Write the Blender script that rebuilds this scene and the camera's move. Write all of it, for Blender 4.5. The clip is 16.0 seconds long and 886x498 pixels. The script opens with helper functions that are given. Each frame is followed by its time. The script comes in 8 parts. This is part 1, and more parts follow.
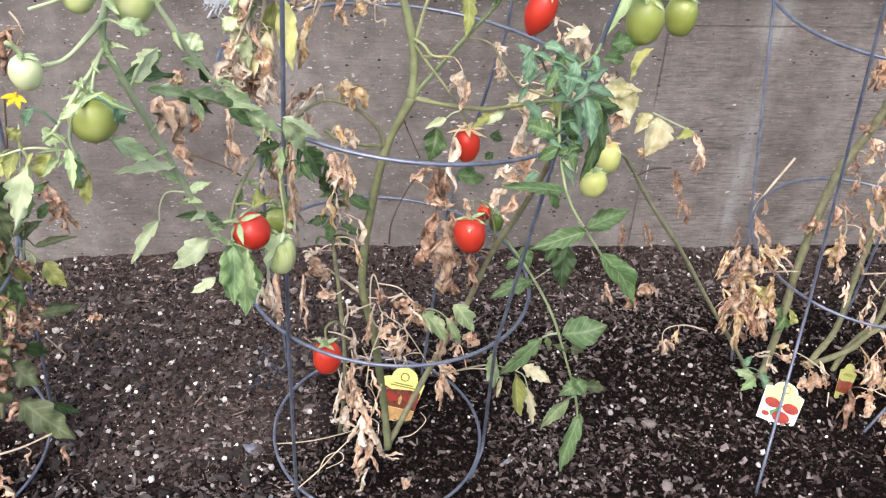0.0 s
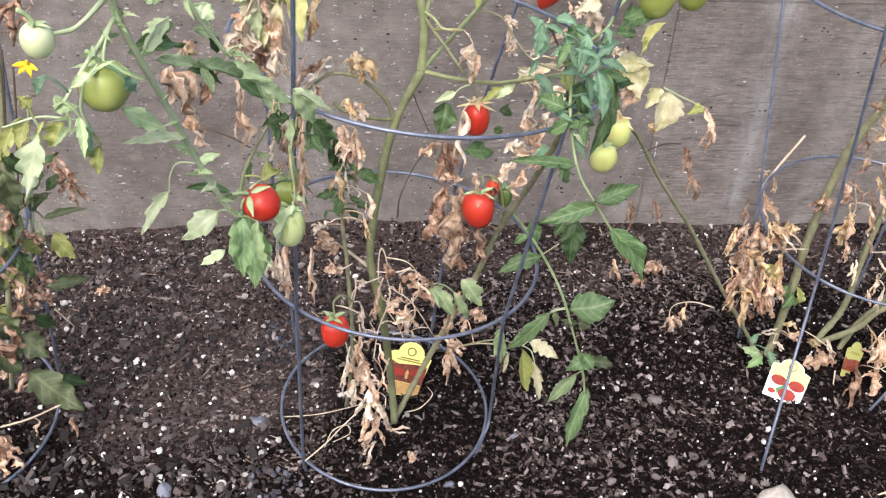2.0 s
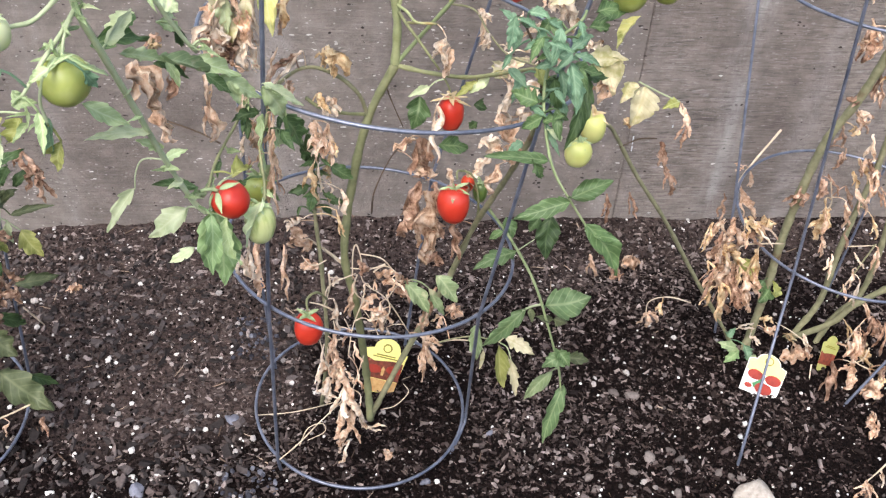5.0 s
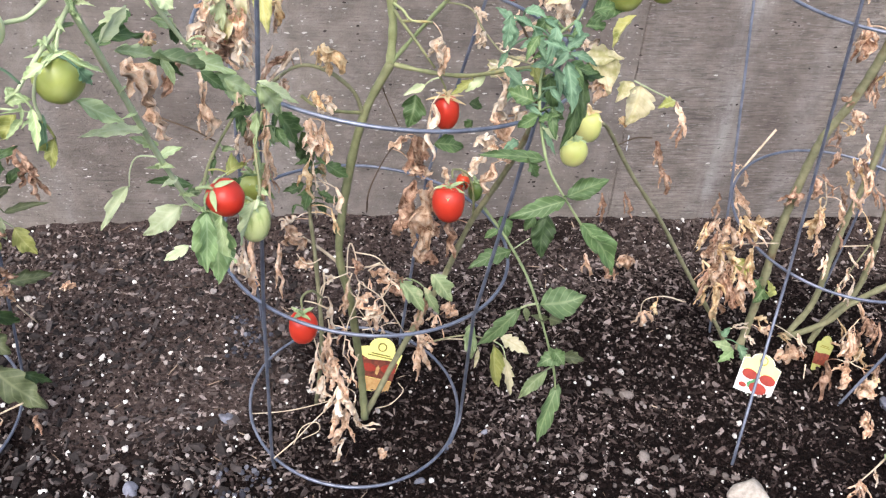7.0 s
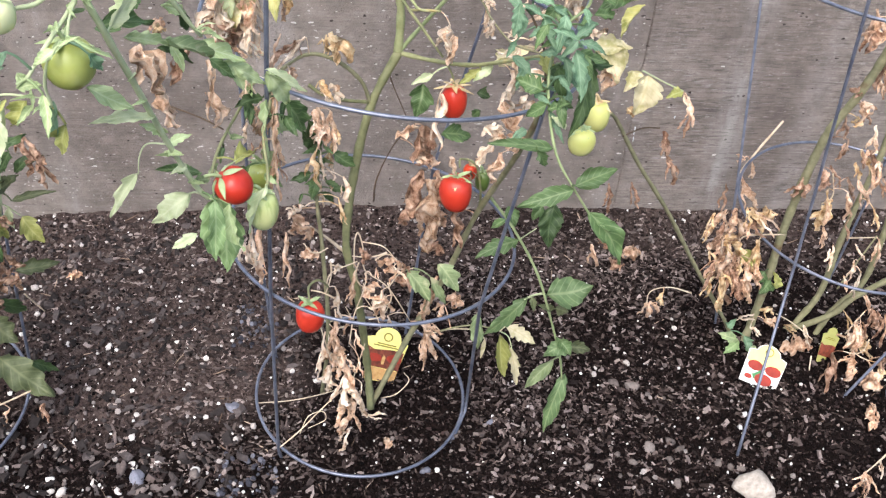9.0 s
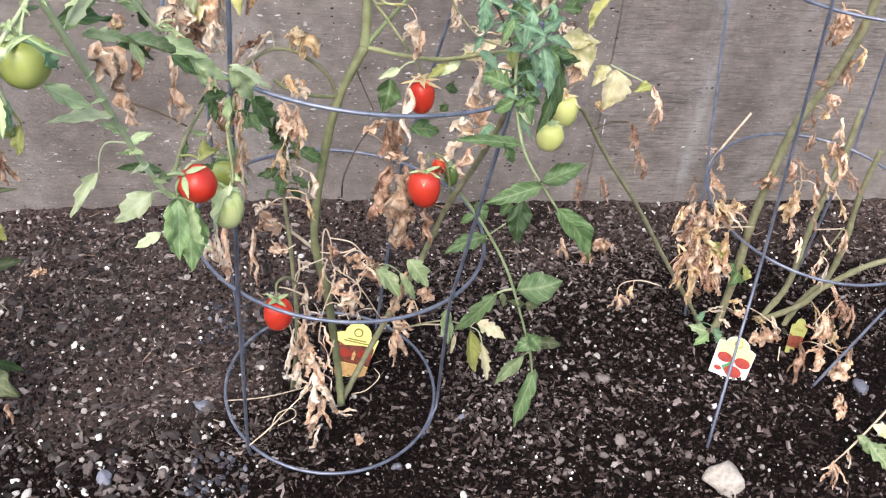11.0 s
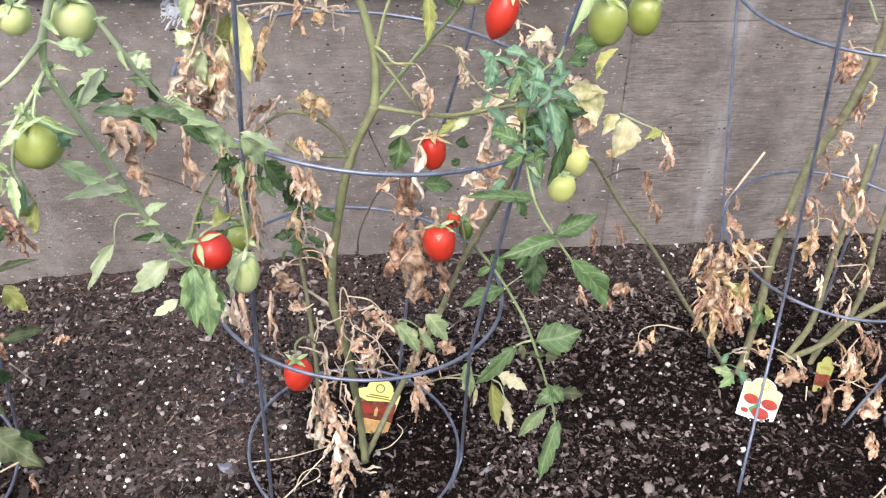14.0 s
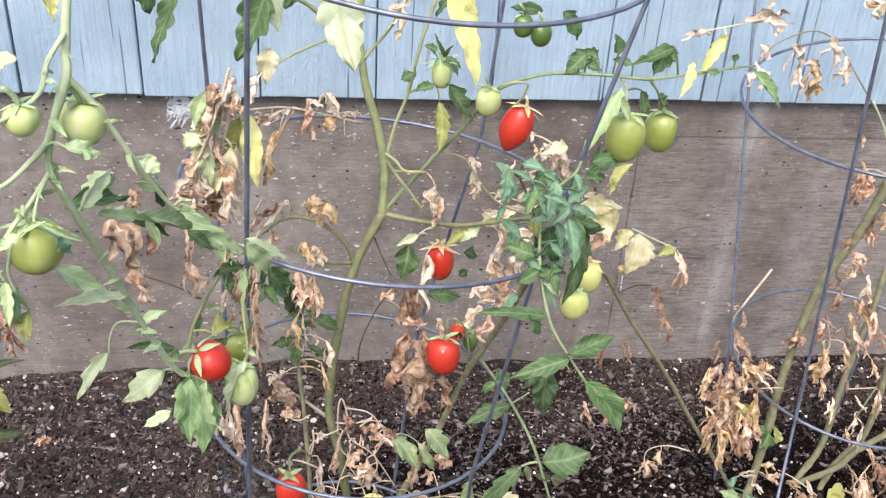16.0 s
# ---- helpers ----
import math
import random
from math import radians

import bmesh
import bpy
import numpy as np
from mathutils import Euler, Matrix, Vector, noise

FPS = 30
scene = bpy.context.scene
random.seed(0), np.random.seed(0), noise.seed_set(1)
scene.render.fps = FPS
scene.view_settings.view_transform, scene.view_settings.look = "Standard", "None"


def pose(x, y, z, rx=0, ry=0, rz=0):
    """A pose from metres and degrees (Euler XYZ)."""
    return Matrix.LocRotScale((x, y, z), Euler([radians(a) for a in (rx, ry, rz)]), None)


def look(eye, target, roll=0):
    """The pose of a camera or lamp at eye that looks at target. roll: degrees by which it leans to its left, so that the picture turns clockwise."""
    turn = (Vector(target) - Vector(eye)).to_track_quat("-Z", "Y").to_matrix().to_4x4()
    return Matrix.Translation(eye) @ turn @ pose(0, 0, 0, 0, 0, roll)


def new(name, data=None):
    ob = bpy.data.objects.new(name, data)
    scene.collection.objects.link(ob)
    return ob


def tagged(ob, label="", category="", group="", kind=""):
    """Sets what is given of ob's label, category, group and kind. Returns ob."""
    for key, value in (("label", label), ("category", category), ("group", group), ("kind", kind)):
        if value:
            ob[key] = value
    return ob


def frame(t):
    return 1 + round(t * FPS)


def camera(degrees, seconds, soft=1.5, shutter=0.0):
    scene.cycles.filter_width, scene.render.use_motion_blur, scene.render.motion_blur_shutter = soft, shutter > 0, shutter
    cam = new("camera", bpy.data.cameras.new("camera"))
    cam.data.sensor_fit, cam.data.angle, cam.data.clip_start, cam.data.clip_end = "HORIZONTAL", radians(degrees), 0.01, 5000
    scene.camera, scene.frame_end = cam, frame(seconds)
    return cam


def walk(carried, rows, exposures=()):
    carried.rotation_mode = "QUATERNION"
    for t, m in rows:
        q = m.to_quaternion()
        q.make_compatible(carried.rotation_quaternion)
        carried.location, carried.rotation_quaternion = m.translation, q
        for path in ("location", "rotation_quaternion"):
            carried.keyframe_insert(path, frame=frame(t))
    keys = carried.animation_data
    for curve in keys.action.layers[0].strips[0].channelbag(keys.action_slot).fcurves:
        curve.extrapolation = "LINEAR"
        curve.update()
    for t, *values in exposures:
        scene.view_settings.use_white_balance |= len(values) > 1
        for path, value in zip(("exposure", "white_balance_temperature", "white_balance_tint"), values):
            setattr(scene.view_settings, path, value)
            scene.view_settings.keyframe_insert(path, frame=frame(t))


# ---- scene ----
# ---- camera ----
cam = camera(48.93, 16.0, soft=1.3)
PATH = [
    (0, -0.0096, -1.1859, 1.3213, -5.281, 37.211, 2.804),
    (0.5, -0.0104, -1.1876, 1.3213, -4.894, 37.879, 2.619),
    (1, -0.0115, -1.1896, 1.3187, -5.008, 38.112, 2.752),
    (1.5, -0.0107, -1.1914, 1.3194, -4.921, 38.033, 2.787),
    (2, -0.0143, -1.1880, 1.3167, -4.987, 38.523, 3.042),
    (2.5, -0.0105, -1.1823, 1.3163, -5.316, 38.325, 2.937),
    (3, -0.0083, -1.1736, 1.3139, -5.843, 38.560, 3.225),
    (3.5, -0.0089, -1.1680, 1.3112, -6.012, 38.697, 3.400),
    (4, -0.0084, -1.1666, 1.3105, -6.113, 38.530, 3.639),
    (4.5, -0.0051, -1.1758, 1.3105, -6.369, 38.745, 3.648),
    (7, -0.0056, -1.1746, 1.3088, -6.902, 38.827, 4.173),
    (7.5, -0.0048, -1.1724, 1.3077, -6.908, 38.769, 4.107),
    (8, -0.0065, -1.1736, 1.3049, -6.792, 39.153, 4.118),
    (8.5, -0.0093, -1.1778, 1.3059, -6.819, 39.401, 4.315),
    (9, -0.0106, -1.1774, 1.3057, -6.682, 39.277, 4.233),
    (9.5, -0.0031, -1.1765, 1.3037, -7.324, 39.544, 3.830),
    (9.7, 0.0020, -1.1726, 1.3053, -7.622, 39.572, 3.969),
    (11.8, -0.0073, -1.1656, 1.3064, -9.001, 39.790, 5.360),
    (12, -0.0040, -1.1713, 1.3017, -8.502, 39.451, 4.949),
    (12.5, -0.0045, -1.1660, 1.3015, -8.219, 39.246, 4.623),
    (13, -0.0035, -1.1662, 1.2997, -8.317, 39.265, 4.422),
    (13.5, -0.0044, -1.1691, 1.3082, -7.751, 38.667, 3.994),
    (14, 0.0030, -1.1596, 1.3165, -6.992, 37.124, 1.728),
    (14.5, -0.0119, -1.1461, 1.3130, -6.345, 35.589, 2.862),
    (15, -0.0130, -1.1353, 1.3101, -6.660, 34.674, 3.420),
    (15.5, -0.0120, -1.1268, 1.3130, -6.836, 32.583, 3.683),
    (16, -0.0134, -1.1161, 1.3053, -7.328, 31.224, 3.691),
]


def eye_pose(x, y, z, yaw, down, roll):
    return pose(x, y, z, 0, 0, yaw) @ pose(0, 0, 0, 90 - down) @ pose(0, 0, 0, 0, 0, roll)


walk(cam, [(t, eye_pose(*p)) for t, *p in PATH], exposures=[(0.0, 1.1, 6350, 11), (4.5, 1.1, 6350, 11), (7.0, 1.18, 6350, 11), (13.0, 1.18, 6350, 11), (15.2, 1.23, 6350, 11), (16.0, 1.14, 6350, 11)])

# ---- world and sun ----
world = bpy.data.worlds.new("overcast_sky")
scene.world = world
world.use_nodes = True
wn = world.node_tree.nodes
sky = wn.new("ShaderNodeTexSky")
sky.sky_type, sky.sun_disc = "NISHITA", False
sky.sun_elevation, sky.sun_rotation = radians(55), radians(200)
sky.air_density, sky.dust_density, sky.ozone_density = 1.0, 4.0, 1.0
wn["Background"].inputs[1].default_value = 0.15
world.node_tree.links.new(sky.outputs[0], wn["Background"].inputs[0])
sun_data = bpy.data.lights.new("sun", "SUN")
sun_data.energy, sun_data.angle, sun_data.color = 1.3, radians(40), (1.0, 0.96, 0.9)
sun = new("sun", sun_data)
sun.matrix_world = look((-1.3, -3.6, 5.5), (0, 0, 0))

# ---- materials ----


def mat(name, rough=0.7, spec=0.3):
    m = bpy.data.materials.new(name)
    m.use_nodes = True
    b = m.node_tree.nodes["Principled BSDF"]
    b.inputs["Roughness"].default_value = rough
    b.inputs["Specular IOR Level"].default_value = spec
    return m, m.node_tree.nodes, m.node_tree.links, b


def srgb(r, g, b):
    f = lambda c: (c / 255 / 12.92) if c <= 10 else ((c / 255 + 0.055) / 1.055) ** 2.4
    return (f(r), f(g), f(b), 1)


def coords(n, l, scale=(1, 1, 1), kind="Object"):
    tc, mp = n.new("ShaderNodeTexCoord"), n.new("ShaderNodeMapping")
    mp.inputs["Scale"].default_value = scale
    l.new(tc.outputs[kind], mp.inputs[0])
    return mp.outputs[0]


def noise_tex(n, l, vec, scale, detail=4, rough=0.55):
    t = n.new("ShaderNodeTexNoise")
    t.inputs["Scale"].default_value, t.inputs["Detail"].default_value, t.inputs["Roughness"].default_value = scale, detail, rough
    l.new(vec, t.inputs["Vector"])
    return t.outputs[0]


def ramp(n, l, fac, *stops):
    r = n.new("ShaderNodeValToRGB")
    e = r.color_ramp.elements
    while len(e) < len(stops):
        e.new(0.5)
    for el, (p, c) in zip(e, stops):
        el.position, el.color = p, c
    l.new(fac, r.inputs[0])
    return r.outputs[0]


def mix(n, l, fac, a, b, blend="MIX"):
    m = n.new("ShaderNodeMix")
    m.data_type, m.blend_type = "RGBA", blend
    for sock, v in ((m.inputs[0], fac), (m.inputs[6], a), (m.inputs[7], b)):
        if isinstance(v, (int, float, tuple)):
            sock.default_value = v
        else:
            l.new(v, sock)
    return m.outputs[2]


def bump(n, l, b, height, strength=0.4, dist=0.002, under=None):
    k = n.new("ShaderNodeBump")
    k.inputs["Strength"].default_value, k.inputs["Distance"].default_value = strength, dist
    l.new(height, k.inputs["Height"])
    if under:
        l.new(under, k.inputs["Normal"])
    l.new(k.outputs[0], b.inputs["Normal"])
    return k.outputs[0]


def per_object(n):
    return n.new("ShaderNodeObjectInfo").outputs["Random"]


def grey(v):
    return (v, v, v, 1)


def concrete_material(name, pitted, lined):
    """Old cast concrete; pitted: how much grit and air holes show, lined: how strongly the form boards have marked it."""
    m, n, l, b = mat(name, 0.85, 0.2)
    v = coords(n, l)
    big = noise_tex(n, l, v, 3.2, 6, 0.6)
    fresh = 1.07 if lined > 1.5 else 1.045
    base = ramp(n, l, big, (0.32, srgb(112 * fresh, 104 * fresh, 99 * fresh)), (0.68, srgb(141 * fresh, 133 * fresh, 127 * fresh)))
    cloud = noise_tex(n, l, v, 22, 5, 0.65)
    base = mix(n, l, 1.0, base, ramp(n, l, cloud, (0.3, grey(0.72)), (0.7, grey(1.2))), "MULTIPLY")
    # short horizontal board grain, stronger in some stretches than in others
    grain = noise_tex(n, l, coords(n, l, (16, 16, 230)), 1.0, 4, 0.7)
    where = ramp(n, l, noise_tex(n, l, coords(n, l, (1.6, 1, 1.0)), 1.0, 2), (0.4, grey(0.25)), (0.6, grey(1)))
    lines = mix(n, l, where, grey(1.0), ramp(n, l, grain, (0.34, grey(1 - 0.2 * lined)), (0.5, grey(1.0)), (0.66, grey(1 + 0.12 * lined))))
    col = mix(n, l, 1.0, base, lines, "MULTIPLY")
    # pale lime runs down the face
    runs = noise_tex(n, l, coords(n, l, (5.5, 1, 0.35)), 1.0, 3)
    runs = ramp(n, l, runs, (0.55, grey(0)), (0.72, grey(0.6)))
    col = mix(n, l, mix(n, l, 1.0, runs, ramp(n, l, cloud, (0.3, grey(0.4)), (0.6, grey(1))), "MULTIPLY"), col, srgb(168, 163, 161))
    # narrow pale streaks where water has run over the sill
    sep = n.new("ShaderNodeSeparateXYZ")
    l.new(coords(n, l), sep.inputs[0])
    for x0, wide, much in ((0.784, 0.05, 0.95), (0.531, 0.035, 0.35), (-0.608, 0.03, 0.4)):
        off = n.new("ShaderNodeMath")
        off.operation = "SUBTRACT"
        l.new(sep.outputs[0], off.inputs[0])
        off.inputs[1].default_value = x0
        size = n.new("ShaderNodeMath")
        size.operation = "ABSOLUTE"
        l.new(off.outputs[0], size.inputs[0])
        band = ramp(n, l, size.outputs[0], (0.0, grey(much)), (wide, grey(0)))
        broken = ramp(n, l, noise_tex(n, l, coords(n, l, (30, 30, 7)), 1.0, 4, 0.65), (0.35, grey(0.1)), (0.65, grey(1)))
        col = mix(n, l, mix(n, l, 1.0, band, broken, "MULTIPLY"), col, srgb(176, 172, 170))
    # dark short strokes where the boards' grain has lifted
    strokes = noise_tex(n, l, coords(n, l, (34, 34, 330)), 1.0, 3, 0.6)
    strokes = ramp(n, l, strokes, (0.57, grey(0)), (0.66, grey(0.42 * lined)))
    col = mix(n, l, mix(n, l, 1.0, strokes, where, "MULTIPLY"), col, srgb(82, 76, 75))
    # bright glints along the board grain, painted as short pale strokes
    painted_glints = ramp(n, l, noise_tex(n, l, coords(n, l, (26, 26, 290)), 1.3, 3, 0.6), (0.59, grey(0)), (0.67, grey(0.36 * lined)))
    col = mix(n, l, mix(n, l, 1.0, painted_glints, where, "MULTIPLY"), col, srgb(172, 166, 165))
    # dark damp blotches
    damp = ramp(n, l, noise_tex(n, l, coords(n, l, (2, 2, 4)), 2.1, 7, 0.72), (0.5, grey(0)), (0.72, grey(0.5)))
    col = mix(n, l, damp, col, srgb(80, 72, 69))

    def flecks(scale, squash, share, size, seed):
        """Scattered spots: a share of the cells, each with its own size."""
        wob = n.new("ShaderNodeMix")
        wob.data_type = "VECTOR"
        wob.inputs[0].default_value = 0.012
        nz = n.new("ShaderNodeTexNoise")
        nz.inputs["Scale"].default_value = 60
        vec = coords(n, l, squash)
        l.new(vec, nz.inputs["Vector"])
        l.new(vec, wob.inputs[4])
        l.new(nz.outputs["Color"], wob.inputs[5])
        vo = n.new("ShaderNodeTexVoronoi")
        vo.inputs["Scale"].default_value = scale
        l.new(wob.outputs[1], vo.inputs["Vector"])
        pick = n.new("ShaderNodeSeparateColor")
        l.new(vo.outputs["Color"], pick.inputs[0])
        edge = n.new("ShaderNodeMath")
        edge.operation = "MULTIPLY"
        l.new(pick.outputs[(seed + 1) % 3], edge.inputs[0])
        edge.inputs[1].default_value = size
        less = n.new("ShaderNodeMath")
        less.operation = "LESS_THAN"
        l.new(vo.outputs["Distance"], less.inputs[0])
        l.new(edge.outputs[0], less.inputs[1])
        few = ramp(n, l, pick.outputs[seed], (1 - share, grey(0)), (1 - share + 0.01, grey(1)))
        return mix(n, l, 1.0, less.outputs[0], few, "MULTIPLY")

    zone = ramp(n, l, noise_tex(n, l, v, 4, 3), (0.4, grey(0.35 * pitted)), (0.58, grey(0.95 * pitted)))
    pale = flecks(210, (0.6, 1, 1.4), 0.18, 0.5, 0)
    col = mix(n, l, mix(n, l, 1.0, pale, zone, "MULTIPLY"), col, srgb(196, 190, 186))
    col = mix(n, l, flecks(85, (0.55, 1, 1.5), 0.004 + 0.068 * pitted, 0.34, 1), col, srgb(214, 210, 206))
    col = mix(n, l, flecks(140, (0.7, 1, 1.2), 0.005 + 0.07 * pitted, 0.42, 2), col, srgb(58, 51, 49))
    l.new(col, b.inputs["Base Color"])
    k = bump(n, l, b, mix(n, l, where, grey(0.5), grain), 0.9, 0.004)
    bump(n, l, b, noise_tex(n, l, v, 150, 5, 0.75), 1.0, 0.005, k)
    return m


def siding_material():
    m, n, l, b = mat("weathered_blue_paint", 0.6, 0.3)
    v = coords(n, l, kind="Object")
    off = n.new("ShaderNodeVectorMath")
    cmb = n.new("ShaderNodeCombineXYZ")
    l.new(per_object(n), cmb.inputs[0])
    l.new(v, off.inputs[0])
    l.new(cmb.outputs[0], off.inputs[1])
    sc = n.new("ShaderNodeMapping")
    sc.inputs["Scale"].default_value = (150, 60, 5)
    l.new(off.outputs[0], sc.inputs[0])
    grain = noise_tex(n, l, sc.outputs[0], 1.0, 5, 0.6)
    base = ramp(n, l, noise_tex(n, l, v, 7, 4), (0.3, srgb(143, 164, 181)), (0.7, srgb(163, 183, 198)))
    col = mix(n, l, 1.0, base, ramp(n, l, grain, (0.32, grey(0.88)), (0.62, grey(1.04))), "MULTIPLY")
    sc2 = n.new("ShaderNodeMapping")
    sc2.inputs["Scale"].default_value = (70, 30, 9)
    l.new(off.outputs[0], sc2.inputs[0])
    chips = ramp(n, l, noise_tex(n, l, sc2.outputs[0], 1.0, 6, 0.7), (0.63, grey(0)), (0.7, grey(0.9)))
    col = mix(n, l, chips, col, srgb(128, 136, 142))
    sc3 = n.new("ShaderNodeMapping")
    sc3.inputs["Scale"].default_value = (95, 20, 2.2)
    l.new(off.outputs[0], sc3.inputs[0])
    checks = ramp(n, l, noise_tex(n, l, sc3.outputs[0], 1.0, 2, 0.5), (0.69, grey(0)), (0.715, grey(0.85)))
    col = mix(n, l, checks, col, srgb(74, 84, 96))
    dirt = ramp(n, l, noise_tex(n, l, coords(n, l, (6, 6, 3)), 1.0, 6, 0.7), (0.5, grey(0)), (0.75, grey(0.35)))
    col = mix(n, l, dirt, col, srgb(130, 140, 148))
    l.new(col, b.inputs["Base Color"])
    k = bump(n, l, b, grain, 0.8, 0.003)
    bump(n, l, b, noise_tex(n, l, coords(n, l, (1, 1, 0.6)), 60, 6, 0.7), 0.9, 0.005, k)
    return m


def soil_material():
    m, n, l, b = mat("dark_potting_soil", 1.0, 0.05)
    v = coords(n, l)
    # the watered stretch round the plants is dark, the open stretch beside them dry
    far = n.new("ShaderNodeVectorMath")
    far.operation = "DISTANCE"
    l.new(v, far.inputs[0])
    far.inputs[1].default_value = (-0.40, 0.20, 0)
    near = n.new("ShaderNodeMapRange")
    near.inputs[1].default_value, near.inputs[2].default_value = 0.2, 0.5
    near.inputs[3].default_value, near.inputs[4].default_value = 0.26, -0.42
    l.new(far.outputs["Value"], near.inputs[0])
    sep = n.new("ShaderNodeSeparateXYZ")
    l.new(v, sep.inputs[0])
    back = n.new("ShaderNodeMapRange")
    back.inputs[1].default_value, back.inputs[2].default_value, back.inputs[3].default_value, back.inputs[4].default_value = 0.14, 0.42, 0.0, 0.5
    l.new(sep.outputs[1], back.inputs[0])
    patch = noise_tex(n, l, v, 2.6, 3)
    for more in (near.outputs[0], back.outputs[0]):
        add = n.new("ShaderNodeMath")
        l.new(patch, add.inputs[0])
        l.new(more, add.inputs[1])
        patch = add.outputs[0]
    dry = ramp(n, l, noise_tex(n, l, v, 120, 5, 0.7), (0.35, srgb(44, 36, 34)), (0.7, srgb(100, 87, 83)))
    wet = ramp(n, l, noise_tex(n, l, v, 140, 5, 0.7), (0.35, srgb(4, 3, 3)), (0.7, srgb(36, 28, 27)))
    l.new(mix(n, l, ramp(n, l, patch, (0.42, grey(0)), (0.6, grey(1))), wet, dry), b.inputs["Base Color"])
    k = bump(n, l, b, noise_tex(n, l, v, 90, 6, 0.7), 0.9, 0.008)
    bump(n, l, b, noise_tex(n, l, v, 420, 3, 0.7), 0.7, 0.003, k)
    return m


def island_material(name, stops, rough=0.9, island=True):
    m, n, l, b = mat(name, rough, 0.08)
    r = n.new("ShaderNodeNewGeometry").outputs["Random Per Island"] if island else per_object(n)
    c = ramp(n, l, r, *stops)
    g = noise_tex(n, l, coords(n, l), 260, 4, 0.65)
    l.new(mix(n, l, 1.0, c, ramp(n, l, g, (0.25, grey(0.65)), (0.75, grey(1.2))), "MULTIPLY"), b.inputs["Base Color"])
    bump(n, l, b, g, 0.5, 0.001)
    return m


def wire_material():
    m, n, l, b = mat("blue_grey_coated_wire", 0.36, 0.6)
    g = noise_tex(n, l, coords(n, l), 45, 4)
    l.new(ramp(n, l, g, (0.3, srgb(84, 90, 106)), (0.7, srgb(124, 130, 146))), b.inputs["Base Color"])
    b.inputs["Metallic"].default_value = 0.4
    bump(n, l, b, noise_tex(n, l, coords(n, l), 400, 2), 0.2, 0.0005)
    return m


def organic(name, a, c, scale=60, rough=0.6, vary=0.25, trans=0.0, blotch=None, spec=0.3):
    """Plant tissue: two tones at a fine and a coarse scale, a little different on each piece."""
    m, n, l, b = mat(name, rough, spec)
    v = coords(n, l)
    fine = noise_tex(n, l, v, scale, 5, 0.6)
    col = ramp(n, l, fine, (0.3, srgb(*a)), (0.7, srgb(*c)))
    if blotch:
        tone, amount = blotch
        col = mix(n, l, ramp(n, l, noise_tex(n, l, v, scale * 0.5, 4), (amount, grey(0)), (amount + 0.14, grey(1))), col, srgb(*tone))
    rnd = ramp(n, l, per_object(n), (0, grey(1 - vary)), (1, grey(1 + vary)))
    col = mix(n, l, 1.0, col, rnd, "MULTIPLY")
    l.new(col, b.inputs["Base Color"])
    bump(n, l, b, noise_tex(n, l, v, scale * 4, 3), 0.3, 0.0008)
    if trans:
        t = n.new("ShaderNodeBsdfTranslucent")
        l.new(col, t.inputs[0])
        ms = n.new("ShaderNodeMixShader")
        ms.inputs[0].default_value = trans
        l.new(b.outputs[0], ms.inputs[1])
        l.new(t.outputs[0], ms.inputs[2])
        l.new(ms.outputs[0], n["Material Output"].inputs[0])
    return m


def plain(name, rgb, rough=0.5, spec=0.3):
    m, n, l, b = mat(name, rough, spec)
    g = noise_tex(n, l, coords(n, l), 80, 3)
    l.new(mix(n, l, 1.0, srgb(*rgb), ramp(n, l, g, (0.3, grey(0.92)), (0.7, grey(1.05))), "MULTIPLY"), b.inputs["Base Color"])
    return m


CONCRETE, CONCRETE_LINED = concrete_material("pitted_concrete", 1.0, 0.6), concrete_material("board_marked_concrete", 0.3, 2.0)
SIDING, SOIL, WIRE = siding_material(), soil_material(), wire_material()
DARK_GAP = plain("dark_wood_backing", (38, 36, 38), 0.9)

# ---- building helpers ----


def part(name, bm, material, parent, label="", smooth=True):
    """One bmesh as one mesh object under a thing or a part; coordinates are the world's."""
    me = bpy.data.meshes.new(name)
    bm.to_mesh(me)
    bm.free()
    for f in me.polygons:
        f.use_smooth = smooth
    for m in material if isinstance(material, (list, tuple)) else [material]:
        me.materials.append(m)
    ob = new(name, me)
    if parent:
        ob.parent = parent
        ob.matrix_parent_inverse = anchor(parent).inverted()
    if label:
        tagged(ob, label)
    return ob


def anchor(ob):
    """The world pose of an object that the dependency graph has not yet seen."""
    m = ob.matrix_basis.copy()
    if ob.parent:
        return anchor(ob.parent) @ ob.matrix_parent_inverse @ m
    return m


def thing(name, at, label, category, group="", kind=""):
    ob = new(name)
    ob.empty_display_size = 0.05
    ob.matrix_basis = Matrix.Translation(at)
    return tagged(ob, label, category, group, kind)


def box(bm, lo, hi):
    r = bmesh.ops.create_cube(bm, size=1)
    lo, hi = Vector(lo), Vector(hi)
    for v in r["verts"]:
        v.co = Vector(((lo[i] + hi[i]) / 2 + v.co[i] * (hi[i] - lo[i]) for i in range(3)))
    return r["verts"]


def spline(pts, per=5):
    """A smooth line through a few points."""
    p = [Vector(q) for q in pts]
    if len(p) < 3:
        return [p[0].lerp(p[-1], i / per) for i in range(per + 1)]
    p = [p[0] * 2 - p[1]] + p + [p[-1] * 2 - p[-2]]
    out = []
    for i in range(1, len(p) - 2):
        a, b, c, d = p[i - 1:i + 3]
        for k in range(per):
            t = k / per
            out.append(0.5 * (2 * b + (c - a) * t + (2 * a - 5 * b + 4 * c - d) * t * t + (3 * b - a - 3 * c + d) * t ** 3))
    return out + [p[-2]]


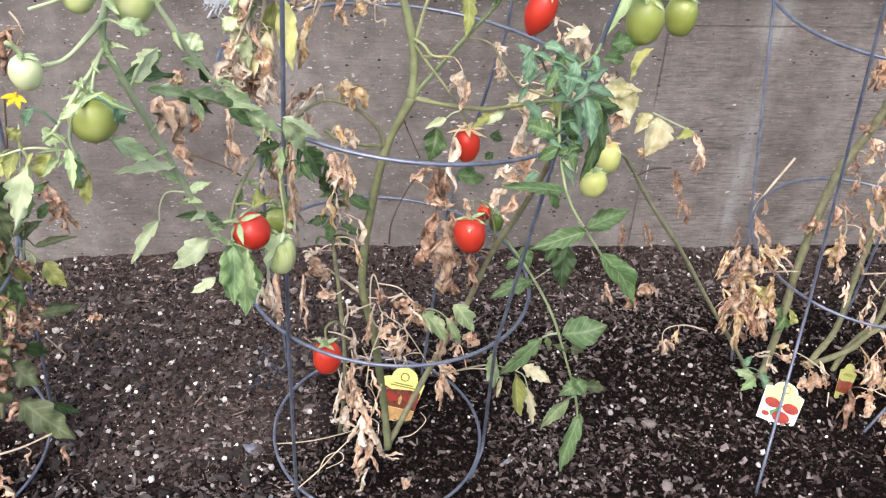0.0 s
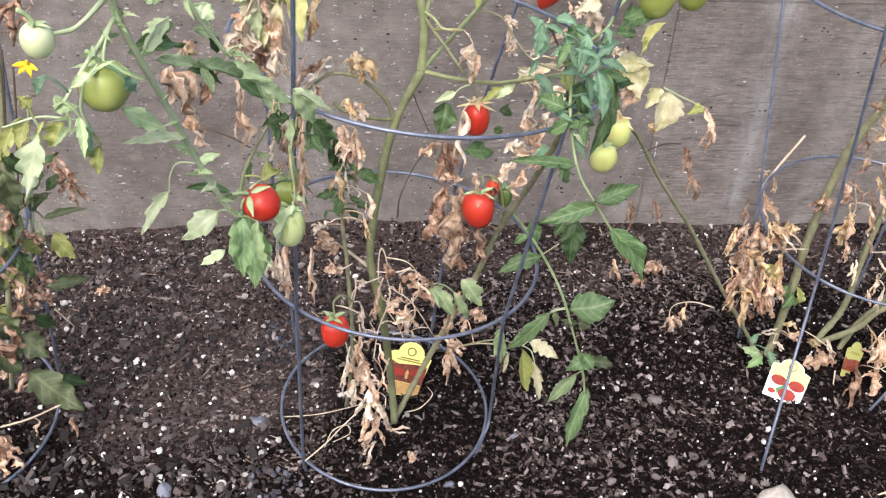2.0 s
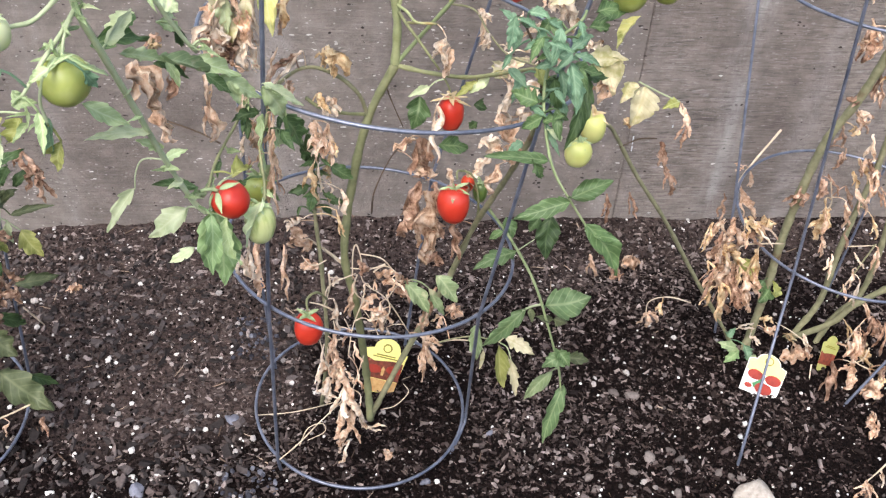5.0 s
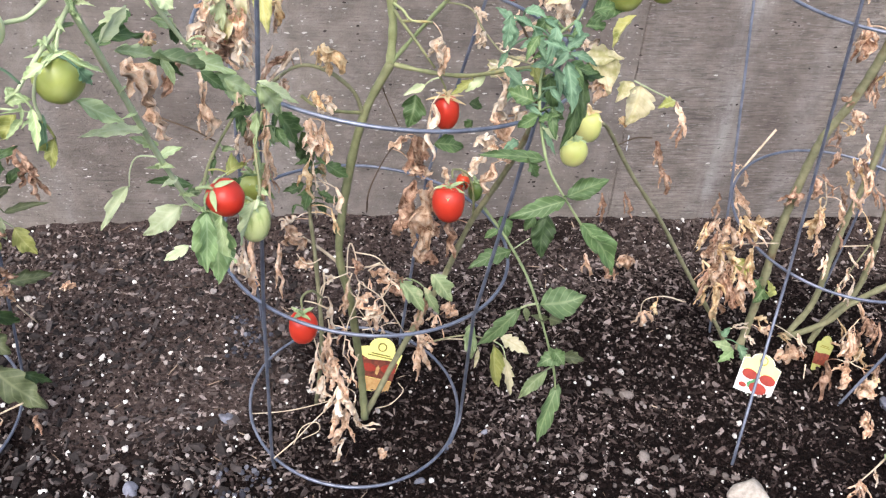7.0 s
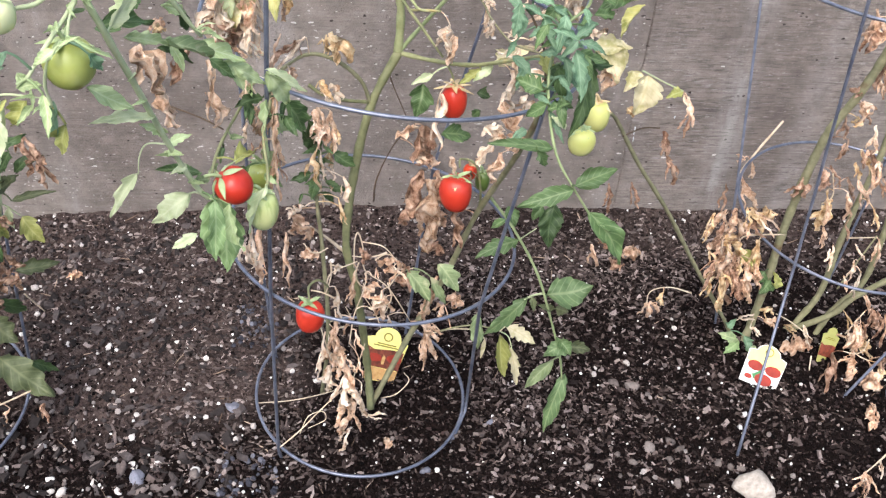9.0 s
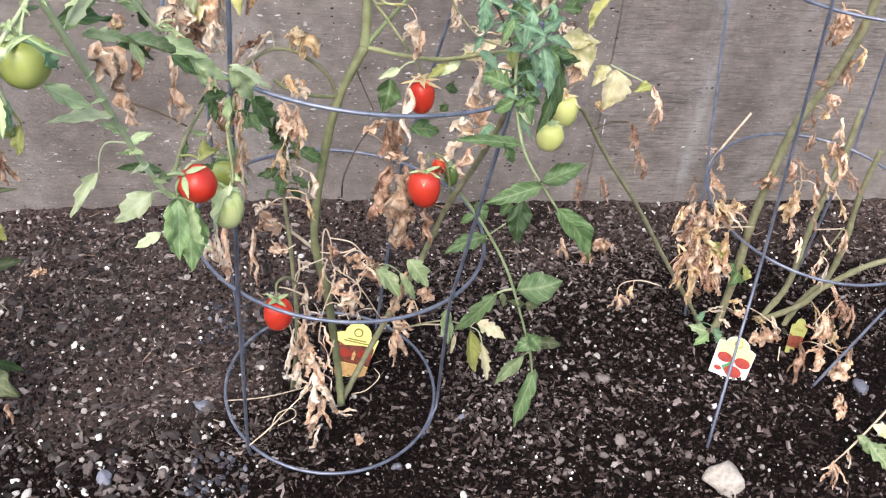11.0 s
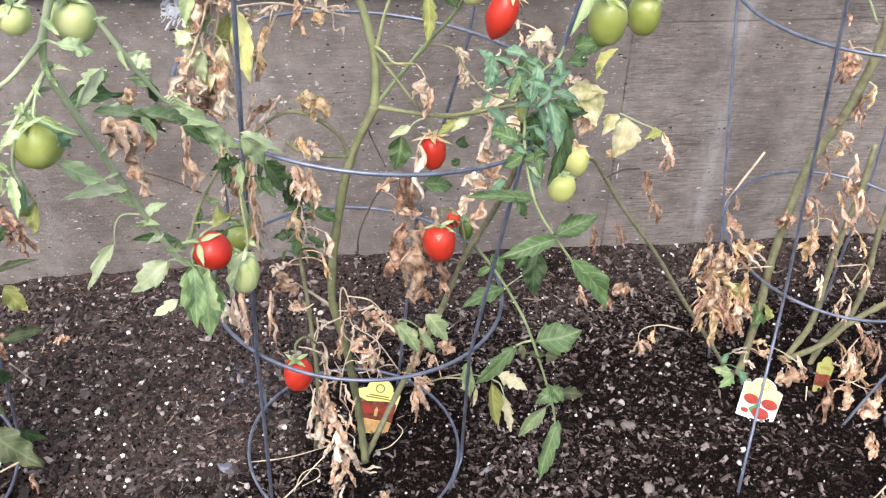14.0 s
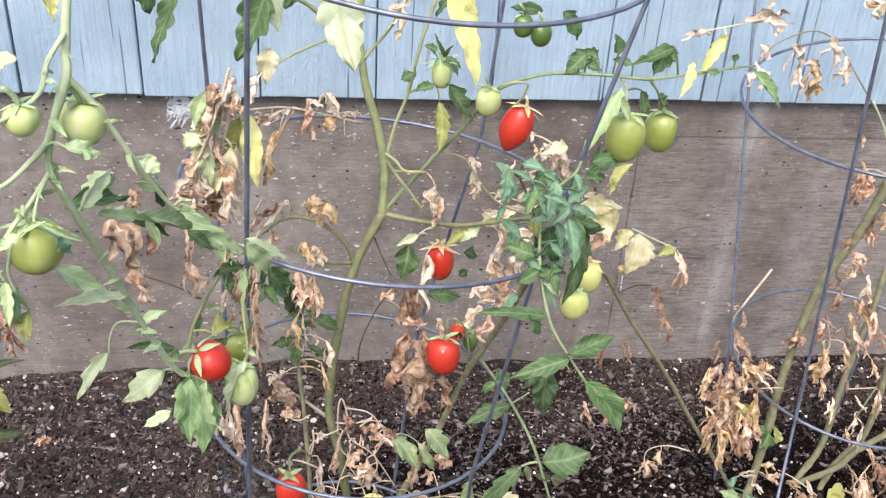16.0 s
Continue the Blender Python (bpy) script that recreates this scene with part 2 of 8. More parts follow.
def tube(bm, line, r0, r1=None, sides=7, closed=False, knobs=0.0):
    """A round bar along a line of points, tapering from r0 to r1."""
    r1 = r0 if r1 is None else r1
    n, rings, side = len(line), [], None
    for i, p in enumerate(line):
        a = line[i - 1] if (i or closed) else p
        b = line[(i + 1) % n] if (i < n - 1 or closed) else p
        d = (b - a).normalized()
        if side is None:
            side = d.orthogonal().normalized()
        side = (side - d * side.dot(d)).normalized()
        up = d.cross(side)
        r = r0 + (r1 - r0) * i / max(n - 1, 1)
        if knobs:
            r *= 1 + knobs * noise.noise(p * 55) + 0.7 * knobs * math.exp(-(((p.z + p.x * 0.7) / 0.062 % 1.0 - 0.5) / 0.09) ** 2)
        rings.append([bm.verts.new(p + (side * math.cos(k * math.tau / sides) + up * math.sin(k * math.tau / sides)) * r) for k in range(sides)])
    for i in range(n if closed else n - 1):
        q, s = rings[i], rings[(i + 1) % n]
        shift = 0
        if closed and i == n - 1:
            shift = min(range(sides), key=lambda k: (s[k].co - q[0].co).length)
        for k in range(sides):
            bm.faces.new((q[k], q[(k + 1) % sides], s[(k + 1 + shift) % sides], s[(k + shift) % sides]))
    if not closed:
        bm.faces.new(rings[0][::-1])
        bm.faces.new(rings[-1])


def rod(name, pts, r0, r1, material, parent, label="", per=5, sides=7, knobs=0.0):
    bm = bmesh.new()
    tube(bm, spline(pts, per), r0, r1, sides, False, knobs)
    return part(name, bm, material, parent, label)


# ---- ground ----
WALL_Y, SILL_Z = 0.555, 0.626
SEAM_X, SEAM_Z = 0.570, 0.542
PAINT_WHITE = plain("white_paint", (206, 210, 216), 0.6)


def lumps(x, y):
    return 0.012 * noise.noise(Vector((x * 3.1, y * 3.1, 0))) + 0.007 * noise.noise(Vector((x * 13, y * 13, 4))) + 0.0045 * noise.noise(Vector((x * 45, y * 45, 9)))


def soil_height(x, y):
    inside = max(0.0, min(1.0, (x + 2.0) * 2, (2.6 - x) * 2, (y + 1.5) * 2))
    edge = math.exp(-((y - WALL_Y) / 0.05) ** 2) * 0.008
    hollow = 0.024 * math.exp(-((x - 0.1) ** 2 + (y + 0.02) ** 2) / 0.05)
    dip = max(0.0, min(1.0, (-0.28 - x) / 0.45)) * math.exp(-((y - WALL_Y) / 0.28) ** 2) * 0.03
    return lumps(x, y) * inside + edge * inside - hollow - dip * inside


def build_ground():
    xs = [-60, -20, -8, -4, -2.6] + [-2.0 + 0.5 * i for i in range(2)] + [-1.1 + 0.009 * i for i in range(290)] + [1.6, 2.1, 2.6, 4, 8, 20, 60]
    ys = [-60, -20, -8, -4, -2.4, -1.7, -1.2, -0.9] + [-0.62 + 0.009 * i for i in range(134)] + [0.8, 1.5, 4, 20, 60]
    bm = bmesh.new()
    grid = [[bm.verts.new((x, y, soil_height(x, y))) for x in xs] for y in ys]
    for a, b in zip(grid, grid[1:]):
        for i in range(len(xs) - 1):
            bm.faces.new((a[i], a[i + 1], b[i + 1], b[i]))
    tagged(part("ground", bm, SOIL, None), "dark crumbly garden soil with bark mulch", "soil", kind="structure")


build_ground()

# ---- house wall ----


def build_wall():
    bm = bmesh.new()
    box(bm, (-6, WALL_Y, -0.4), (6, WALL_Y + 0.2, SILL_Z))
    wall = part("wall_north", bm, CONCRETE, None, smooth=False)
    tagged(wall, "grey board-formed concrete foundation wall", "foundation wall", kind="structure")
    # casts of the form panels, parted by fine seams
    for x0, x1, z0, z1, out in ((-6, SEAM_X - 0.0006, -0.3, SILL_Z - 0.001, 0.0105), (SEAM_X + 0.0006, 3.0, -0.3, SEAM_Z - 0.0004, 0.010), (SEAM_X + 0.0006, 3.0, SEAM_Z + 0.0004, SILL_Z - 0.001, 0.0108), (3.003, 6, -0.3, SILL_Z - 0.001, 0.010)):
        bm = bmesh.new()
        box(bm, (x0, WALL_Y - out, z0), (x1, WALL_Y + 0.004, z1))
        bmesh.ops.bevel(bm, geom=bm.edges[:], offset=0.0015, segments=2, affect="EDGES")
        part("concrete_panel", bm, CONCRETE if x0 < -5 else CONCRETE_LINED, wall, smooth=False)
    # smear of white paint
    rng = random.Random(9)
    for k in range(64):
        x, z = -0.284 + rng.gauss(0, 0.016), 0.588 + rng.gauss(0, 0.0125)
        a, size, w = rng.choice((rng.uniform(0.9, 1.5), rng.uniform(-0.5, 0.3))), rng.uniform(0.005, 0.017), rng.uniform(0.0014, 0.0042)
        dx, dz = math.cos(a) * size, math.sin(a) * size
        bm = bmesh.new()
        tube(bm, [Vector((x + dx * u + 0.0012 * math.sin(5 * u + k), WALL_Y - 0.0108, z + dz * u)) for u in (-1, -0.4, 0.2, 0.7, 1)], w, w * 0.25, 6, False, 0.8)
        for v in bm.verts:
            v.co.y = WALL_Y - 0.0105 + (v.co.y - WALL_Y + 0.0108) * 0.18
        part("paint_smear", bm, PAINT_WHITE, wall)
    for x, z, tall in ((0.581, 0.223, 0.02), (0.582, 0.198, 0.012), (0.661, 0.251, 0.006)):
        bm = bmesh.new()
        tube(bm, [Vector((x + 0.0004 * (i % 2), WALL_Y - 0.0106, z - tall * i / 5)) for i in range(6)], 0.0016, 0.001, 5)
        part("paint_drip", bm, PAINT_WHITE, wall)
    bm = bmesh.new()
    box(bm, (-6, WALL_Y + 0.012, SILL_Z + 0.004), (6, WALL_Y + 0.2, 3.0))
    back = part("wall_siding", bm, DARK_GAP, None, smooth=False)
    tagged(back, "pale blue painted vertical wood siding", "siding", kind="structure")
    rng = random.Random(4)
    # edges of the boards over the bed and how far each joint has opened; further out they follow one width
    seen = [(-0.554, 0.0030), (-0.348, 0.0017), (-0.146, 0.0012), (0.058, 0.0012), (0.268, 0.0012), (0.474, 0.0010), (0.662, 0.0026), (0.849, 0.0011)]
    edges = [(-0.554 - 0.2032 * k, rng.uniform(0.0008, 0.0024)) for k in range(26, 0, -1)] + seen + [(0.849 + 0.195 * k, rng.uniform(0.0008, 0.0024)) for k in range(1, 26)]
    for (x0, gap0), (x1, gap1) in zip(edges, edges[1:]):
        drop = rng.uniform(-0.004, 0.004)
        bm = bmesh.new()
        box(bm, (x0 + gap0, WALL_Y - 0.034 + rng.uniform(-0.0025, 0.0025), SILL_Z + drop - 0.002), (x1 - gap1, WALL_Y + 0.0115, 3.0))
        bmesh.ops.bevel(bm, geom=bm.edges[:], offset=0.002, segments=1, affect="EDGES")
        part("siding_board", bm, SIDING, back, smooth=False)


build_wall()

# ---- tomato cages ----


def ring_point(c, r, tilt, deg):
    a = radians(deg)
    x, y = r * math.cos(a), r * math.sin(a)
    return Vector((c[0] + x, c[1] + y, c[2] - tilt[0] * x - tilt[1] * y))


def cage(at, hoops, legs, label):
    """hoops: (centre, radius, tilt); legs: a bearing for each hoop and the foot."""
    root = thing("tomato_cage", at, label, "plant cage", "tomato cages")
    for c, r, tilt in hoops:
        bm = bmesh.new()
        tube(bm, [ring_point(c, r, tilt, i * 5) for i in range(72)], WIRE_R, None, 8, True)
        part("hoop", bm, WIRE, root)
    for bearings, foot, top in legs:
        pts = [Vector(foot)] + [ring_point(c, r + 2 * WIRE_R, tilt, b) for (c, r, tilt), b in zip(hoops, bearings)]
        pts.append(pts[-1] + (pts[-1] - pts[-2]) * top)
        bm = bmesh.new()
        tube(bm, [p.lerp(q, k / 4) for p, q in zip(pts, pts[1:]) for k in range(4)] + [pts[-1]], WIRE_R, None, 8)
        part("leg", bm, WIRE, root)
    return root


WIRE_R = 0.0027
cage((0, 0, 0), [((-0.000, 0.000, 0.011), 0.182, (0.048, -0.034)),
      ((0.018, -0.005, 0.377), 0.218, (0.082, 0.045)),
      ((0.046, -0.012, 0.723), 0.251, (0.096, 0.061)),
      ((0.080, -0.016, 1.085), 0.279, (0.087, -0.180))],
     [((-137, -130, -127, -127), (-0.128, -0.118, -0.06), 0.15), ((-13, -48.5, -50.5, -44), (0.123, -0.160, -0.04), 0.15),
      ((62, 62, 53, 56), (0.082, 0.15, -0.05), 0.15), ((147, 152, 152, 158), (-0.152, 0.09, -0.05), 0.15)],
     "blue-grey wire tomato cage round a fruiting tomato plant")
cage((0.88, 0.2, 0), [((0.899, 0.190, 0.268), 0.207, (0.019, -0.081)),
      ((0.874, 0.223, 0.754), 0.250, (-0.104, -0.049))],
     [((-138, -133), (0.637, -0.166, -0.022), 0.6), ((168, 138), (0.70, 0.16, -0.05), 0.6),
      ((-50, -48), (0.862, -0.027, -0.05), 0.6), ((50, 48), (0.98, 0.30, -0.05), 0.6)],
     "blue-grey wire tomato cage round a withered tomato plant")
cage((-0.75, -0.02, 0), [((-0.753, -0.024, 0.014), 0.187, (-0.013, -0.087)), ((-0.76, 0.0, 0.38), 0.21, (0, 0))],
     [((20, 20), (-0.58, 0.03, -0.05), 1.0), ((110, 110), (-0.8, 0.14, -0.05), 1.0), ((-70, -70), (-0.7, -0.18, -0.05), 1.0), ((-160, -160), (-0.92, -0.08, -0.05), 1.0)],
     "blue-grey wire tomato cage at the edge of the bed")


# ---- plant materials ----


def blade_material(name, a, c, vein, rough=0.55, trans=0.25, vary=0.18, edge=None, blotch=None):
    """Leaf blade: mottled tissue, paler midrib and side veins from the blade's own length and width."""
    m, n, l, b = mat(name, rough, 0.35)
    v = coords(n, l)
    col = ramp(n, l, noise_tex(n, l, v, 70, 5, 0.6), (0.3, srgb(*a)), (0.7, srgb(*c)))
    uv = n.new("ShaderNodeTexCoord").outputs["UV"]
    sep = n.new("ShaderNodeSeparateXYZ")
    l.new(uv, sep.inputs[0])

    def calc(op, p, q=None):
        k = n.new("ShaderNodeMath")
        k.operation = op
        for i, w in enumerate((p, q)):
            if w is None:
                continue
            if isinstance(w, (int, float)):
                k.inputs[i].default_value = w
            else:
                l.new(w, k.inputs[i])
        return k.outputs[0]

    away = calc("ABSOLUTE", calc("SUBTRACT", calc("MULTIPLY", sep.outputs[1], 2.0), 1.0))
    rib = ramp(n, l, away, (0.03, grey(1)), (0.12, grey(0)))
    saw = calc("FRACT", calc("SUBTRACT", calc("MULTIPLY", sep.outputs[0], 6.5), calc("MULTIPLY", away, 1.4)))
    side = ramp(n, l, calc("ABSOLUTE", calc("SUBTRACT", saw, 0.5)), (0.03, grey(0.75)), (0.13, grey(0)))
    veins = mix(n, l, 1.0, rib, side, "LIGHTEN")
    if blotch:
        tone, amount = blotch
        col = mix(n, l, ramp(n, l, noise_tex(n, l, v, 38, 4), (amount, grey(0)), (amount + 0.12, grey(1))), col, srgb(*tone))
    if edge:
        col = mix(n, l, ramp(n, l, calc("ADD", away, calc("MULTIPLY", noise_tex(n, l, v, 50, 3), 0.5)), (1.0, grey(0)), (1.2, grey(0.9))), col, srgb(*edge))
    col = mix(n, l, calc("MULTIPLY", veins, 0.45), col, srgb(*vein))
    col = mix(n, l, 1.0, col, ramp(n, l, per_object(n), (0, grey(1 - vary)), (1, grey(1 + vary))), "MULTIPLY")
    l.new(col, b.inputs["Base Color"])
    k = bump(n, l, b, veins, -0.45, 0.0012)
    bump(n, l, b, noise_tex(n, l, v, 260, 3), 0.35, 0.0008, k)
    t = n.new("ShaderNodeBsdfTranslucent")
    l.new(col, t.inputs[0])
    ms = n.new("ShaderNodeMixShader")
    ms.inputs[0].default_value = trans
    l.new(b.outputs[0], ms.inputs[1])
    l.new(t.outputs[0], ms.inputs[2])
    l.new(ms.outputs[0], n["Material Output"].inputs[0])
    return m


def dead_material(name, dark, middle, light, vary=0.16):
    """Dry leaf tissue: brown stains on a pale papery ground, every lobe its own shade, fine wrinkles."""
    m, n, l, b = mat(name, 0.8, 0.2)
    v = coords(n, l)
    col = ramp(n, l, noise_tex(n, l, v, 75, 6, 0.68), (0.34, srgb(*dark)), (0.47, srgb(*middle)), (0.62, srgb(*light)))
    col = mix(n, l, 1.0, col, ramp(n, l, noise_tex(n, l, v, 24, 3), (0.35, grey(0.8)), (0.62, grey(1.06))), "MULTIPLY")
    own = n.new("ShaderNodeNewGeometry").outputs["Random Per Island"]
    col = mix(n, l, 1.0, col, ramp(n, l, own, (0, grey(1 - 1.4 * vary)), (1, grey(1 + vary))), "MULTIPLY")
    col = mix(n, l, 1.0, col, ramp(n, l, per_object(n), (0, grey(1 - vary)), (1, grey(1 + vary * 0.8))), "MULTIPLY")
    l.new(col, b.inputs["Base Color"])
    k = bump(n, l, b, noise_tex(n, l, v, 190, 4, 0.7), 0.7, 0.0016)
    bump(n, l, b, noise_tex(n, l, v, 600, 2), 0.3, 0.0005, k)
    t = n.new("ShaderNodeBsdfTranslucent")
    l.new(col, t.inputs[0])
    ms = n.new("ShaderNodeMixShader")
    ms.inputs[0].default_value = 0.2
    l.new(b.outputs[0], ms.inputs[1])
    l.new(t.outputs[0], ms.inputs[2])
    l.new(ms.outputs[0], n["Material Output"].inputs[0])
    return m


BLADES = dict(
    mid=blade_material("leaf_green", (72, 96, 58), (99, 125, 80), (146, 162, 120)),
    rim=blade_material("leaf_pale_edged", (78, 100, 64), (106, 130, 88), (150, 164, 124), edge=(200, 198, 164)),
    fresh=blade_material("leaf_bright_green", (106, 134, 86), (138, 164, 114), (176, 192, 150)),
    sage=blade_material("leaf_grey_green", (148, 168, 118), (188, 204, 156), (208, 218, 180)),
    dull=blade_material("leaf_dull_green", (66, 76, 52), (92, 100, 70), (120, 126, 92)),
    dark=blade_material("leaf_deep_green", (52, 72, 44), (80, 102, 62), (112, 132, 92)),
    blue=blade_material("leaf_young_green", (88, 120, 92), (120, 150, 120), (154, 178, 150)),
    pale=blade_material("leaf_pale_underside", (174, 188, 142), (208, 217, 180), (216, 222, 186)),
    lime=blade_material("leaf_yellow_green", (140, 146, 78), (176, 178, 110), (196, 196, 140), blotch=((118, 130, 74), 0.58)),
    yellow=blade_material("leaf_yellowed", (212, 208, 124), (234, 230, 162), (236, 232, 186), blotch=((152, 158, 84), 0.56)),
    cream=blade_material("leaf_bleached", (196, 188, 150), (224, 217, 188), (186, 174, 128), blotch=((168, 164, 112), 0.52), edge=(186, 142, 100)),
    # sunlight on the top leaves, painted as a nearly white leaf colour
    lit=blade_material("leaf_painted_sunlit", (204, 214, 174), (230, 235, 206), (174, 190, 132), trans=0.3),
    vary=blade_material("leaf_mottled", (116, 136, 96), (146, 162, 120), (184, 192, 156), edge=(222, 217, 188), blotch=((190, 188, 154), 0.6)),
    tan=dead_material("leaf_dried_tan", (142, 106, 82), (212, 178, 150), (240, 218, 196)),
    brown=dead_material("leaf_dried_brown", (104, 74, 58), (164, 130, 108), (206, 176, 154)),
    blond=dead_material("leaf_dried_pale", (180, 142, 112), (234, 213, 189), (248, 237, 222)),
    gold=dead_material("leaf_dried_golden", (150, 110, 70), (214, 182, 140), (240, 222, 186)),
)
STEM_GREEN = organic("stem_green", (106, 110, 78), (142, 144, 106), 50, 0.6, 0.12, 0, ((150, 138, 92), 0.62))
STEM_YOUNG = organic("stem_fresh_green", (150, 162, 124), (184, 194, 158), 60, 0.55, 0.1)
STEM_SOFT = organic("stem_soft_green", (112, 128, 88), (146, 158, 116), 60, 0.6, 0.1)
STEM_PALE = organic("stem_pale_green", (136, 142, 98), (168, 174, 130), 50, 0.6, 0.1, 0, ((170, 150, 104), 0.66))
STEM_TAN = organic("stem_dried", (178, 160, 136), (214, 200, 178), 60, 0.8, 0.15)
STEM_GREY = organic("stem_woody", (106, 106, 80), (144, 142, 112), 60, 0.8, 0.12, 0, ((98, 82, 60), 0.58))
STEM_DARK = organic("stem_thin_dark", (66, 54, 48), (100, 84, 66), 60, 0.7, 0.15)
SEPAL = organic("calyx_green", (134, 152, 106), (180, 194, 150), 80, 0.6, 0.1)
SCAR = organic("corky_skin", (186, 104, 70), (206, 150, 104), 140, 0.7, 0.0, 0, ((150, 60, 40), 0.55))
SEPAL_DRY = organic("calyx_dried", (190, 164, 118), (224, 204, 164), 80, 0.7, 0.1)
FLOWER = organic("flower_yellow", (226, 172, 22), (244, 206, 52), 60, 0.6, 0.08)


def skin(name, a, c, rough=0.3, blotch=None, streak=None):
    m, n, l, b = mat(name, rough, 0.5)
    v = coords(n, l)
    col = ramp(n, l, noise_tex(n, l, v, 22, 4), (0.3, srgb(*a)), (0.7, srgb(*c)))
    if streak:
        col = mix(n, l, ramp(n, l, noise_tex(n, l, coords(n, l, (170, 170, 22)), 1.0, 3), (0.5, grey(0)), (0.66, grey(0.8))), col, srgb(*streak))
    if blotch:
        col = mix(n, l, ramp(n, l, noise_tex(n, l, v, 34, 3), (0.55, grey(0)), (0.72, grey(0.8))), col, srgb(*blotch))
    l.new(col, b.inputs["Base Color"])
    b.inputs["Subsurface Weight"].default_value = 0.08
    b.inputs["Subsurface Radius"].default_value = (0.006, 0.003, 0.001)
    bump(n, l, b, noise_tex(n, l, v, 90, 2), 0.06, 0.001)
    return m


SKINS = dict(
    red=skin("tomato_red", (174, 40, 28), (198, 64, 45), 0.36),
    orange=skin("tomato_orange_red", (206, 52, 22), (228, 84, 44)),
    green=skin("tomato_green", (126, 136, 62), (154, 162, 88), 0.3, (170, 178, 112)),
    deep=skin("tomato_dark_green", (70, 92, 44), (98, 118, 60), 0.3),
    pale=skin("tomato_pale_green", (178, 190, 122), (206, 212, 158), 0.3, streak=(146, 164, 92)),
    lemon=skin("tomato_yellowing", (190, 194, 112), (212, 212, 142), 0.34, (172, 182, 100)),
    soft=skin("tomato_soft_green", (164, 175, 104), (194, 200, 140), 0.36, (196, 202, 158)),
    milky=skin("tomato_milky_green", (192, 200, 150), (216, 220, 178), 0.36, (178, 190, 136)),
    olive=skin("tomato_olive_green", (138, 149, 70), (166, 174, 98), 0.32, (182, 188, 124)),
)

# ---- plant builders ----
RNG = random.Random(11)
TO_SKY = Vector((0.0, -0.66, 0.75))


STEMS = {}


def stalk(bm, plant, base, reach, r):
    """A thin stalk from a leaf's base to the nearest stem of its plant."""
    near = min(STEMS.get(plant.name, ()), key=lambda p: (p - base).length_squared, default=None)
    if near is None or not 0.006 < (near - base).length < reach:
        return
    mid = near.lerp(base, 0.55) + Vector((0, 0, 0.12 * (near - base).length))
    tube(bm, spline([near, mid, base], 4), r * 1.3, r, 5)


def blade(plant, base, tip, width, look_of="mid", fold=0.25, droop=0.12, roll=0.0, name="leaf"):
    """A toothed tomato leaflet from base to tip, folded along its midrib and bent."""
    base, tip = Vector(base), Vector(tip)
    d = tip - base
    size = d.length
    d.normalize()
    nrm = (TO_SKY - d * TO_SKY.dot(d)).normalized()
    nrm = Matrix.Rotation(radians(roll), 3, d) @ nrm
    side = d.cross(nrm)
    seed = RNG.uniform(0, 90)
    lobes, deep = RNG.choice((2.6, 3.2, 3.7, 4.3)), RNG.uniform(0.16, 0.46)
    curl_l, curl_r = RNG.uniform(-0.3, 0.9), RNG.uniform(-0.3, 0.9)
    left, right = RNG.random(), RNG.random()
    fold *= RNG.uniform(0.7, 2.0)
    droop *= RNG.uniform(0.5, 2.2)
    bm = bmesh.new()
    uv = bm.loops.layers.uv.new("UVMap")
    n, half = 22, 4
    rows, where = [], {}
    bend = RNG.uniform(-0.12, 0.12)
    for i in range(n + 1):
        u = i / n
        env = math.sin(math.pi * min(1, u ** 0.72)) ** 0.8 * (1 - 0.25 * u) * 1.12 if 0 < u < 1 else 0.02
        row = []
        for j in range(-half, half + 1):
            s = j / half
            saw = (u ** 1.15 * lobes + (left if s > 0 else right)) % 1.0
            tooth = 1 - deep * (1 - saw) ** 1.5 * (1.15 - 0.6 * u) * (1 if abs(s) == 1 else 0.6 if abs(s) > 0.7 else 0.0)
            hw = width / 2 * env * tooth
            wob = noise.noise(Vector((u * 3.2, s * 1.4, seed)))
            across = s * hw * (1 - 0.16 * abs(curl_l if s > 0 else curl_r) * s * s) + bend * size * math.sin(math.pi * u) * 0.5
            lift = fold * abs(s) * hw * 1.2 - droop * size * u * u + 0.4 * width * wob * (0.25 + abs(s) * 0.75) + 0.09 * width * math.sin(lobes * 2 * math.pi * u + seed) * s * s
            lift += 0.35 * hw * (curl_l if s > 0 else curl_r) * abs(s) ** 3
            back = hw * 0.25 * abs(s)
            vtx = bm.verts.new(base + d * (u * size + back * (1 - u)) + side * across + nrm * (lift + droop * size * 0.5 * u))
            where[vtx] = (u, (s + 1) / 2)
            row.append(vtx)
        rows.append(row)
    for a, b in zip(rows, rows[1:]):
        for j in range(2 * half):
            f = bm.faces.new((a[j], a[j + 1], b[j + 1], b[j]))
            for lp in f.loops:
                lp[uv].uv = where[lp.vert]
    stalk(bm, plant, base, 0.034, 0.001)
    return part(name, bm, BLADES[look_of], plant)


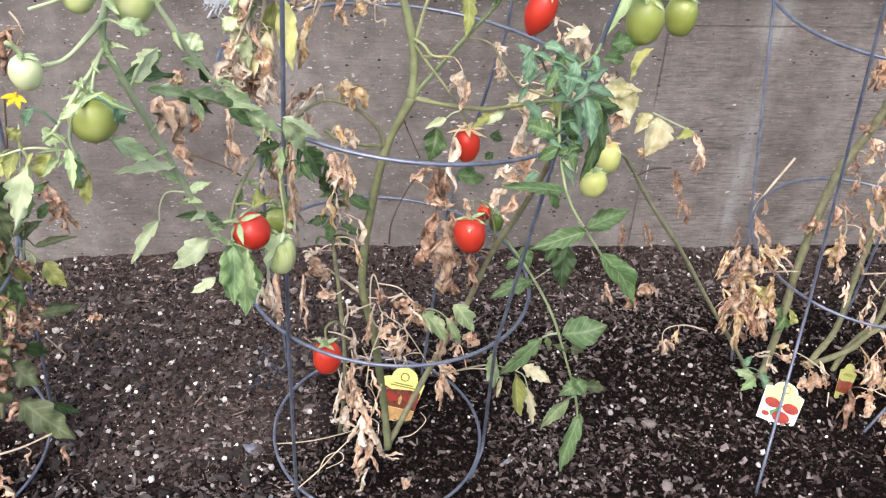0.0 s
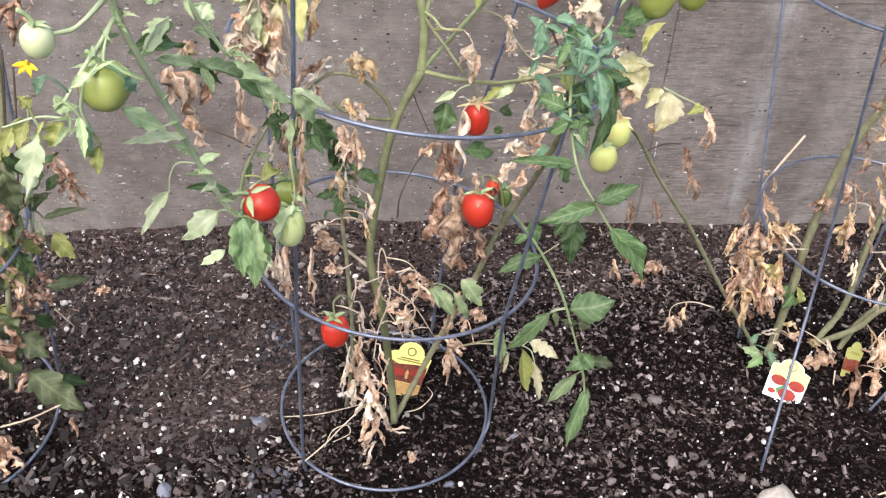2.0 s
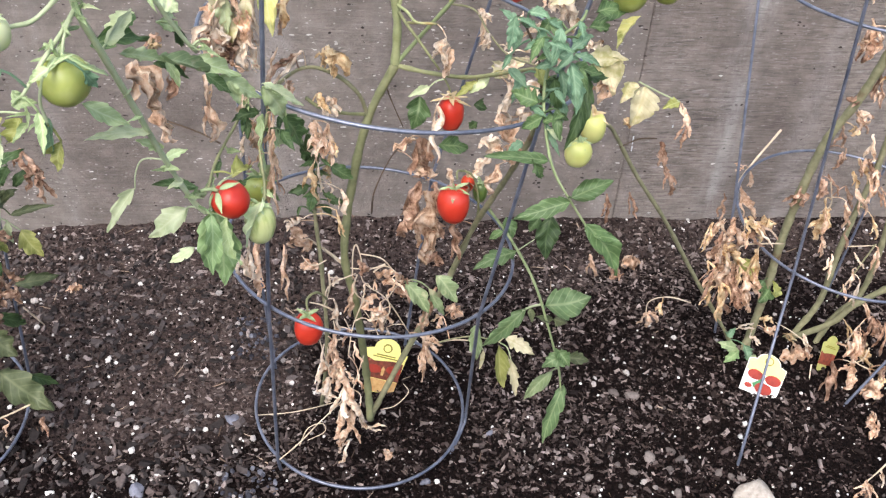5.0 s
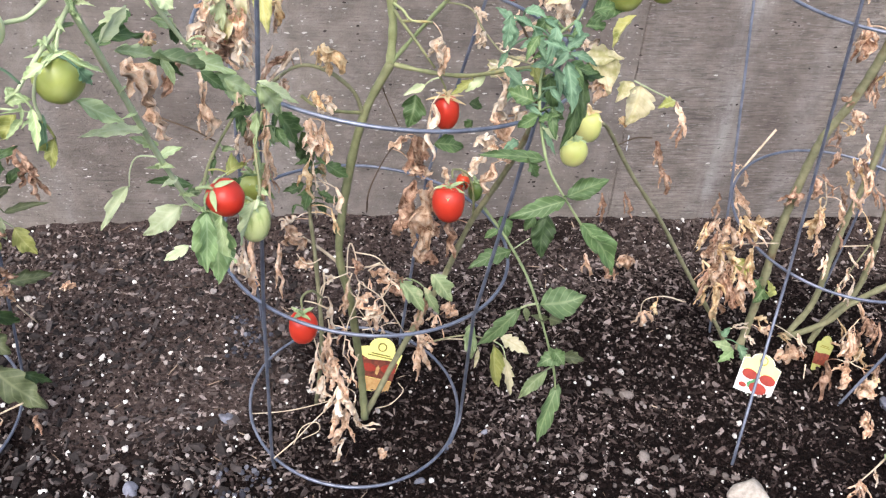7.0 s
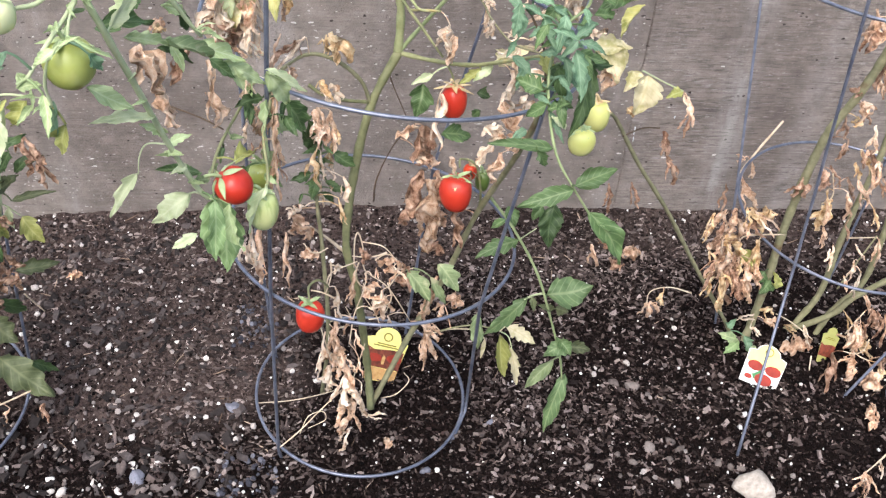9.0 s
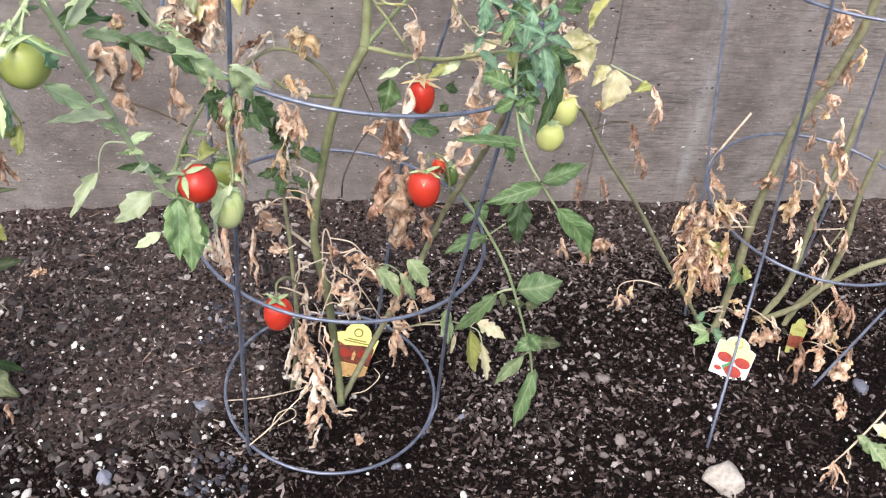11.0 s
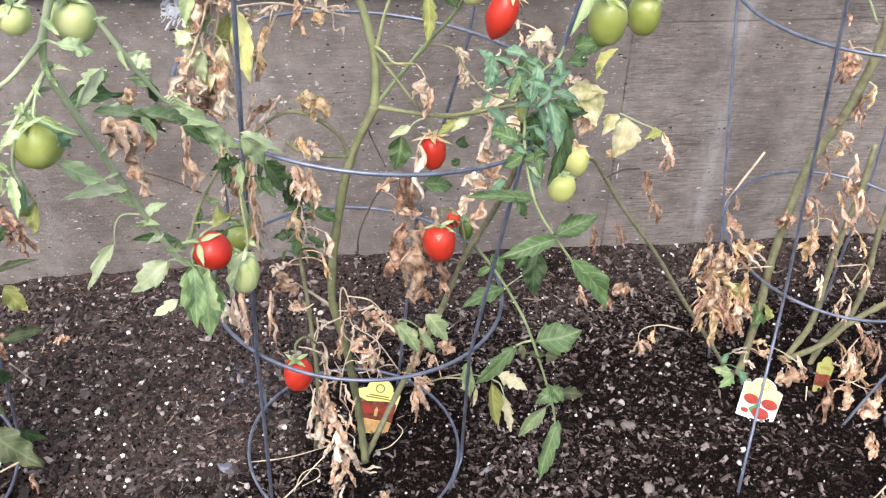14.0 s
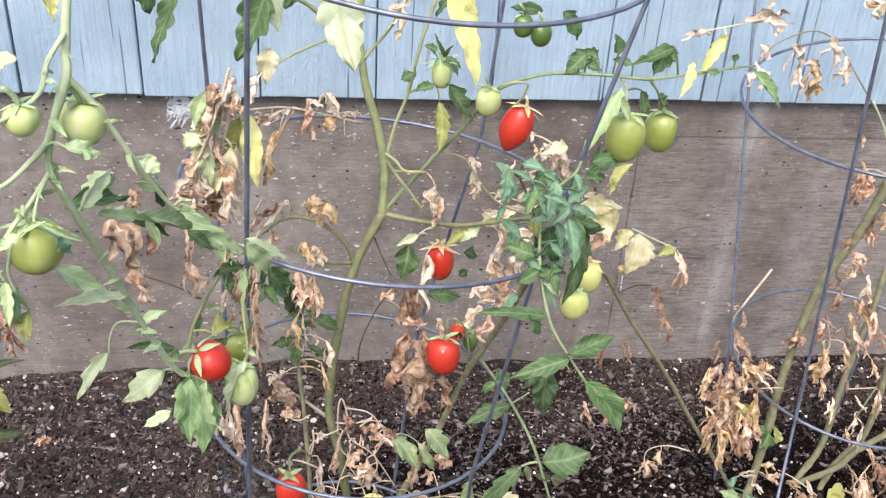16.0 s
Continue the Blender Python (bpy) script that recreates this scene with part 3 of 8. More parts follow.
def strip(bm, base, tip, width, curl, twist, sag, pleat=0.0):
    """One lobe of dead leaf: a papery sheet, twisted, rolled in at its ragged edges and sharply creased."""
    d = tip - base
    size = d.length
    d.normalize()
    nrm = (TO_SKY - d * TO_SKY.dot(d)).normalized()
    side = d.cross(nrm)
    seed = RNG.uniform(0, 99)
    n, half = max(12, min(28, int(size / 0.0034))), 5
    turn0, lobes = RNG.uniform(-0.9, 0.9), RNG.uniform(1.6, 3.4)
    crease = 1 / max(0.004, 0.42 * width)
    rows = []
    for i in range(n + 1):
        u = i / n
        notch = 1 - 0.3 * (1 - pleat) * (1 - (u * lobes + seed) % 1.0) ** 2
        env = (0.2 + 0.8 * math.sin(math.pi * min(1, 0.05 + u * 0.93)) ** 0.7) * (1 - 0.45 * pleat * u) * notch * (1 + 0.3 * noise.noise(Vector((u * 4, seed, 0))))
        if i == n:
            env *= 0.25
        ease = min(1, 4 * u)
        mid = base + d * (u * size) + side * (0.55 * width * noise.noise(Vector((u * 4, seed, 3)))) * ease
        mid += nrm * (0.5 * width * noise.noise(Vector((u * 4.4, seed, 7))) + sag * size * math.sin(math.pi * u) * 0.4) * ease
        ang = turn0 + twist * (u - 0.5) * 1.5 + 0.9 * noise.noise(Vector((u * 3, seed, 11)))
        sx = side * math.cos(ang) + nrm * math.sin(ang)
        sn = nrm * math.cos(ang) - side * math.sin(ang)
        roll = curl * 0.85 * (1 + 0.7 * noise.noise(Vector((u * 4, seed, 15))))
        row = []
        for j in range(-half, half + 1):
            s = j / half
            a = s * roll * (1 + 0.5 * s * s)
            r = width / 2 * env / max(0.7, roll * 0.7)
            q = Vector((u * size * crease * 0.5, s * width * 0.7 * crease, seed + 20))
            fold = (0.32 - abs(noise.noise(q * 0.75))) * 0.42 + (0.25 - abs(noise.noise(q * 1.7))) * 0.2
            fold = fold * (1 - 0.3 * pleat) + pleat * 0.17 * math.sin(s * 6.5 + seed + 5 * noise.noise(Vector((u * 2.6, s, seed + 60))))
            tear = 0.14 * width * noise.noise(Vector((u * 9, s * 4, seed + 40))) * (u > 0.1)
            row.append(bm.verts.new(mid + sx * r * math.sin(a) + sn * (r * (1 - math.cos(a)) + fold * width * (0.4 + 0.6 * ease)) + d * tear))
        rows.append(row)
    for i, (a, b) in enumerate(zip(rows, rows[1:])):
        for j in range(2 * half):
            if j in (0, 1, 2 * half - 2, 2 * half - 1) and noise.noise(Vector((i * 0.55, j * 3.0, seed))) > 0.28:
                continue
            bm.faces.new((a[j], a[j + 1], b[j + 1], b[j]))


def husk(plant, base, tip, width, look_of="tan", curl=2.4, twist=2.0, sag=0.15, sheet=False, name="dried_leaf"):
    """A withered leaf: one to three papery lobes hanging together from base to tip, or one crumpled sheet."""
    base, tip = Vector(base), Vector(tip)
    bm = bmesh.new()
    along = tip - base
    across = along.cross(TO_SKY).normalized()
    count = 1 if width < 0.012 else 2 if width < 0.026 else 3
    if sheet:
        curl, twist = curl * 0.75, twist * 0.55
    for k in range(count):
        jit = lambda a: Vector((RNG.uniform(-a, a), RNG.uniform(-a, a), RNG.uniform(-a, a)))
        p, q, w = base.copy(), tip + jit(0.15 * width), width * (0.95 if sheet else 0.72 if count == 1 else 0.5)
        if k:
            aside = across * width * RNG.uniform(0.3, 0.7) * (1 if k == 1 else -1)
            p += along * RNG.uniform(0.0, 0.3) + jit(0.1 * width)
            q += aside - along * RNG.uniform(0.05, 0.4)
            w = width * RNG.uniform(0.24, 0.42)
        strip(bm, p, q, w, curl * RNG.uniform(0.6, 1.3), twist * RNG.choice((-1, 1)) * RNG.uniform(0.5, 1.1), sag, 1.0 if sheet and not k else 0.0)
    for v in [v for v in bm.verts if not v.link_faces]:
        bm.verts.remove(v)
    stalk(bm, plant, base, 0.04, 0.0008)
    return part(name, bm, BLADES[look_of], plant)


def tomato(plant, at, wide, tall, skin_of="red", axis=(0, 0, -1), crown=1.0, point=0.0, sepals=6, dry=False, label="", hug=False, scar=False):
    """A plum tomato hanging along axis, with its calyx as a part of its own."""
    at, ax = Vector(at), Vector(axis).normalized()
    s = ax.orthogonal().normalized()
    t = ax.cross(s)
    bm = bmesh.new()
    prof = []
    for i in range(15):
        a = math.pi * i / 14
        z = -math.cos(a)
        r = math.sin(a) ** 0.72 * (1 - 0.07 * z)
        if z > 0 and point:
            r *= 1 - point * z * z * 0.6
        dip = 0.10 * math.exp(-(r / 0.3) ** 2) if z < 0 else 0
        prof.append((r * wide / 2, (z + dip) * tall / 2))
    seed = RNG.uniform(0, 50)
    rings = []
    for r, z in prof:
        ring = []
        for k in range(18):
            a = k * math.tau / 18
            rr = r * (1 + 0.03 * math.cos(3 * a + seed) + 0.02 * math.cos(5 * a + seed * 2)) + 1e-5
            ring.append(bm.verts.new(at + ax * z + (s * math.cos(a) + t * math.sin(a)) * rr))
        rings.append(ring)
    for a, b in zip(rings, rings[1:]):
        for k in range(18):
            bm.faces.new((a[k], a[(k + 1) % 18], b[(k + 1) % 18], b[k]))
    bm.faces.new(rings[0][::-1])
    bm.faces.new(rings[-1])
    fruit = part("tomato", bm, SKINS[skin_of], plant, label)
    if scar:
        bm = bmesh.new()
        rim = []
        for r, z in prof[-4:]:
            rim.append([bm.verts.new(at + ax * (z + 0.0004) + (s * math.cos(a) + t * math.sin(a)) * (r * (1.02 + 0.03 * math.cos(3 * a + seed) + 0.04 * noise.noise(Vector((a, r * 300, seed)))) + 1e-5)) for a in [k * math.tau / 18 for k in range(18)]])
        for a, b in zip(rim, rim[1:]):
            for k in range(18):
                bm.faces.new((a[k], a[(k + 1) % 18], b[(k + 1) % 18], b[k]))
        part("scar", bm, SCAR, fruit, "corky tan blossom end")
    bm = bmesh.new()
    top = at - ax * (tall / 2 * 0.9)
    for k in range(sepals):
        a = k * math.tau / sepals + seed
        out = s * math.cos(a) + t * math.sin(a)
        acr = ax.cross(out)
        long = crown * wide * RNG.uniform(0.36, 0.58)
        lift = RNG.uniform(-0.5, 0.9)
        rows = []
        for i in range(7):
            u = i / 6
            w = 0.088 * wide * (math.sin(math.pi * (0.15 + 0.85 * u)) + 0.08)
            c = top + out * (u * long) + acr * (0.2 * wide * u * u * math.sin(seed + k)) + ax * (0.13 * tall * u * u - lift * 0.26 * wide * u) - ax * 0.002
            if hug:
                # the sepal lies along the shoulder of the fruit, its tip curling up
                b = 0.12 + u * crown * (0.9 + 0.25 * math.sin(seed + 2 * k))
                w *= 1.15
                c = at - ax * (math.cos(b) * tall / 2 * 1.02) + out * (math.sin(b) ** 0.72 * wide / 2 * 1.04 + 0.001 + 0.007 * u ** 4)
                c += acr * (0.12 * wide * u * u * math.sin(seed * 3 + k * 2))
            rows.append([bm.verts.new(c - acr * w), bm.verts.new(c + ax * w * (0.5 if not hug else -0.3)), bm.verts.new(c + acr * w)])
        for p, q in zip(rows, rows[1:]):
            bm.faces.new((p[0], p[1], q[1], q[0]))
            bm.faces.new((p[1], p[2], q[2], q[1]))
    tube(bm, [top - ax * (0.004 * i) + s * (0.0006 * i * i) for i in range(5)], 0.0022, 0.0018, 6)
    part("calyx", bm, SEPAL_DRY if dry else SEPAL, fruit)
    return fruit


def cane(plant, pts, r0, r1, material=None, name="stem"):
    STEMS.setdefault(plant.name, []).extend(spline(pts, 8))
    return rod(name, pts, r0, r1, material or STEM_GREEN, plant, per=6 if r0 < 0.003 else 12, sides=8, knobs=0.22)



def flower(plant, at, size):
    """A small yellow blossom with five narrow petals round a cone of stamens."""
    bm = bmesh.new()
    at = Vector(at)
    for k in range(5):
        a = k * math.tau / 5
        out = Vector((math.cos(a), -0.45, math.sin(a) * 0.8 - 0.3)).normalized()
        acr = out.cross(Vector((0, -1, 0.4))).normalized()
        rows = [[bm.verts.new(at + out * size * u + acr * (size * 0.24 * math.sin(math.pi * (0.2 + 0.78 * u)) * s) + Vector((0, -0.2 * size * (1 - s * s), 0))) for s in (-1, 0, 1)] for u in (0, 0.25, 0.5, 0.75, 1)]
        for p, q in zip(rows, rows[1:]):
            bm.faces.new((p[0], p[1], q[1], q[0]))
            bm.faces.new((p[1], p[2], q[2], q[1]))
    tube(bm, [at, at + Vector((0, -0.4, -0.3)) * size], size * 0.14, size * 0.05, 6)
    part("flower", bm, FLOWER, plant, "small yellow tomato blossom")



def fallen_leaf(x, y, size, look_of):
    """A curled dead leaf lying on the soil."""
    z, a = soil_height(x, y), RNG.uniform(0, 6.28)
    bm = bmesh.new()
    d = Vector((math.cos(a), math.sin(a), 0)) * size * 0.6
    at = Vector((x, y, z + 0.004))
    for k in range(2):
        strip(bm, at - d + Vector((0, 0, 0.003 * k)), at + d * RNG.uniform(0.5, 1), size * 0.55, 1.3, 0.5, 0.15)
    for v in [v for v in bm.verts if not v.link_faces]:
        bm.verts.remove(v)
    tagged(part("dead_leaf", bm, BLADES[look_of], None), "curled dry tomato leaf lying on the soil", "dead leaf", "dead leaves on the soil")



# ---- the fruiting plant in the middle cage ----
plant = thing("tomato_plant", (0.0, 0.0, 0.0), "tall plum tomato plant with red and green fruit, half withered", "tomato plant", "tomato plants")
plant_main = plant
cane(plant, [(0.017, -0.023, -0.010), (0.010, 0.000, 0.084), (-0.007, -0.030, 0.271), (-0.024, -0.030, 0.376), (-0.010, -0.010, 0.499), (0.013, 0.000, 0.599), (0.049, 0.020, 0.669)], 0.0063, 0.0059, STEM_GREEN)
cane(plant, [(0.020, -0.010, -0.010), (0.079, 0.020, 0.118), (0.140, 0.020, 0.273), (0.175, 0.000, 0.406), (0.208, -0.060, 0.542), (0.223, -0.120, 0.655), (0.218, -0.170, 0.757)], 0.0055, 0.0037, STEM_GREY)
cane(plant, [(-0.069, 0.015, -0.010), (-0.052, -0.080, 0.233), (-0.058, -0.060, 0.379), (-0.065, -0.050, 0.477), (-0.059, -0.040, 0.549), (-0.062, -0.040, 0.614)], 0.0037, 0.0020, STEM_GREY)
cane(plant, [(-0.024, -0.030, 0.353), (-0.052, -0.030, 0.382), (-0.076, -0.040, 0.412)], 0.0022, 0.0017, STEM_TAN)
cane(plant, [(0.011, -0.000, 0.599), (-0.003, -0.010, 0.641), (-0.038, -0.020, 0.677), (-0.075, -0.020, 0.683), (-0.113, -0.030, 0.661)], 0.0029, 0.0024, STEM_GREY)
cane(plant, [(0.009, 0.000, 0.601), (-0.023, -0.020, 0.615), (-0.054, -0.030, 0.630), (-0.072, -0.030, 0.644)], 0.0027, 0.0024, STEM_GREEN)
cane(plant, [(0.049, 0.020, 0.667), (0.094, 0.000, 0.667), (0.144, -0.040, 0.683), (0.196, -0.120, 0.737), (0.215, -0.160, 0.763)], 0.0033, 0.0024, STEM_GREEN)
cane(plant, [(0.050, 0.020, 0.749), (0.061, 0.000, 0.739), (0.083, -0.020, 0.716), (0.105, -0.030, 0.688)], 0.0022, 0.0016, STEM_GREEN)
cane(plant, [(0.061, 0.000, 0.740), (0.083, -0.010, 0.745), (0.101, -0.010, 0.744)], 0.0020, 0.0014, STEM_GREEN)
cane(plant, [(0.017, -0.010, 0.436), (0.021, -0.020, 0.485), (0.046, 0.000, 0.532), (0.074, 0.000, 0.566)], 0.0012, 0.0010, STEM_DARK)
cane(plant, [(0.037, 0.020, 0.633), (0.045, 0.020, 0.610), (0.062, 0.020, 0.568)], 0.0011, 0.0008, STEM_DARK)
cane(plant, [(0.178, -0.220, 0.844), (0.196, -0.220, 0.806), (0.204, -0.220, 0.756), (0.204, -0.220, 0.717)], 0.0013, 0.0012, STEM_DARK)
cane(plant, [(0.138, -0.040, 0.519), (0.140, -0.030, 0.527), (0.164, -0.020, 0.510), (0.176, -0.010, 0.456), (0.178, 0.000, 0.417)], 0.0015, 0.0018, STEM_GREEN)
cane(plant, [(0.122, -0.030, 0.649), (0.119, -0.030, 0.662), (0.108, -0.030, 0.683)], 0.0014, 0.0014, STEM_GREEN)
cane(plant, [(-0.074, -0.160, 0.373), (-0.075, -0.150, 0.391), (-0.062, -0.130, 0.386), (-0.049, -0.100, 0.346)], 0.0015, 0.0016, STEM_GREEN)
cane(plant, [(0.190, -0.030, 0.458), (0.210, -0.120, 0.472), (0.232, -0.200, 0.462), (0.256, -0.220, 0.397), (0.274, -0.240, 0.339), (0.280, -0.250, 0.304)], 0.0022, 0.0014, STEM_SOFT)
cane(plant, [(0.194, -0.280, 0.787), (0.198, -0.310, 0.752), (0.207, -0.325, 0.725), (0.226, -0.335, 0.696), (0.250, -0.335, 0.659)], 0.0018, 0.0012, STEM_SOFT)
cane(plant, [(0.193, -0.320, 0.737), (0.168, -0.320, 0.743)], 0.0010, 0.0006, STEM_YOUNG)
cane(plant, [(0.245, -0.210, 0.433), (0.225, -0.200, 0.416)], 0.0011, 0.0006, STEM_YOUNG)
cane(plant, [(0.175, -0.100, 0.257), (0.148, -0.040, 0.200), (0.116, 0.000, 0.151)], 0.0012, 0.0011, STEM_TAN)
cane(plant, [(0.218, -0.130, 0.460), (0.233, -0.160, 0.504)], 0.0010, 0.0007, STEM_YOUNG)
cane(plant, [(0.116, 0.000, 0.768), (0.147, -0.020, 0.769), (0.165, -0.040, 0.747), (0.187, -0.080, 0.736), (0.213, -0.120, 0.745)], 0.0015, 0.0011, STEM_GREY)
cane(plant, [(0.048, 0.020, 0.667), (0.079, 0.020, 0.708), (0.116, 0.000, 0.767), (0.150, -0.020, 0.820), (0.171, -0.040, 0.865), (0.223, -0.070, 0.901), (0.281, -0.100, 0.914), (0.341, -0.100, 0.910), (0.401, -0.080, 0.910), (0.478, -0.040, 0.905)], 0.0030, 0.0013, STEM_SOFT)
cane(plant, [(0.049, 0.020, 0.741), (0.062, 0.020, 0.797), (0.076, 0.020, 0.839), (0.091, 0.020, 0.909), (0.105, 0.020, 0.958), (0.112, 0.020, 0.998)], 0.0023, 0.0020, STEM_PALE)
cane(plant, [(0.076, 0.020, 0.839), (0.100, 0.000, 0.859), (0.119, -0.020, 0.867)], 0.0012, 0.0010, STEM_PALE)
cane(plant, [(0.048, 0.020, 0.669), (0.050, 0.020, 0.708), (0.049, 0.020, 0.741), (0.039, 0.020, 0.793), (0.025, 0.020, 0.842), (0.019, 0.020, 0.875), (0.014, 0.020, 0.914), (0.017, 0.020, 0.962)], 0.0059, 0.0044, STEM_PALE)
cane(plant, [(0.019, 0.020, 0.873), (-0.003, 0.000, 0.914), (-0.035, -0.030, 0.957), (-0.071, -0.050, 0.987)], 0.0034, 0.0027, STEM_PALE)
cane(plant, [(0.018, 0.020, 0.879), (0.050, -0.000, 0.929), (0.067, -0.020, 0.969), (0.072, -0.030, 1.011)], 0.0020, 0.0020, STEM_PALE)
cane(plant, [(-0.019, 0.000, 0.915), (-0.061, -0.030, 0.906), (-0.086, -0.050, 0.896)], 0.0018, 0.0014, STEM_PALE)
cane(plant, [(0.195, -0.050, 0.845), (0.208, -0.070, 0.889), (0.180, -0.060, 0.884), (0.176, -0.050, 0.873)], 0.0014, 0.0012, STEM_PALE)
cane(plant, [(0.303, -0.150, 0.890), (0.310, -0.120, 0.904), (0.308, -0.100, 0.909)], 0.0014, 0.0014, STEM_PALE)
cane(plant, [(0.374, -0.060, 0.855), (0.361, -0.080, 0.885), (0.341, -0.100, 0.909)], 0.0014, 0.0014, STEM_PALE)
cane(plant, [(0.048, 0.020, 0.757), (0.062, 0.000, 0.755), (0.073, -0.010, 0.746), (0.098, -0.010, 0.744)], 0.0020, 0.0016, STEM_PALE)
cane(plant, [(0.416, -0.050, 0.951), (0.477, -0.030, 0.956), (0.508, -0.020, 0.960)], 0.0011, 0.0008, STEM_TAN)
cane(plant, [(-0.116, -0.100, 0.865), (-0.075, -0.060, 0.852), (-0.037, -0.030, 0.833), (0.018, 0.000, 0.807)], 0.0012, 0.0011, STEM_TAN)
cane(plant, [(-0.145, -0.120, 0.809), (-0.165, -0.100, 0.770), (-0.133, -0.120, 0.850), (-0.124, -0.140, 0.917)], 0.0017, 0.0020, STEM_TAN)
cane(plant, [(0.367, -0.060, 0.690), (0.400, -0.060, 0.673), (0.429, -0.060, 0.660)], 0.0013, 0.0008, STEM_YOUNG)
cane(plant, [(-0.209, -0.360, 1.118), (-0.200, -0.420, 1.094), (-0.202, -0.440, 1.056), (-0.201, -0.450, 1.041), (-0.212, -0.460, 1.009), (-0.220, -0.460, 0.977), (-0.211, -0.450, 0.934), (-0.200, -0.420, 0.865), (-0.188, -0.380, 0.779), (-0.174, -0.350, 0.710), (-0.164, -0.340, 0.685)], 0.0036, 0.0025, STEM_YOUNG)
cane(plant, [(-0.201, -0.450, 1.041), (-0.186, -0.440, 1.013), (-0.167, -0.430, 0.968), (-0.151, -0.410, 0.923), (-0.143, -0.400, 0.904)], 0.0026, 0.0018, STEM_YOUNG)
cane(plant, [(-0.201, -0.440, 1.068), (-0.209, -0.460, 1.055), (-0.212, -0.480, 1.040), (-0.230, -0.500, 1.030), (-0.257, -0.500, 1.020)], 0.0021, 0.0014, STEM_YOUNG)
cane(plant, [(-0.220, -0.460, 0.971), (-0.228, -0.480, 0.960), (-0.240, -0.500, 0.946), (-0.253, -0.520, 0.928)], 0.0018, 0.0016, STEM_YOUNG)
cane(plant, [(-0.225, -0.500, 0.949), (-0.224, -0.485, 0.961), (-0.222, -0.460, 0.968)], 0.0012, 0.0012, STEM_YOUNG)
cane(plant, [(-0.189, -0.380, 0.779), (-0.208, -0.380, 0.779), (-0.217, -0.380, 0.765), (-0.221, -0.380, 0.744)], 0.0010, 0.0006, STEM_YOUNG)
cane(plant, [(-0.231, -0.200, 0.716), (-0.188, -0.200, 0.697), (-0.163, -0.200, 0.681)], 0.0011, 0.0010, STEM_DARK)
cane(plant, [(-0.165, -0.300, 0.687), (-0.160, -0.260, 0.697), (-0.140, -0.200, 0.714), (-0.132, -0.170, 0.722), (-0.110, -0.150, 0.726)], 0.0019, 0.0018, STEM_GREEN)
cane(plant, [(-0.115, -0.300, 0.643), (-0.107, -0.280, 0.668), (-0.112, -0.250, 0.706), (-0.106, -0.220, 0.725), (-0.108, -0.200, 0.747)], 0.0018, 0.0018, STEM_GREEN)
cane(plant, [(-0.269, -0.500, 0.970), (-0.259, -0.490, 0.970), (-0.245, -0.480, 0.971), (-0.222, -0.470, 0.991), (-0.216, -0.460, 0.998)], 0.0017, 0.0022, STEM_YOUNG)
cane(plant, [(-0.246, -0.500, 0.892), (-0.248, -0.500, 0.913), (-0.238, -0.500, 0.939), (-0.227, -0.490, 0.943)], 0.0014, 0.0014, STEM_YOUNG)
cane(plant, [(-0.313, -0.500, 0.892), (-0.284, -0.500, 0.902), (-0.262, -0.500, 0.901), (-0.249, -0.500, 0.899)], 0.0010, 0.0006, STEM_YOUNG)
cane(plant, [(-0.175, -0.36, 1.09), (-0.14, -0.25, 1.22), (-0.06, -0.1, 1.2), (0.02, 0.02, 1.12), (0.017, 0.020, 0.962)], 0.005, 0.007, STEM_GREEN)
cane(plant, [(-0.012, -0.080, 0.367), (-0.011, -0.080, 0.416), (-0.006, -0.080, 0.432), (0.001, -0.080, 0.405), (0.004, -0.080, 0.362), (0.039, -0.080, 0.327), (0.077, -0.060, 0.237)], 0.0011, 0.0009, STEM_TAN, name="twig")
cane(plant, [(-0.001, -0.080, 0.416), (0.030, -0.080, 0.407), (0.049, -0.070, 0.375), (0.060, -0.070, 0.363)], 0.0010, 0.0008, STEM_TAN, name="twig")
cane(plant, [(-0.053, -0.100, 0.347), (-0.044, -0.100, 0.374), (-0.007, -0.090, 0.387)], 0.0010, 0.0008, STEM_TAN, name="twig")
cane(plant, [(-0.019, -0.120, 0.249), (-0.012, -0.110, 0.298), (0.001, -0.100, 0.335), (0.007, -0.090, 0.359)], 0.0010, 0.0008, STEM_TAN, name="twig")
cane(plant, [(0.040, -0.070, 0.318), (0.057, -0.060, 0.338), (0.078, -0.050, 0.340)], 0.0011, 0.0010, STEM_TAN, name="twig")
cane(plant, [(-0.013, -0.100, 0.152), (-0.004, -0.090, 0.180), (0.005, -0.080, 0.208)], 0.0010, 0.0008, STEM_TAN, name="twig")
cane(plant, [(0.037, 0.001, -0.010), (0.061, -0.020, 0.023), (0.084, 0.000, 0.034), (0.075, 0.000, 0.056)], 0.0010, 0.0007, STEM_TAN, name="twig")
cane(plant, [(-0.133, -0.140, 0.031), (-0.101, -0.120, 0.048), (-0.074, -0.100, 0.066), (-0.045, -0.090, 0.095), (-0.031, -0.080, 0.104)], 0.0011, 0.0010, STEM_TAN, name="twig")
cane(plant, [(-0.101, -0.120, 0.041), (-0.087, -0.110, 0.071), (-0.064, -0.100, 0.072), (-0.060, -0.100, 0.051), (-0.087, -0.120, 0.054)], 0.0008, 0.0007, STEM_TAN, name="twig")
cane(plant, [(-0.180, -0.020, 0.005), (-0.130, -0.030, 0.020), (-0.090, -0.040, 0.040), (-0.042, -0.050, 0.068)], 0.0010, 0.0008, STEM_TAN, name="twig")
cane(plant, [(-0.062, -0.120, 0.286), (-0.055, -0.120, 0.250), (-0.047, -0.120, 0.213)], 0.0010, 0.0010, STEM_TAN, name="twig")
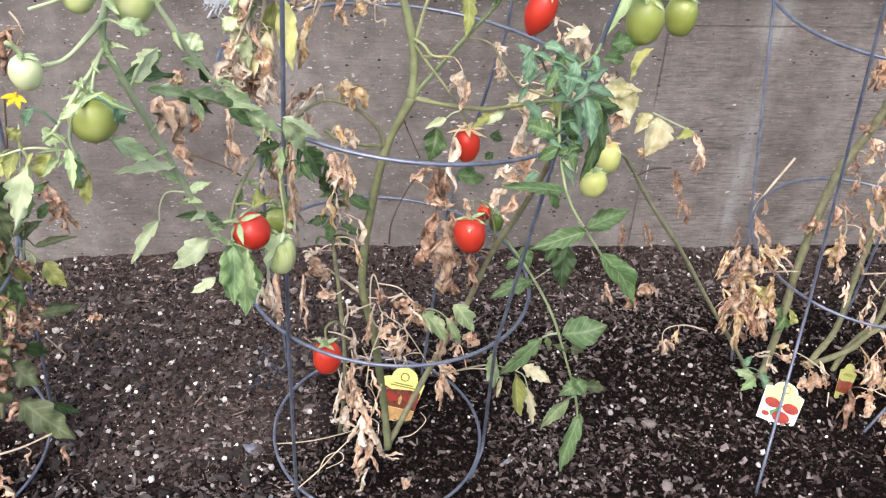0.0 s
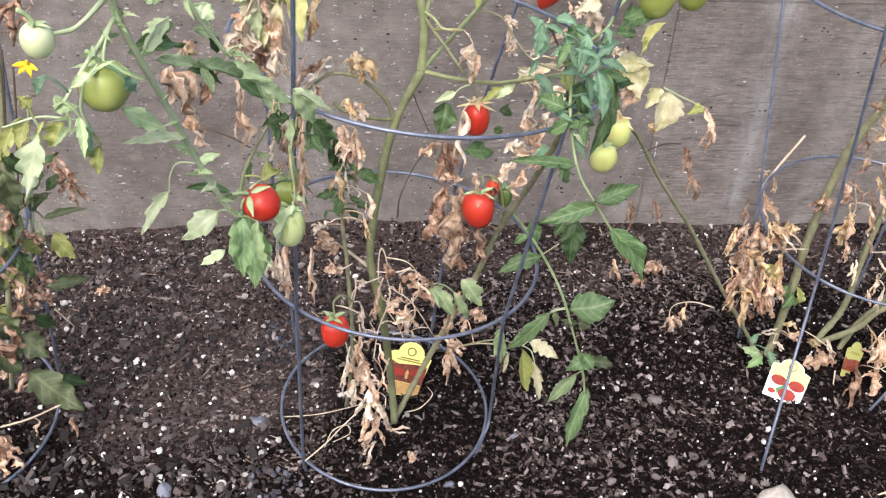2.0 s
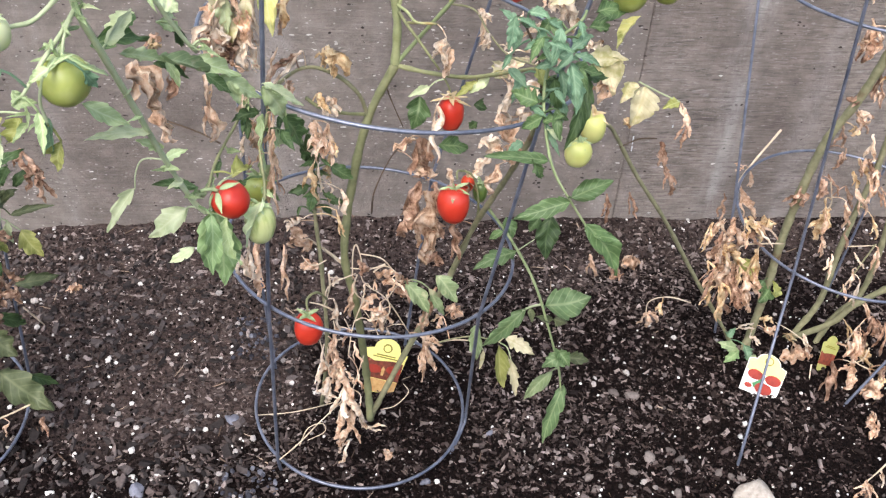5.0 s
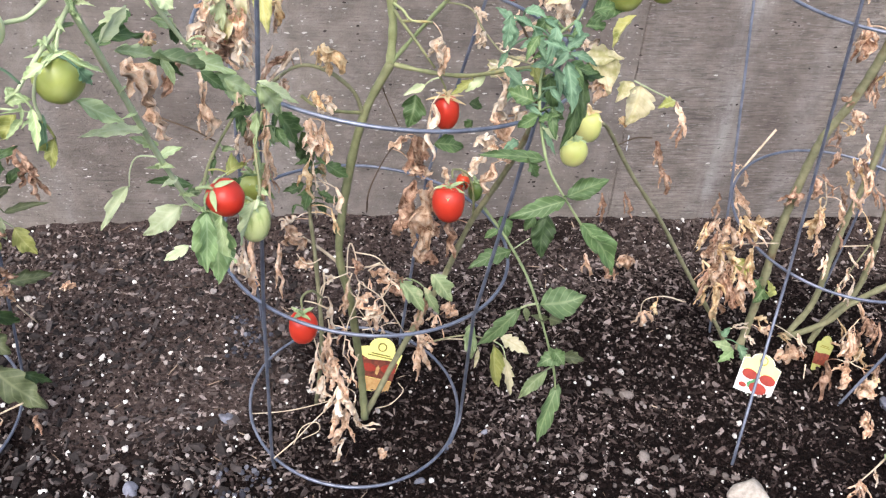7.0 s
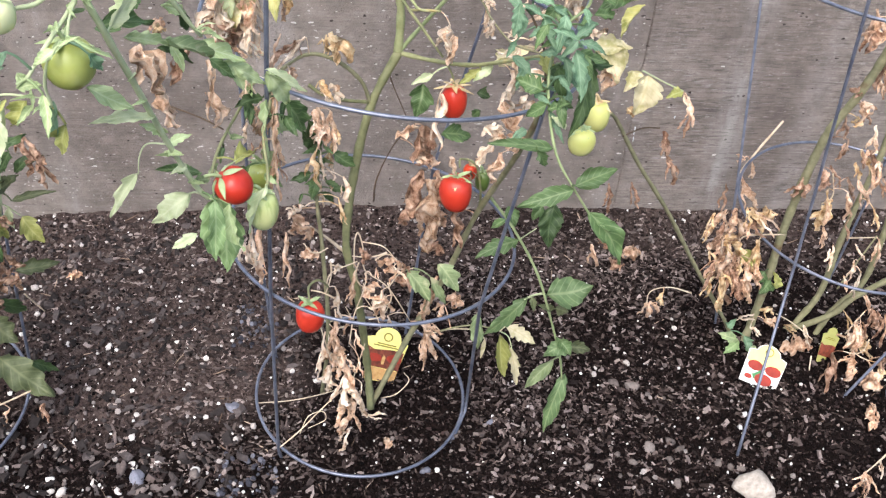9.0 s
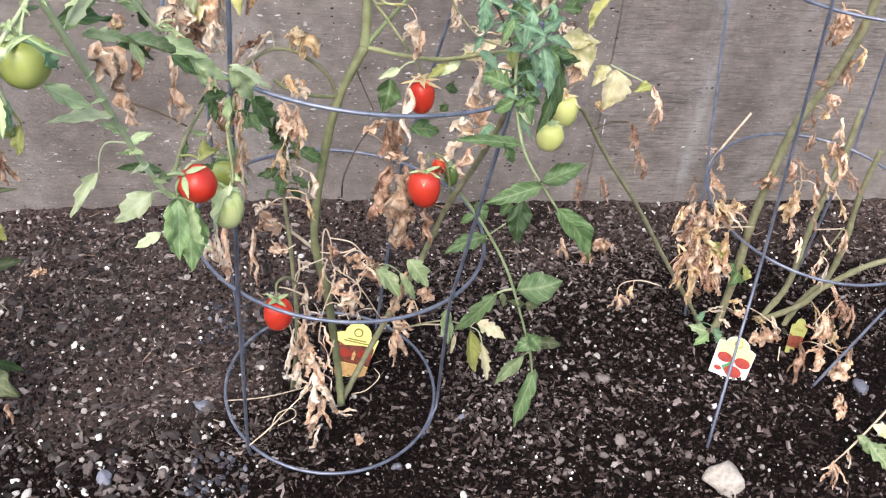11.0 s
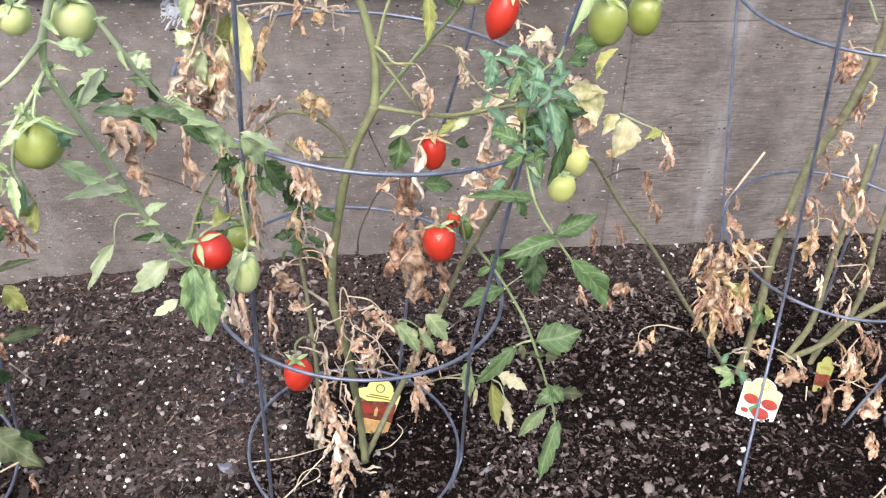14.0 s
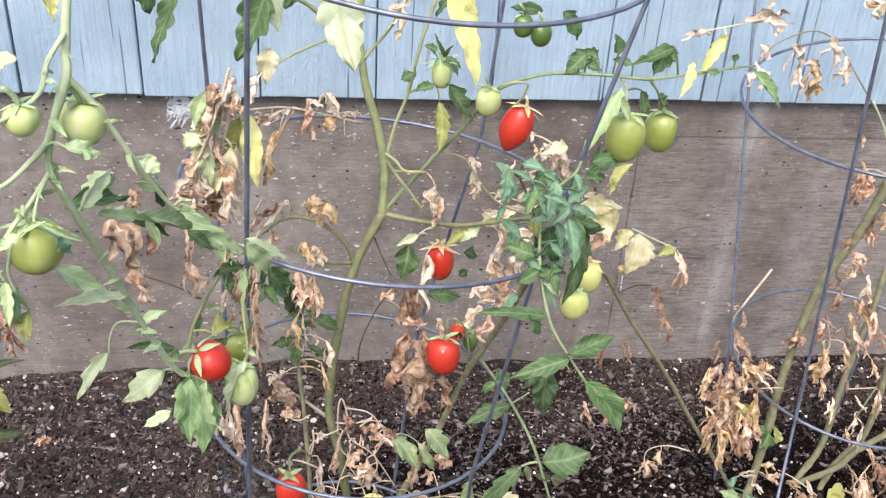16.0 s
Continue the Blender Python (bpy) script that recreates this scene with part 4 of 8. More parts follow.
tomato(plant, (0.136, -0.036, 0.472), 0.048, 0.058, "red", axis=(0.02,-0.05,-1), scar=True, label="ripe red plum tomato with a corky end")
tomato(plant, (0.162, 0.020, 0.470), 0.021, 0.026, "orange", dry=True, label="small orange-red tomato")
tomato(plant, (0.124, -0.027, 0.619), 0.036, 0.050, "red", dry=True, crown=1.5, label="ripe red plum tomato with a dried calyx")
tomato(plant, (-0.137, -0.334, 0.697), 0.040, 0.039, "red", axis=(0.66,0.12,-0.72), sepals=5, crown=1.15, hug=True, label="ripe red tomato showing its calyx")
tomato(plant, (-0.074, -0.165, 0.349), 0.041, 0.052, "red", label="ripe red plum tomato low on the plant")
tomato(plant, (-0.113, -0.300, 0.640), 0.035, 0.050, "pale", label="pale striped unripe plum tomato")
tomato(plant, (-0.121, -0.220, 0.631), 0.034, 0.036, "green", label="green unripe plum tomato")
tomato(plant, (0.265, -0.190, 0.663), 0.034, 0.036, "lemon", label="yellowish green round tomato")
tomato(plant, (0.293, -0.140, 0.669), 0.033, 0.042, "lemon", dry=True, label="yellowing plum tomato")
tomato(plant, (0.179, 0.000, 0.468), 0.022, 0.034, "deep", label="small dark green tomato")
tomato(plant, (-0.270, -0.500, 0.969), 0.025, 0.027, "milky", label="pale green tomato on the near vine")
tomato(plant, (-0.231, -0.486, 0.923), 0.041, 0.040, "olive", sepals=7, label="large green tomato on the near vine")
tomato(plant, (-0.223, -0.490, 1.025), 0.024, 0.022, "soft", label="green tomato on the near vine")
tomato(plant, (-0.197, -0.440, 1.001), 0.035, 0.034, "soft", label="large green tomato on the near vine")
tomato(plant, (0.202, -0.052, 0.825), 0.038, 0.063, "red", axis=(-0.36,0.0,-1), point=1.0, dry=True, crown=1.25, sepals=8, label="long ripe red pointed tomato")
tomato(plant, (0.306, -0.151, 0.861), 0.044, 0.057, "green", label="large unripe green plum tomato")
tomato(plant, (0.381, -0.057, 0.826), 0.041, 0.052, "green", label="unripe green plum tomato")
tomato(plant, (0.166, -0.050, 0.859), 0.031, 0.035, "soft", label="small unripe green tomato")
tomato(plant, (0.114, -0.010, 0.876), 0.025, 0.034, "soft", crown=2.2, sepals=8, label="small unripe green tomato")
tomato(plant, (0.209, 0.000, 0.935), 0.024, 0.027, "deep", label="dark green tomato high on the plant")
tomato(plant, (0.232, 0.000, 0.925), 0.026, 0.029, "deep", label="dark green tomato high on the plant")
blade(plant, (-0.190, -0.400, 0.940), (-0.221, -0.400, 0.915), 0.016, "pale", droop=0.2)
blade(plant, (-0.190, -0.400, 0.938), (-0.199, -0.420, 0.933), 0.010, "mid")
blade(plant, (-0.225, -0.420, 0.919), (-0.185, -0.380, 0.907), 0.022, "mid", fold=0.1)
blade(plant, (-0.213, -0.380, 0.891), (-0.179, -0.350, 0.868), 0.017, "sage", fold=0.3)
blade(plant, (-0.187, -0.350, 0.872), (-0.144, -0.310, 0.838), 0.020, "vary", fold=0.35)
blade(plant, (-0.193, -0.340, 0.861), (-0.164, -0.320, 0.834), 0.013, "dark")
blade(plant, (-0.180, -0.350, 0.868), (-0.171, -0.350, 0.839), 0.010, "sage")
blade(plant, (-0.154, -0.300, 0.827), (-0.131, -0.290, 0.800), 0.015, "mid")
blade(plant, (-0.135, -0.280, 0.809), (-0.125, -0.280, 0.779), 0.013, "sage")
blade(plant, (-0.173, -0.300, 0.841), (-0.120, -0.270, 0.810), 0.022, "sage")
blade(plant, (-0.147, -0.280, 0.813), (-0.102, -0.260, 0.777), 0.022, "sage", fold=0.1)
blade(plant, (-0.103, -0.260, 0.794), (-0.061, -0.220, 0.745), 0.017, "pale")
blade(plant, (-0.103, -0.260, 0.791), (-0.081, -0.240, 0.737), 0.026, "sage", roll=20)
blade(plant, (-0.236, -0.440, 0.875), (-0.202, -0.420, 0.843), 0.019, "sage")
blade(plant, (-0.191, -0.400, 0.823), (-0.235, -0.450, 0.847), 0.016, "pale", fold=0.1)
blade(plant, (-0.190, -0.380, 0.791), (-0.205, -0.400, 0.814), 0.013, "sage")
blade(plant, (-0.191, -0.370, 0.771), (-0.169, -0.360, 0.778), 0.011, "sage")
blade(plant, (-0.221, -0.380, 0.745), (-0.256, -0.380, 0.690), 0.016, "pale")
blade(plant, (-0.185, -0.330, 0.684), (-0.228, -0.340, 0.652), 0.029, "pale")
blade(plant, (-0.168, -0.340, 0.718), (-0.208, -0.360, 0.736), 0.015, "mid")
blade(plant, (-0.155, -0.330, 0.685), (-0.151, -0.360, 0.598), 0.049, "fresh", droop=0.2, fold=0.35)
blade(plant, (-0.154, -0.360, 0.697), (-0.152, -0.390, 0.640), 0.023, "fresh", roll=-30)
blade(plant, (-0.141, -0.350, 0.685), (-0.132, -0.370, 0.635), 0.022, "sage", roll=40)
blade(plant, (-0.188, -0.300, 0.606), (-0.220, -0.300, 0.584), 0.015, "pale")
blade(plant, (-0.284, -0.500, 0.888), (-0.303, -0.520, 0.832), 0.027, "pale", droop=0.05, fold=0.15)
blade(plant, (-0.302, -0.480, 0.887), (-0.306, -0.500, 0.872), 0.016, "lime")
blade(plant, (-0.266, -0.500, 0.897), (-0.280, -0.500, 0.875), 0.017, "lime")
blade(plant, (-0.239, -0.500, 0.876), (-0.248, -0.500, 0.846), 0.018, "lime")
blade(plant, (-0.245, -0.500, 0.897), (-0.250, -0.500, 0.860), 0.014, "blue")
blade(plant, (-0.260, -0.500, 0.910), (-0.267, -0.500, 0.921), 0.014, "sage")
blade(plant, (-0.288, -0.500, 0.910), (-0.295, -0.500, 0.921), 0.012, "lime")
blade(plant, (-0.201, -0.480, 1.001), (-0.180, -0.460, 0.986), 0.017, "sage", fold=0.1)
blade(plant, (-0.168, -0.420, 0.963), (-0.156, -0.400, 0.934), 0.018, "pale")
blade(plant, (-0.171, -0.410, 0.936), (-0.152, -0.400, 0.923), 0.014, "sage")
blade(plant, (-0.158, -0.400, 0.928), (-0.154, -0.390, 0.902), 0.011, "dark")
blade(plant, (-0.232, -0.510, 0.947), (-0.247, -0.520, 0.940), 0.010, "sage")
blade(plant, (-0.218, -0.490, 0.938), (-0.201, -0.460, 0.915), 0.007, "pale")
blade(plant, (-0.211, -0.500, 0.939), (-0.205, -0.490, 0.920), 0.012, "blue")
blade(plant, (-0.264, -0.520, 0.950), (-0.274, -0.520, 0.932), 0.010, "blue")
blade(plant, (-0.140, -0.280, 0.692), (-0.125, -0.240, 0.680), 0.023, "lime")
blade(plant, (-0.131, -0.270, 0.677), (-0.146, -0.300, 0.685), 0.015, "dark")
blade(plant, (-0.117, -0.240, 0.676), (-0.100, -0.220, 0.644), 0.021, "sage")
blade(plant, (-0.108, -0.200, 0.705), (-0.094, -0.180, 0.660), 0.026, "sage")
blade(plant, (-0.094, -0.150, 0.691), (-0.072, -0.120, 0.629), 0.033, "mid")
blade(plant, (-0.116, -0.200, 0.724), (-0.144, -0.220, 0.725), 0.018, "dark")
blade(plant, (-0.107, -0.310, 0.678), (-0.129, -0.330, 0.630), 0.020, "pale", roll=30)
blade(plant, (-0.108, -0.240, 0.745), (-0.112, -0.250, 0.675), 0.015, "sage", roll=50)
blade(plant, (0.080, -0.040, 0.654), (0.069, -0.060, 0.614), 0.036, "mid")
blade(plant, (0.112, -0.030, 0.571), (0.157, -0.010, 0.552), 0.029, "mid")
blade(plant, (0.157, -0.020, 0.631), (0.175, -0.020, 0.624), 0.020, "dark")
blade(plant, (0.163, -0.020, 0.602), (0.152, -0.020, 0.591), 0.015, "dark")
blade(plant, (0.154, -0.050, 0.682), (0.125, -0.050, 0.660), 0.016, "lime")
blade(plant, (0.168, -0.060, 0.692), (0.143, -0.060, 0.670), 0.014, "pale")
blade(plant, (0.092, -0.030, 0.662), (0.064, -0.050, 0.660), 0.013, "pale")
blade(plant, (0.069, -0.060, 0.343), (0.104, -0.080, 0.297), 0.033, "vary")
blade(plant, (0.116, -0.060, 0.356), (0.147, -0.080, 0.318), 0.033, "vary")
blade(plant, (0.104, -0.060, 0.331), (0.132, -0.070, 0.281), 0.019, "vary")
blade(plant, (-0.072, -0.050, 0.513), (-0.100, -0.060, 0.510), 0.017, "dark")
blade(plant, (-0.048, -0.050, 0.490), (-0.020, -0.050, 0.487), 0.014, "dark")
blade(plant, (-0.041, -0.040, 0.543), (-0.009, -0.040, 0.520), 0.022, "mid")
blade(plant, (-0.068, -0.040, 0.549), (-0.082, -0.050, 0.584), 0.025, "dark")
blade(plant, (-0.063, -0.050, 0.505), (-0.073, -0.060, 0.474), 0.017, "mid")
blade(plant, (-0.057, -0.050, 0.482), (-0.040, -0.050, 0.464), 0.014, "dark")
blade(plant, (-0.073, -0.050, 0.602), (-0.060, -0.040, 0.549), 0.025, "mid")
blade(plant, (0.161, -0.240, 0.859), (0.161, -0.260, 0.837), 0.017, "blue")
blade(plant, (0.165, -0.240, 0.859), (0.145, -0.240, 0.874), 0.012, "blue")
blade(plant, (0.175, -0.240, 0.871), (0.197, -0.250, 0.868), 0.015, "blue")
blade(plant, (0.187, -0.250, 0.853), (0.197, -0.280, 0.833), 0.017, "blue")
blade(plant, (0.195, -0.250, 0.866), (0.220, -0.240, 0.851), 0.013, "blue")
blade(plant, (0.190, -0.260, 0.848), (0.170, -0.260, 0.838), 0.013, "blue")
blade(plant, (0.204, -0.260, 0.834), (0.228, -0.270, 0.832), 0.013, "blue")
blade(plant, (0.223, -0.250, 0.842), (0.252, -0.230, 0.841), 0.014, "blue")
blade(plant, (0.211, -0.260, 0.848), (0.196, -0.250, 0.863), 0.011, "mid")
blade(plant, (0.224, -0.280, 0.825), (0.225, -0.310, 0.790), 0.018, "blue")
blade(plant, (0.224, -0.270, 0.827), (0.262, -0.250, 0.805), 0.016, "mid")
blade(plant, (0.232, -0.260, 0.806), (0.274, -0.240, 0.796), 0.017, "dark")
blade(plant, (0.210, -0.270, 0.820), (0.213, -0.290, 0.793), 0.014, "blue")
blade(plant, (0.206, -0.270, 0.830), (0.182, -0.270, 0.823), 0.012, "blue")
blade(plant, (0.187, -0.290, 0.792), (0.158, -0.280, 0.800), 0.023, "mid")
blade(plant, (0.191, -0.300, 0.781), (0.169, -0.300, 0.766), 0.017, "mid")
blade(plant, (0.192, -0.300, 0.774), (0.213, -0.310, 0.788), 0.012, "mid")
blade(plant, (0.234, -0.290, 0.804), (0.217, -0.310, 0.742), 0.018, "dark")
blade(plant, (0.208, -0.240, 0.771), (0.220, -0.220, 0.785), 0.023, "dark")
blade(plant, (0.205, -0.230, 0.776), (0.195, -0.220, 0.799), 0.018, "lime")
blade(plant, (0.219, -0.200, 0.763), (0.217, -0.200, 0.725), 0.021, "vary")
blade(plant, (0.257, -0.200, 0.852), (0.288, -0.180, 0.850), 0.023, "mid")
blade(plant, (0.247, -0.220, 0.845), (0.277, -0.200, 0.837), 0.018, "mid")
blade(plant, (0.197, -0.310, 0.770), (0.214, -0.310, 0.756), 0.012, "pale")
blade(plant, (0.200, -0.320, 0.738), (0.128, -0.330, 0.752), 0.017, "mid", fold=0.12)
blade(plant, (0.182, -0.330, 0.742), (0.193, -0.330, 0.721), 0.015, "dark", fold=0.35)
blade(plant, (0.225, -0.340, 0.704), (0.272, -0.330, 0.721), 0.024, "mid", fold=0.15)
blade(plant, (0.224, -0.340, 0.698), (0.163, -0.350, 0.684), 0.022, "mid", fold=0.15)
blade(plant, (0.248, -0.335, 0.664), (0.295, -0.350, 0.598), 0.032, "mid", fold=0.15)
blade(plant, (0.258, -0.340, 0.651), (0.287, -0.330, 0.642), 0.014, "mid", fold=0.35)
blade(plant, (0.227, -0.260, 0.619), (0.223, -0.280, 0.567), 0.032, "dark", fold=0.15)
blade(plant, (0.213, -0.260, 0.617), (0.200, -0.270, 0.603), 0.017, "dark", fold=0.35)
blade(plant, (0.215, -0.140, 0.467), (0.155, -0.160, 0.454), 0.028, "mid", fold=0.12)
blade(plant, (0.207, -0.080, 0.481), (0.215, -0.100, 0.455), 0.022, "mid", fold=0.35)
blade(plant, (0.201, -0.100, 0.472), (0.182, -0.100, 0.457), 0.014, "mid", fold=0.35)
blade(plant, (0.252, -0.200, 0.420), (0.314, -0.200, 0.436), 0.049, "rim", fold=0.1, droop=0.05)
blade(plant, (0.226, -0.200, 0.415), (0.168, -0.200, 0.340), 0.026, "rim", fold=0.2)
cane(plant, [(0.246, -0.210, 0.431), (0.234, -0.200, 0.419), (0.221, -0.200, 0.411)], 0.0016, 0.0013, STEM_YOUNG)
blade(plant, (0.231, -0.200, 0.416), (0.235, -0.210, 0.397), 0.010, "dull")
blade(plant, (0.260, -0.210, 0.404), (0.239, -0.220, 0.419), 0.013, "dull")
blade(plant, (0.265, -0.210, 0.403), (0.280, -0.220, 0.406), 0.021, "dull")
cane(plant, [(0.123, -0.080, 0.235), (0.148, -0.090, 0.253), (0.177, -0.100, 0.266), (0.212, -0.110, 0.263)], 0.0014, 0.0011, STEM_GREY)
cane(plant, [(0.212, -0.110, 0.263), (0.226, -0.110, 0.251), (0.233, -0.120, 0.232)], 0.0010, 0.0008, STEM_YOUNG)
blade(plant, (0.176, -0.100, 0.290), (0.177, -0.120, 0.231), 0.028, "vary", roll=25)
blade(plant, (0.191, -0.100, 0.237), (0.186, -0.110, 0.201), 0.008, "cream")
blade(plant, (0.213, -0.110, 0.256), (0.226, -0.130, 0.175), 0.027, "lime", fold=0.5)
blade(plant, (0.230, -0.120, 0.236), (0.246, -0.130, 0.160), 0.019, "cream", fold=0.5)
blade(plant, (0.221, -0.110, 0.273), (0.266, -0.130, 0.255), 0.027, "cream", fold=0.3)
blade(plant, (0.285, -0.230, 0.348), (0.320, -0.230, 0.340), 0.021, "dull")
blade(plant, (0.280, -0.240, 0.363), (0.246, -0.260, 0.363), 0.029, "rim", fold=0.3)
blade(plant, (0.269, -0.240, 0.372), (0.283, -0.260, 0.362), 0.022, "mid")
blade(plant, (0.266, -0.240, 0.334), (0.228, -0.250, 0.283), 0.021, "vary", fold=0.4)
blade(plant, (0.286, -0.240, 0.304), (0.260, -0.280, 0.219), 0.028, "rim", fold=0.2)
cane(plant, [(0.194, -0.280, 0.787), (0.200, -0.250, 0.802), (0.204, -0.260, 0.835), (0.213, -0.250, 0.850), (0.239, -0.220, 0.855), (0.249, -0.200, 0.879)], 0.0018, 0.0015, STEM_SOFT)
blade(plant, (0.208, -0.320, 0.855), (0.216, -0.340, 0.814), 0.018, "blue")
blade(plant, (0.214, -0.300, 0.855), (0.185, -0.300, 0.868), 0.010, "blue")
blade(plant, (0.215, -0.300, 0.854), (0.247, -0.300, 0.841), 0.011, "blue")
blade(plant, (0.211, -0.310, 0.860), (0.192, -0.320, 0.846), 0.009, "blue")
blade(plant, (0.211, -0.300, 0.859), (0.232, -0.290, 0.869), 0.011, "blue")
blade(plant, (0.202, -0.280, 0.873), (0.193, -0.300, 0.841), 0.015, "blue")
blade(plant, (0.222, -0.300, 0.840), (0.234, -0.310, 0.815), 0.010, "mid")
blade(plant, (0.207, -0.260, 0.804), (0.217, -0.270, 0.765), 0.021, "dark")
blade(plant, (0.181, -0.260, 0.863), (0.160, -0.260, 0.875), 0.009, "blue")
blade(plant, (0.159, -0.250, 0.870), (0.154, -0.260, 0.836), 0.016, "blue")
blade(plant, (0.205, -0.300, 0.790), (0.208, -0.320, 0.763), 0.013, "mid")
blade(plant, (0.195, -0.300, 0.773), (0.212, -0.320, 0.743), 0.009, "blue")
blade(plant, (0.247, -0.250, 0.799), (0.238, -0.280, 0.742), 0.017, "dark")
blade(plant, (-0.226, -0.520, 0.955), (-0.209, -0.520, 0.964), 0.004, "sage")
blade(plant, (-0.220, -0.510, 0.958), (-0.191, -0.500, 0.936), 0.004, "sage")
blade(plant, (-0.262, -0.520, 0.920), (-0.244, -0.520, 0.924), 0.012, "sage")
blade(plant, (-0.244, -0.520, 0.915), (-0.241, -0.540, 0.888), 0.010, "sage")
blade(plant, (-0.164, -0.420, 0.960), (-0.149, -0.420, 0.951), 0.017, "pale")
blade(plant, (-0.207, -0.440, 0.931), (-0.186, -0.420, 0.952), 0.014, "pale", roll=60)
blade(plant, (-0.166, -0.300, 1.061), (-0.169, -0.300, 1.036), 0.017, "dark")
blade(plant, (-0.144, -0.280, 1.058), (-0.174, -0.300, 0.996), 0.020, "mid", roll=25)
blade(plant, (-0.076, -0.200, 1.032), (-0.110, -0.220, 0.968), 0.037, "mid", fold=0.2)
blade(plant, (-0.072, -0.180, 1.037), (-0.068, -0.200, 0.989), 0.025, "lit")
blade(plant, (-0.085, -0.060, 0.923), (-0.091, -0.080, 0.888), 0.029, "cream")
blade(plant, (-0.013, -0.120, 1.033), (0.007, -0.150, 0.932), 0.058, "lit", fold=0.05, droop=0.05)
blade(plant, (-0.056, -0.100, 1.014), (-0.066, -0.100, 0.980), 0.025, "mid")
blade(plant, (0.108, -0.100, 1.031), (0.143, -0.120, 0.903), 0.033, "yellow", fold=0.12, droop=0.05)
blade(plant, (-0.206, -0.420, 1.097), (-0.214, -0.420, 1.068), 0.011, "yellow")
blade(plant, (-0.216, -0.500, 1.072), (-0.234, -0.500, 1.065), 0.018, "cream")
blade(plant, (-0.110, -0.100, 0.859), (-0.102, -0.120, 0.778), 0.028, "yellow", fold=0.15)
blade(plant, (-0.120, -0.090, 0.854), (-0.133, -0.100, 0.799), 0.027, "lime")
blade(plant, (-0.153, -0.120, 0.890), (-0.167, -0.120, 0.850), 0.019, "vary")
blade(plant, (-0.149, -0.120, 0.847), (-0.177, -0.140, 0.838), 0.026, "cream")
blade(plant, (-0.156, -0.100, 0.813), (-0.153, -0.100, 0.770), 0.031, "vary")
blade(plant, (-0.134, -0.120, 0.887), (-0.159, -0.130, 0.834), 0.019, "vary")
blade(plant, (-0.157, -0.130, 0.845), (-0.167, -0.140, 0.812), 0.022, "cream")
blade(plant, (-0.144, -0.130, 0.807), (-0.154, -0.140, 0.766), 0.024, "cream")
blade(plant, (-0.127, -0.130, 0.835), (-0.135, -0.140, 0.791), 0.020, "cream")
blade(plant, (0.082, 0.000, 0.873), (0.065, -0.010, 0.869), 0.022, "mid")
blade(plant, (0.106, -0.010, 0.862), (0.082, -0.010, 0.857), 0.019, "mid")
blade(plant, (0.122, -0.020, 0.867), (0.150, -0.040, 0.834), 0.026, "mid")
blade(plant, (0.113, -0.010, 0.841), (0.114, -0.030, 0.782), 0.021, "lime")
blade(plant, (0.124, 0.020, 0.965), (0.105, 0.020, 0.937), 0.014, "mid")
blade(plant, (0.118, -0.010, 0.899), (0.135, -0.020, 0.889), 0.011, "mid")
blade(plant, (0.107, -0.010, 0.906), (0.091, 0.000, 0.909), 0.011, "mid")
blade(plant, (0.231, 0.000, 0.954), (0.193, 0.000, 0.960), 0.017, "dark")
blade(plant, (0.253, -0.020, 0.961), (0.272, -0.030, 0.930), 0.024, "dark")
blade(plant, (0.270, -0.080, 0.931), (0.242, -0.100, 0.915), 0.027, "mid")
blade(plant, (0.265, -0.080, 0.921), (0.287, -0.090, 0.915), 0.019, "mid")
blade(plant, (0.284, -0.080, 0.925), (0.263, -0.080, 0.936), 0.015, "mid")
blade(plant, (0.300, -0.100, 0.939), (0.294, -0.100, 0.962), 0.017, "mid")
blade(plant, (0.319, -0.100, 0.926), (0.295, -0.100, 0.933), 0.013, "mid")
blade(plant, (0.371, -0.080, 0.940), (0.317, -0.100, 0.928), 0.018, "mid")
blade(plant, (0.371, -0.070, 0.939), (0.350, -0.090, 0.913), 0.032, "mid")
blade(plant, (0.395, -0.080, 0.924), (0.381, -0.100, 0.888), 0.013, "yellow", fold=0.6)
blade(plant, (0.441, -0.050, 0.945), (0.412, -0.070, 0.902), 0.018, "yellow", fold=0.7)
blade(plant, (0.414, -0.080, 0.912), (0.431, -0.080, 0.912), 0.010, "mid")
blade(plant, (0.460, -0.050, 0.924), (0.457, -0.050, 0.914), 0.010, "mid")
blade(plant, (0.495, -0.030, 0.896), (0.536, -0.040, 0.852), 0.017, "fresh", fold=0.4)
blade(plant, (0.291, -0.160, 0.923), (0.248, -0.200, 0.862), 0.021, "sage", fold=0.5)
blade(plant, (0.286, -0.160, 0.913), (0.300, -0.180, 0.893), 0.013, "sage", fold=0.5)
blade(plant, (0.327, -0.120, 0.904), (0.337, -0.120, 0.869), 0.018, "mid")
blade(plant, (0.361, -0.080, 0.885), (0.374, -0.080, 0.867), 0.015, "mid")
blade(plant, (0.313, -0.140, 0.843), (0.264, -0.170, 0.827), 0.028, "mid")
blade(plant, (0.352, -0.060, 0.783), (0.322, -0.080, 0.749), 0.018, "yellow", roll=30, fold=0.5)
blade(plant, (0.429, -0.060, 0.660), (0.404, -0.070, 0.656), 0.020, "lime")
blade(plant, (0.229, -0.200, 0.775), (0.216, -0.220, 0.751), 0.022, "vary")
blade(plant, (0.257, -0.100, 0.824), (0.227, -0.100, 0.817), 0.021, "cream")
blade(plant, (0.192, -0.040, 0.703), (0.177, -0.050, 0.688), 0.038, "cream")
husk(plant, (-0.121, -0.140, 0.921), (-0.146, -0.130, 0.865), 0.024, "blond")
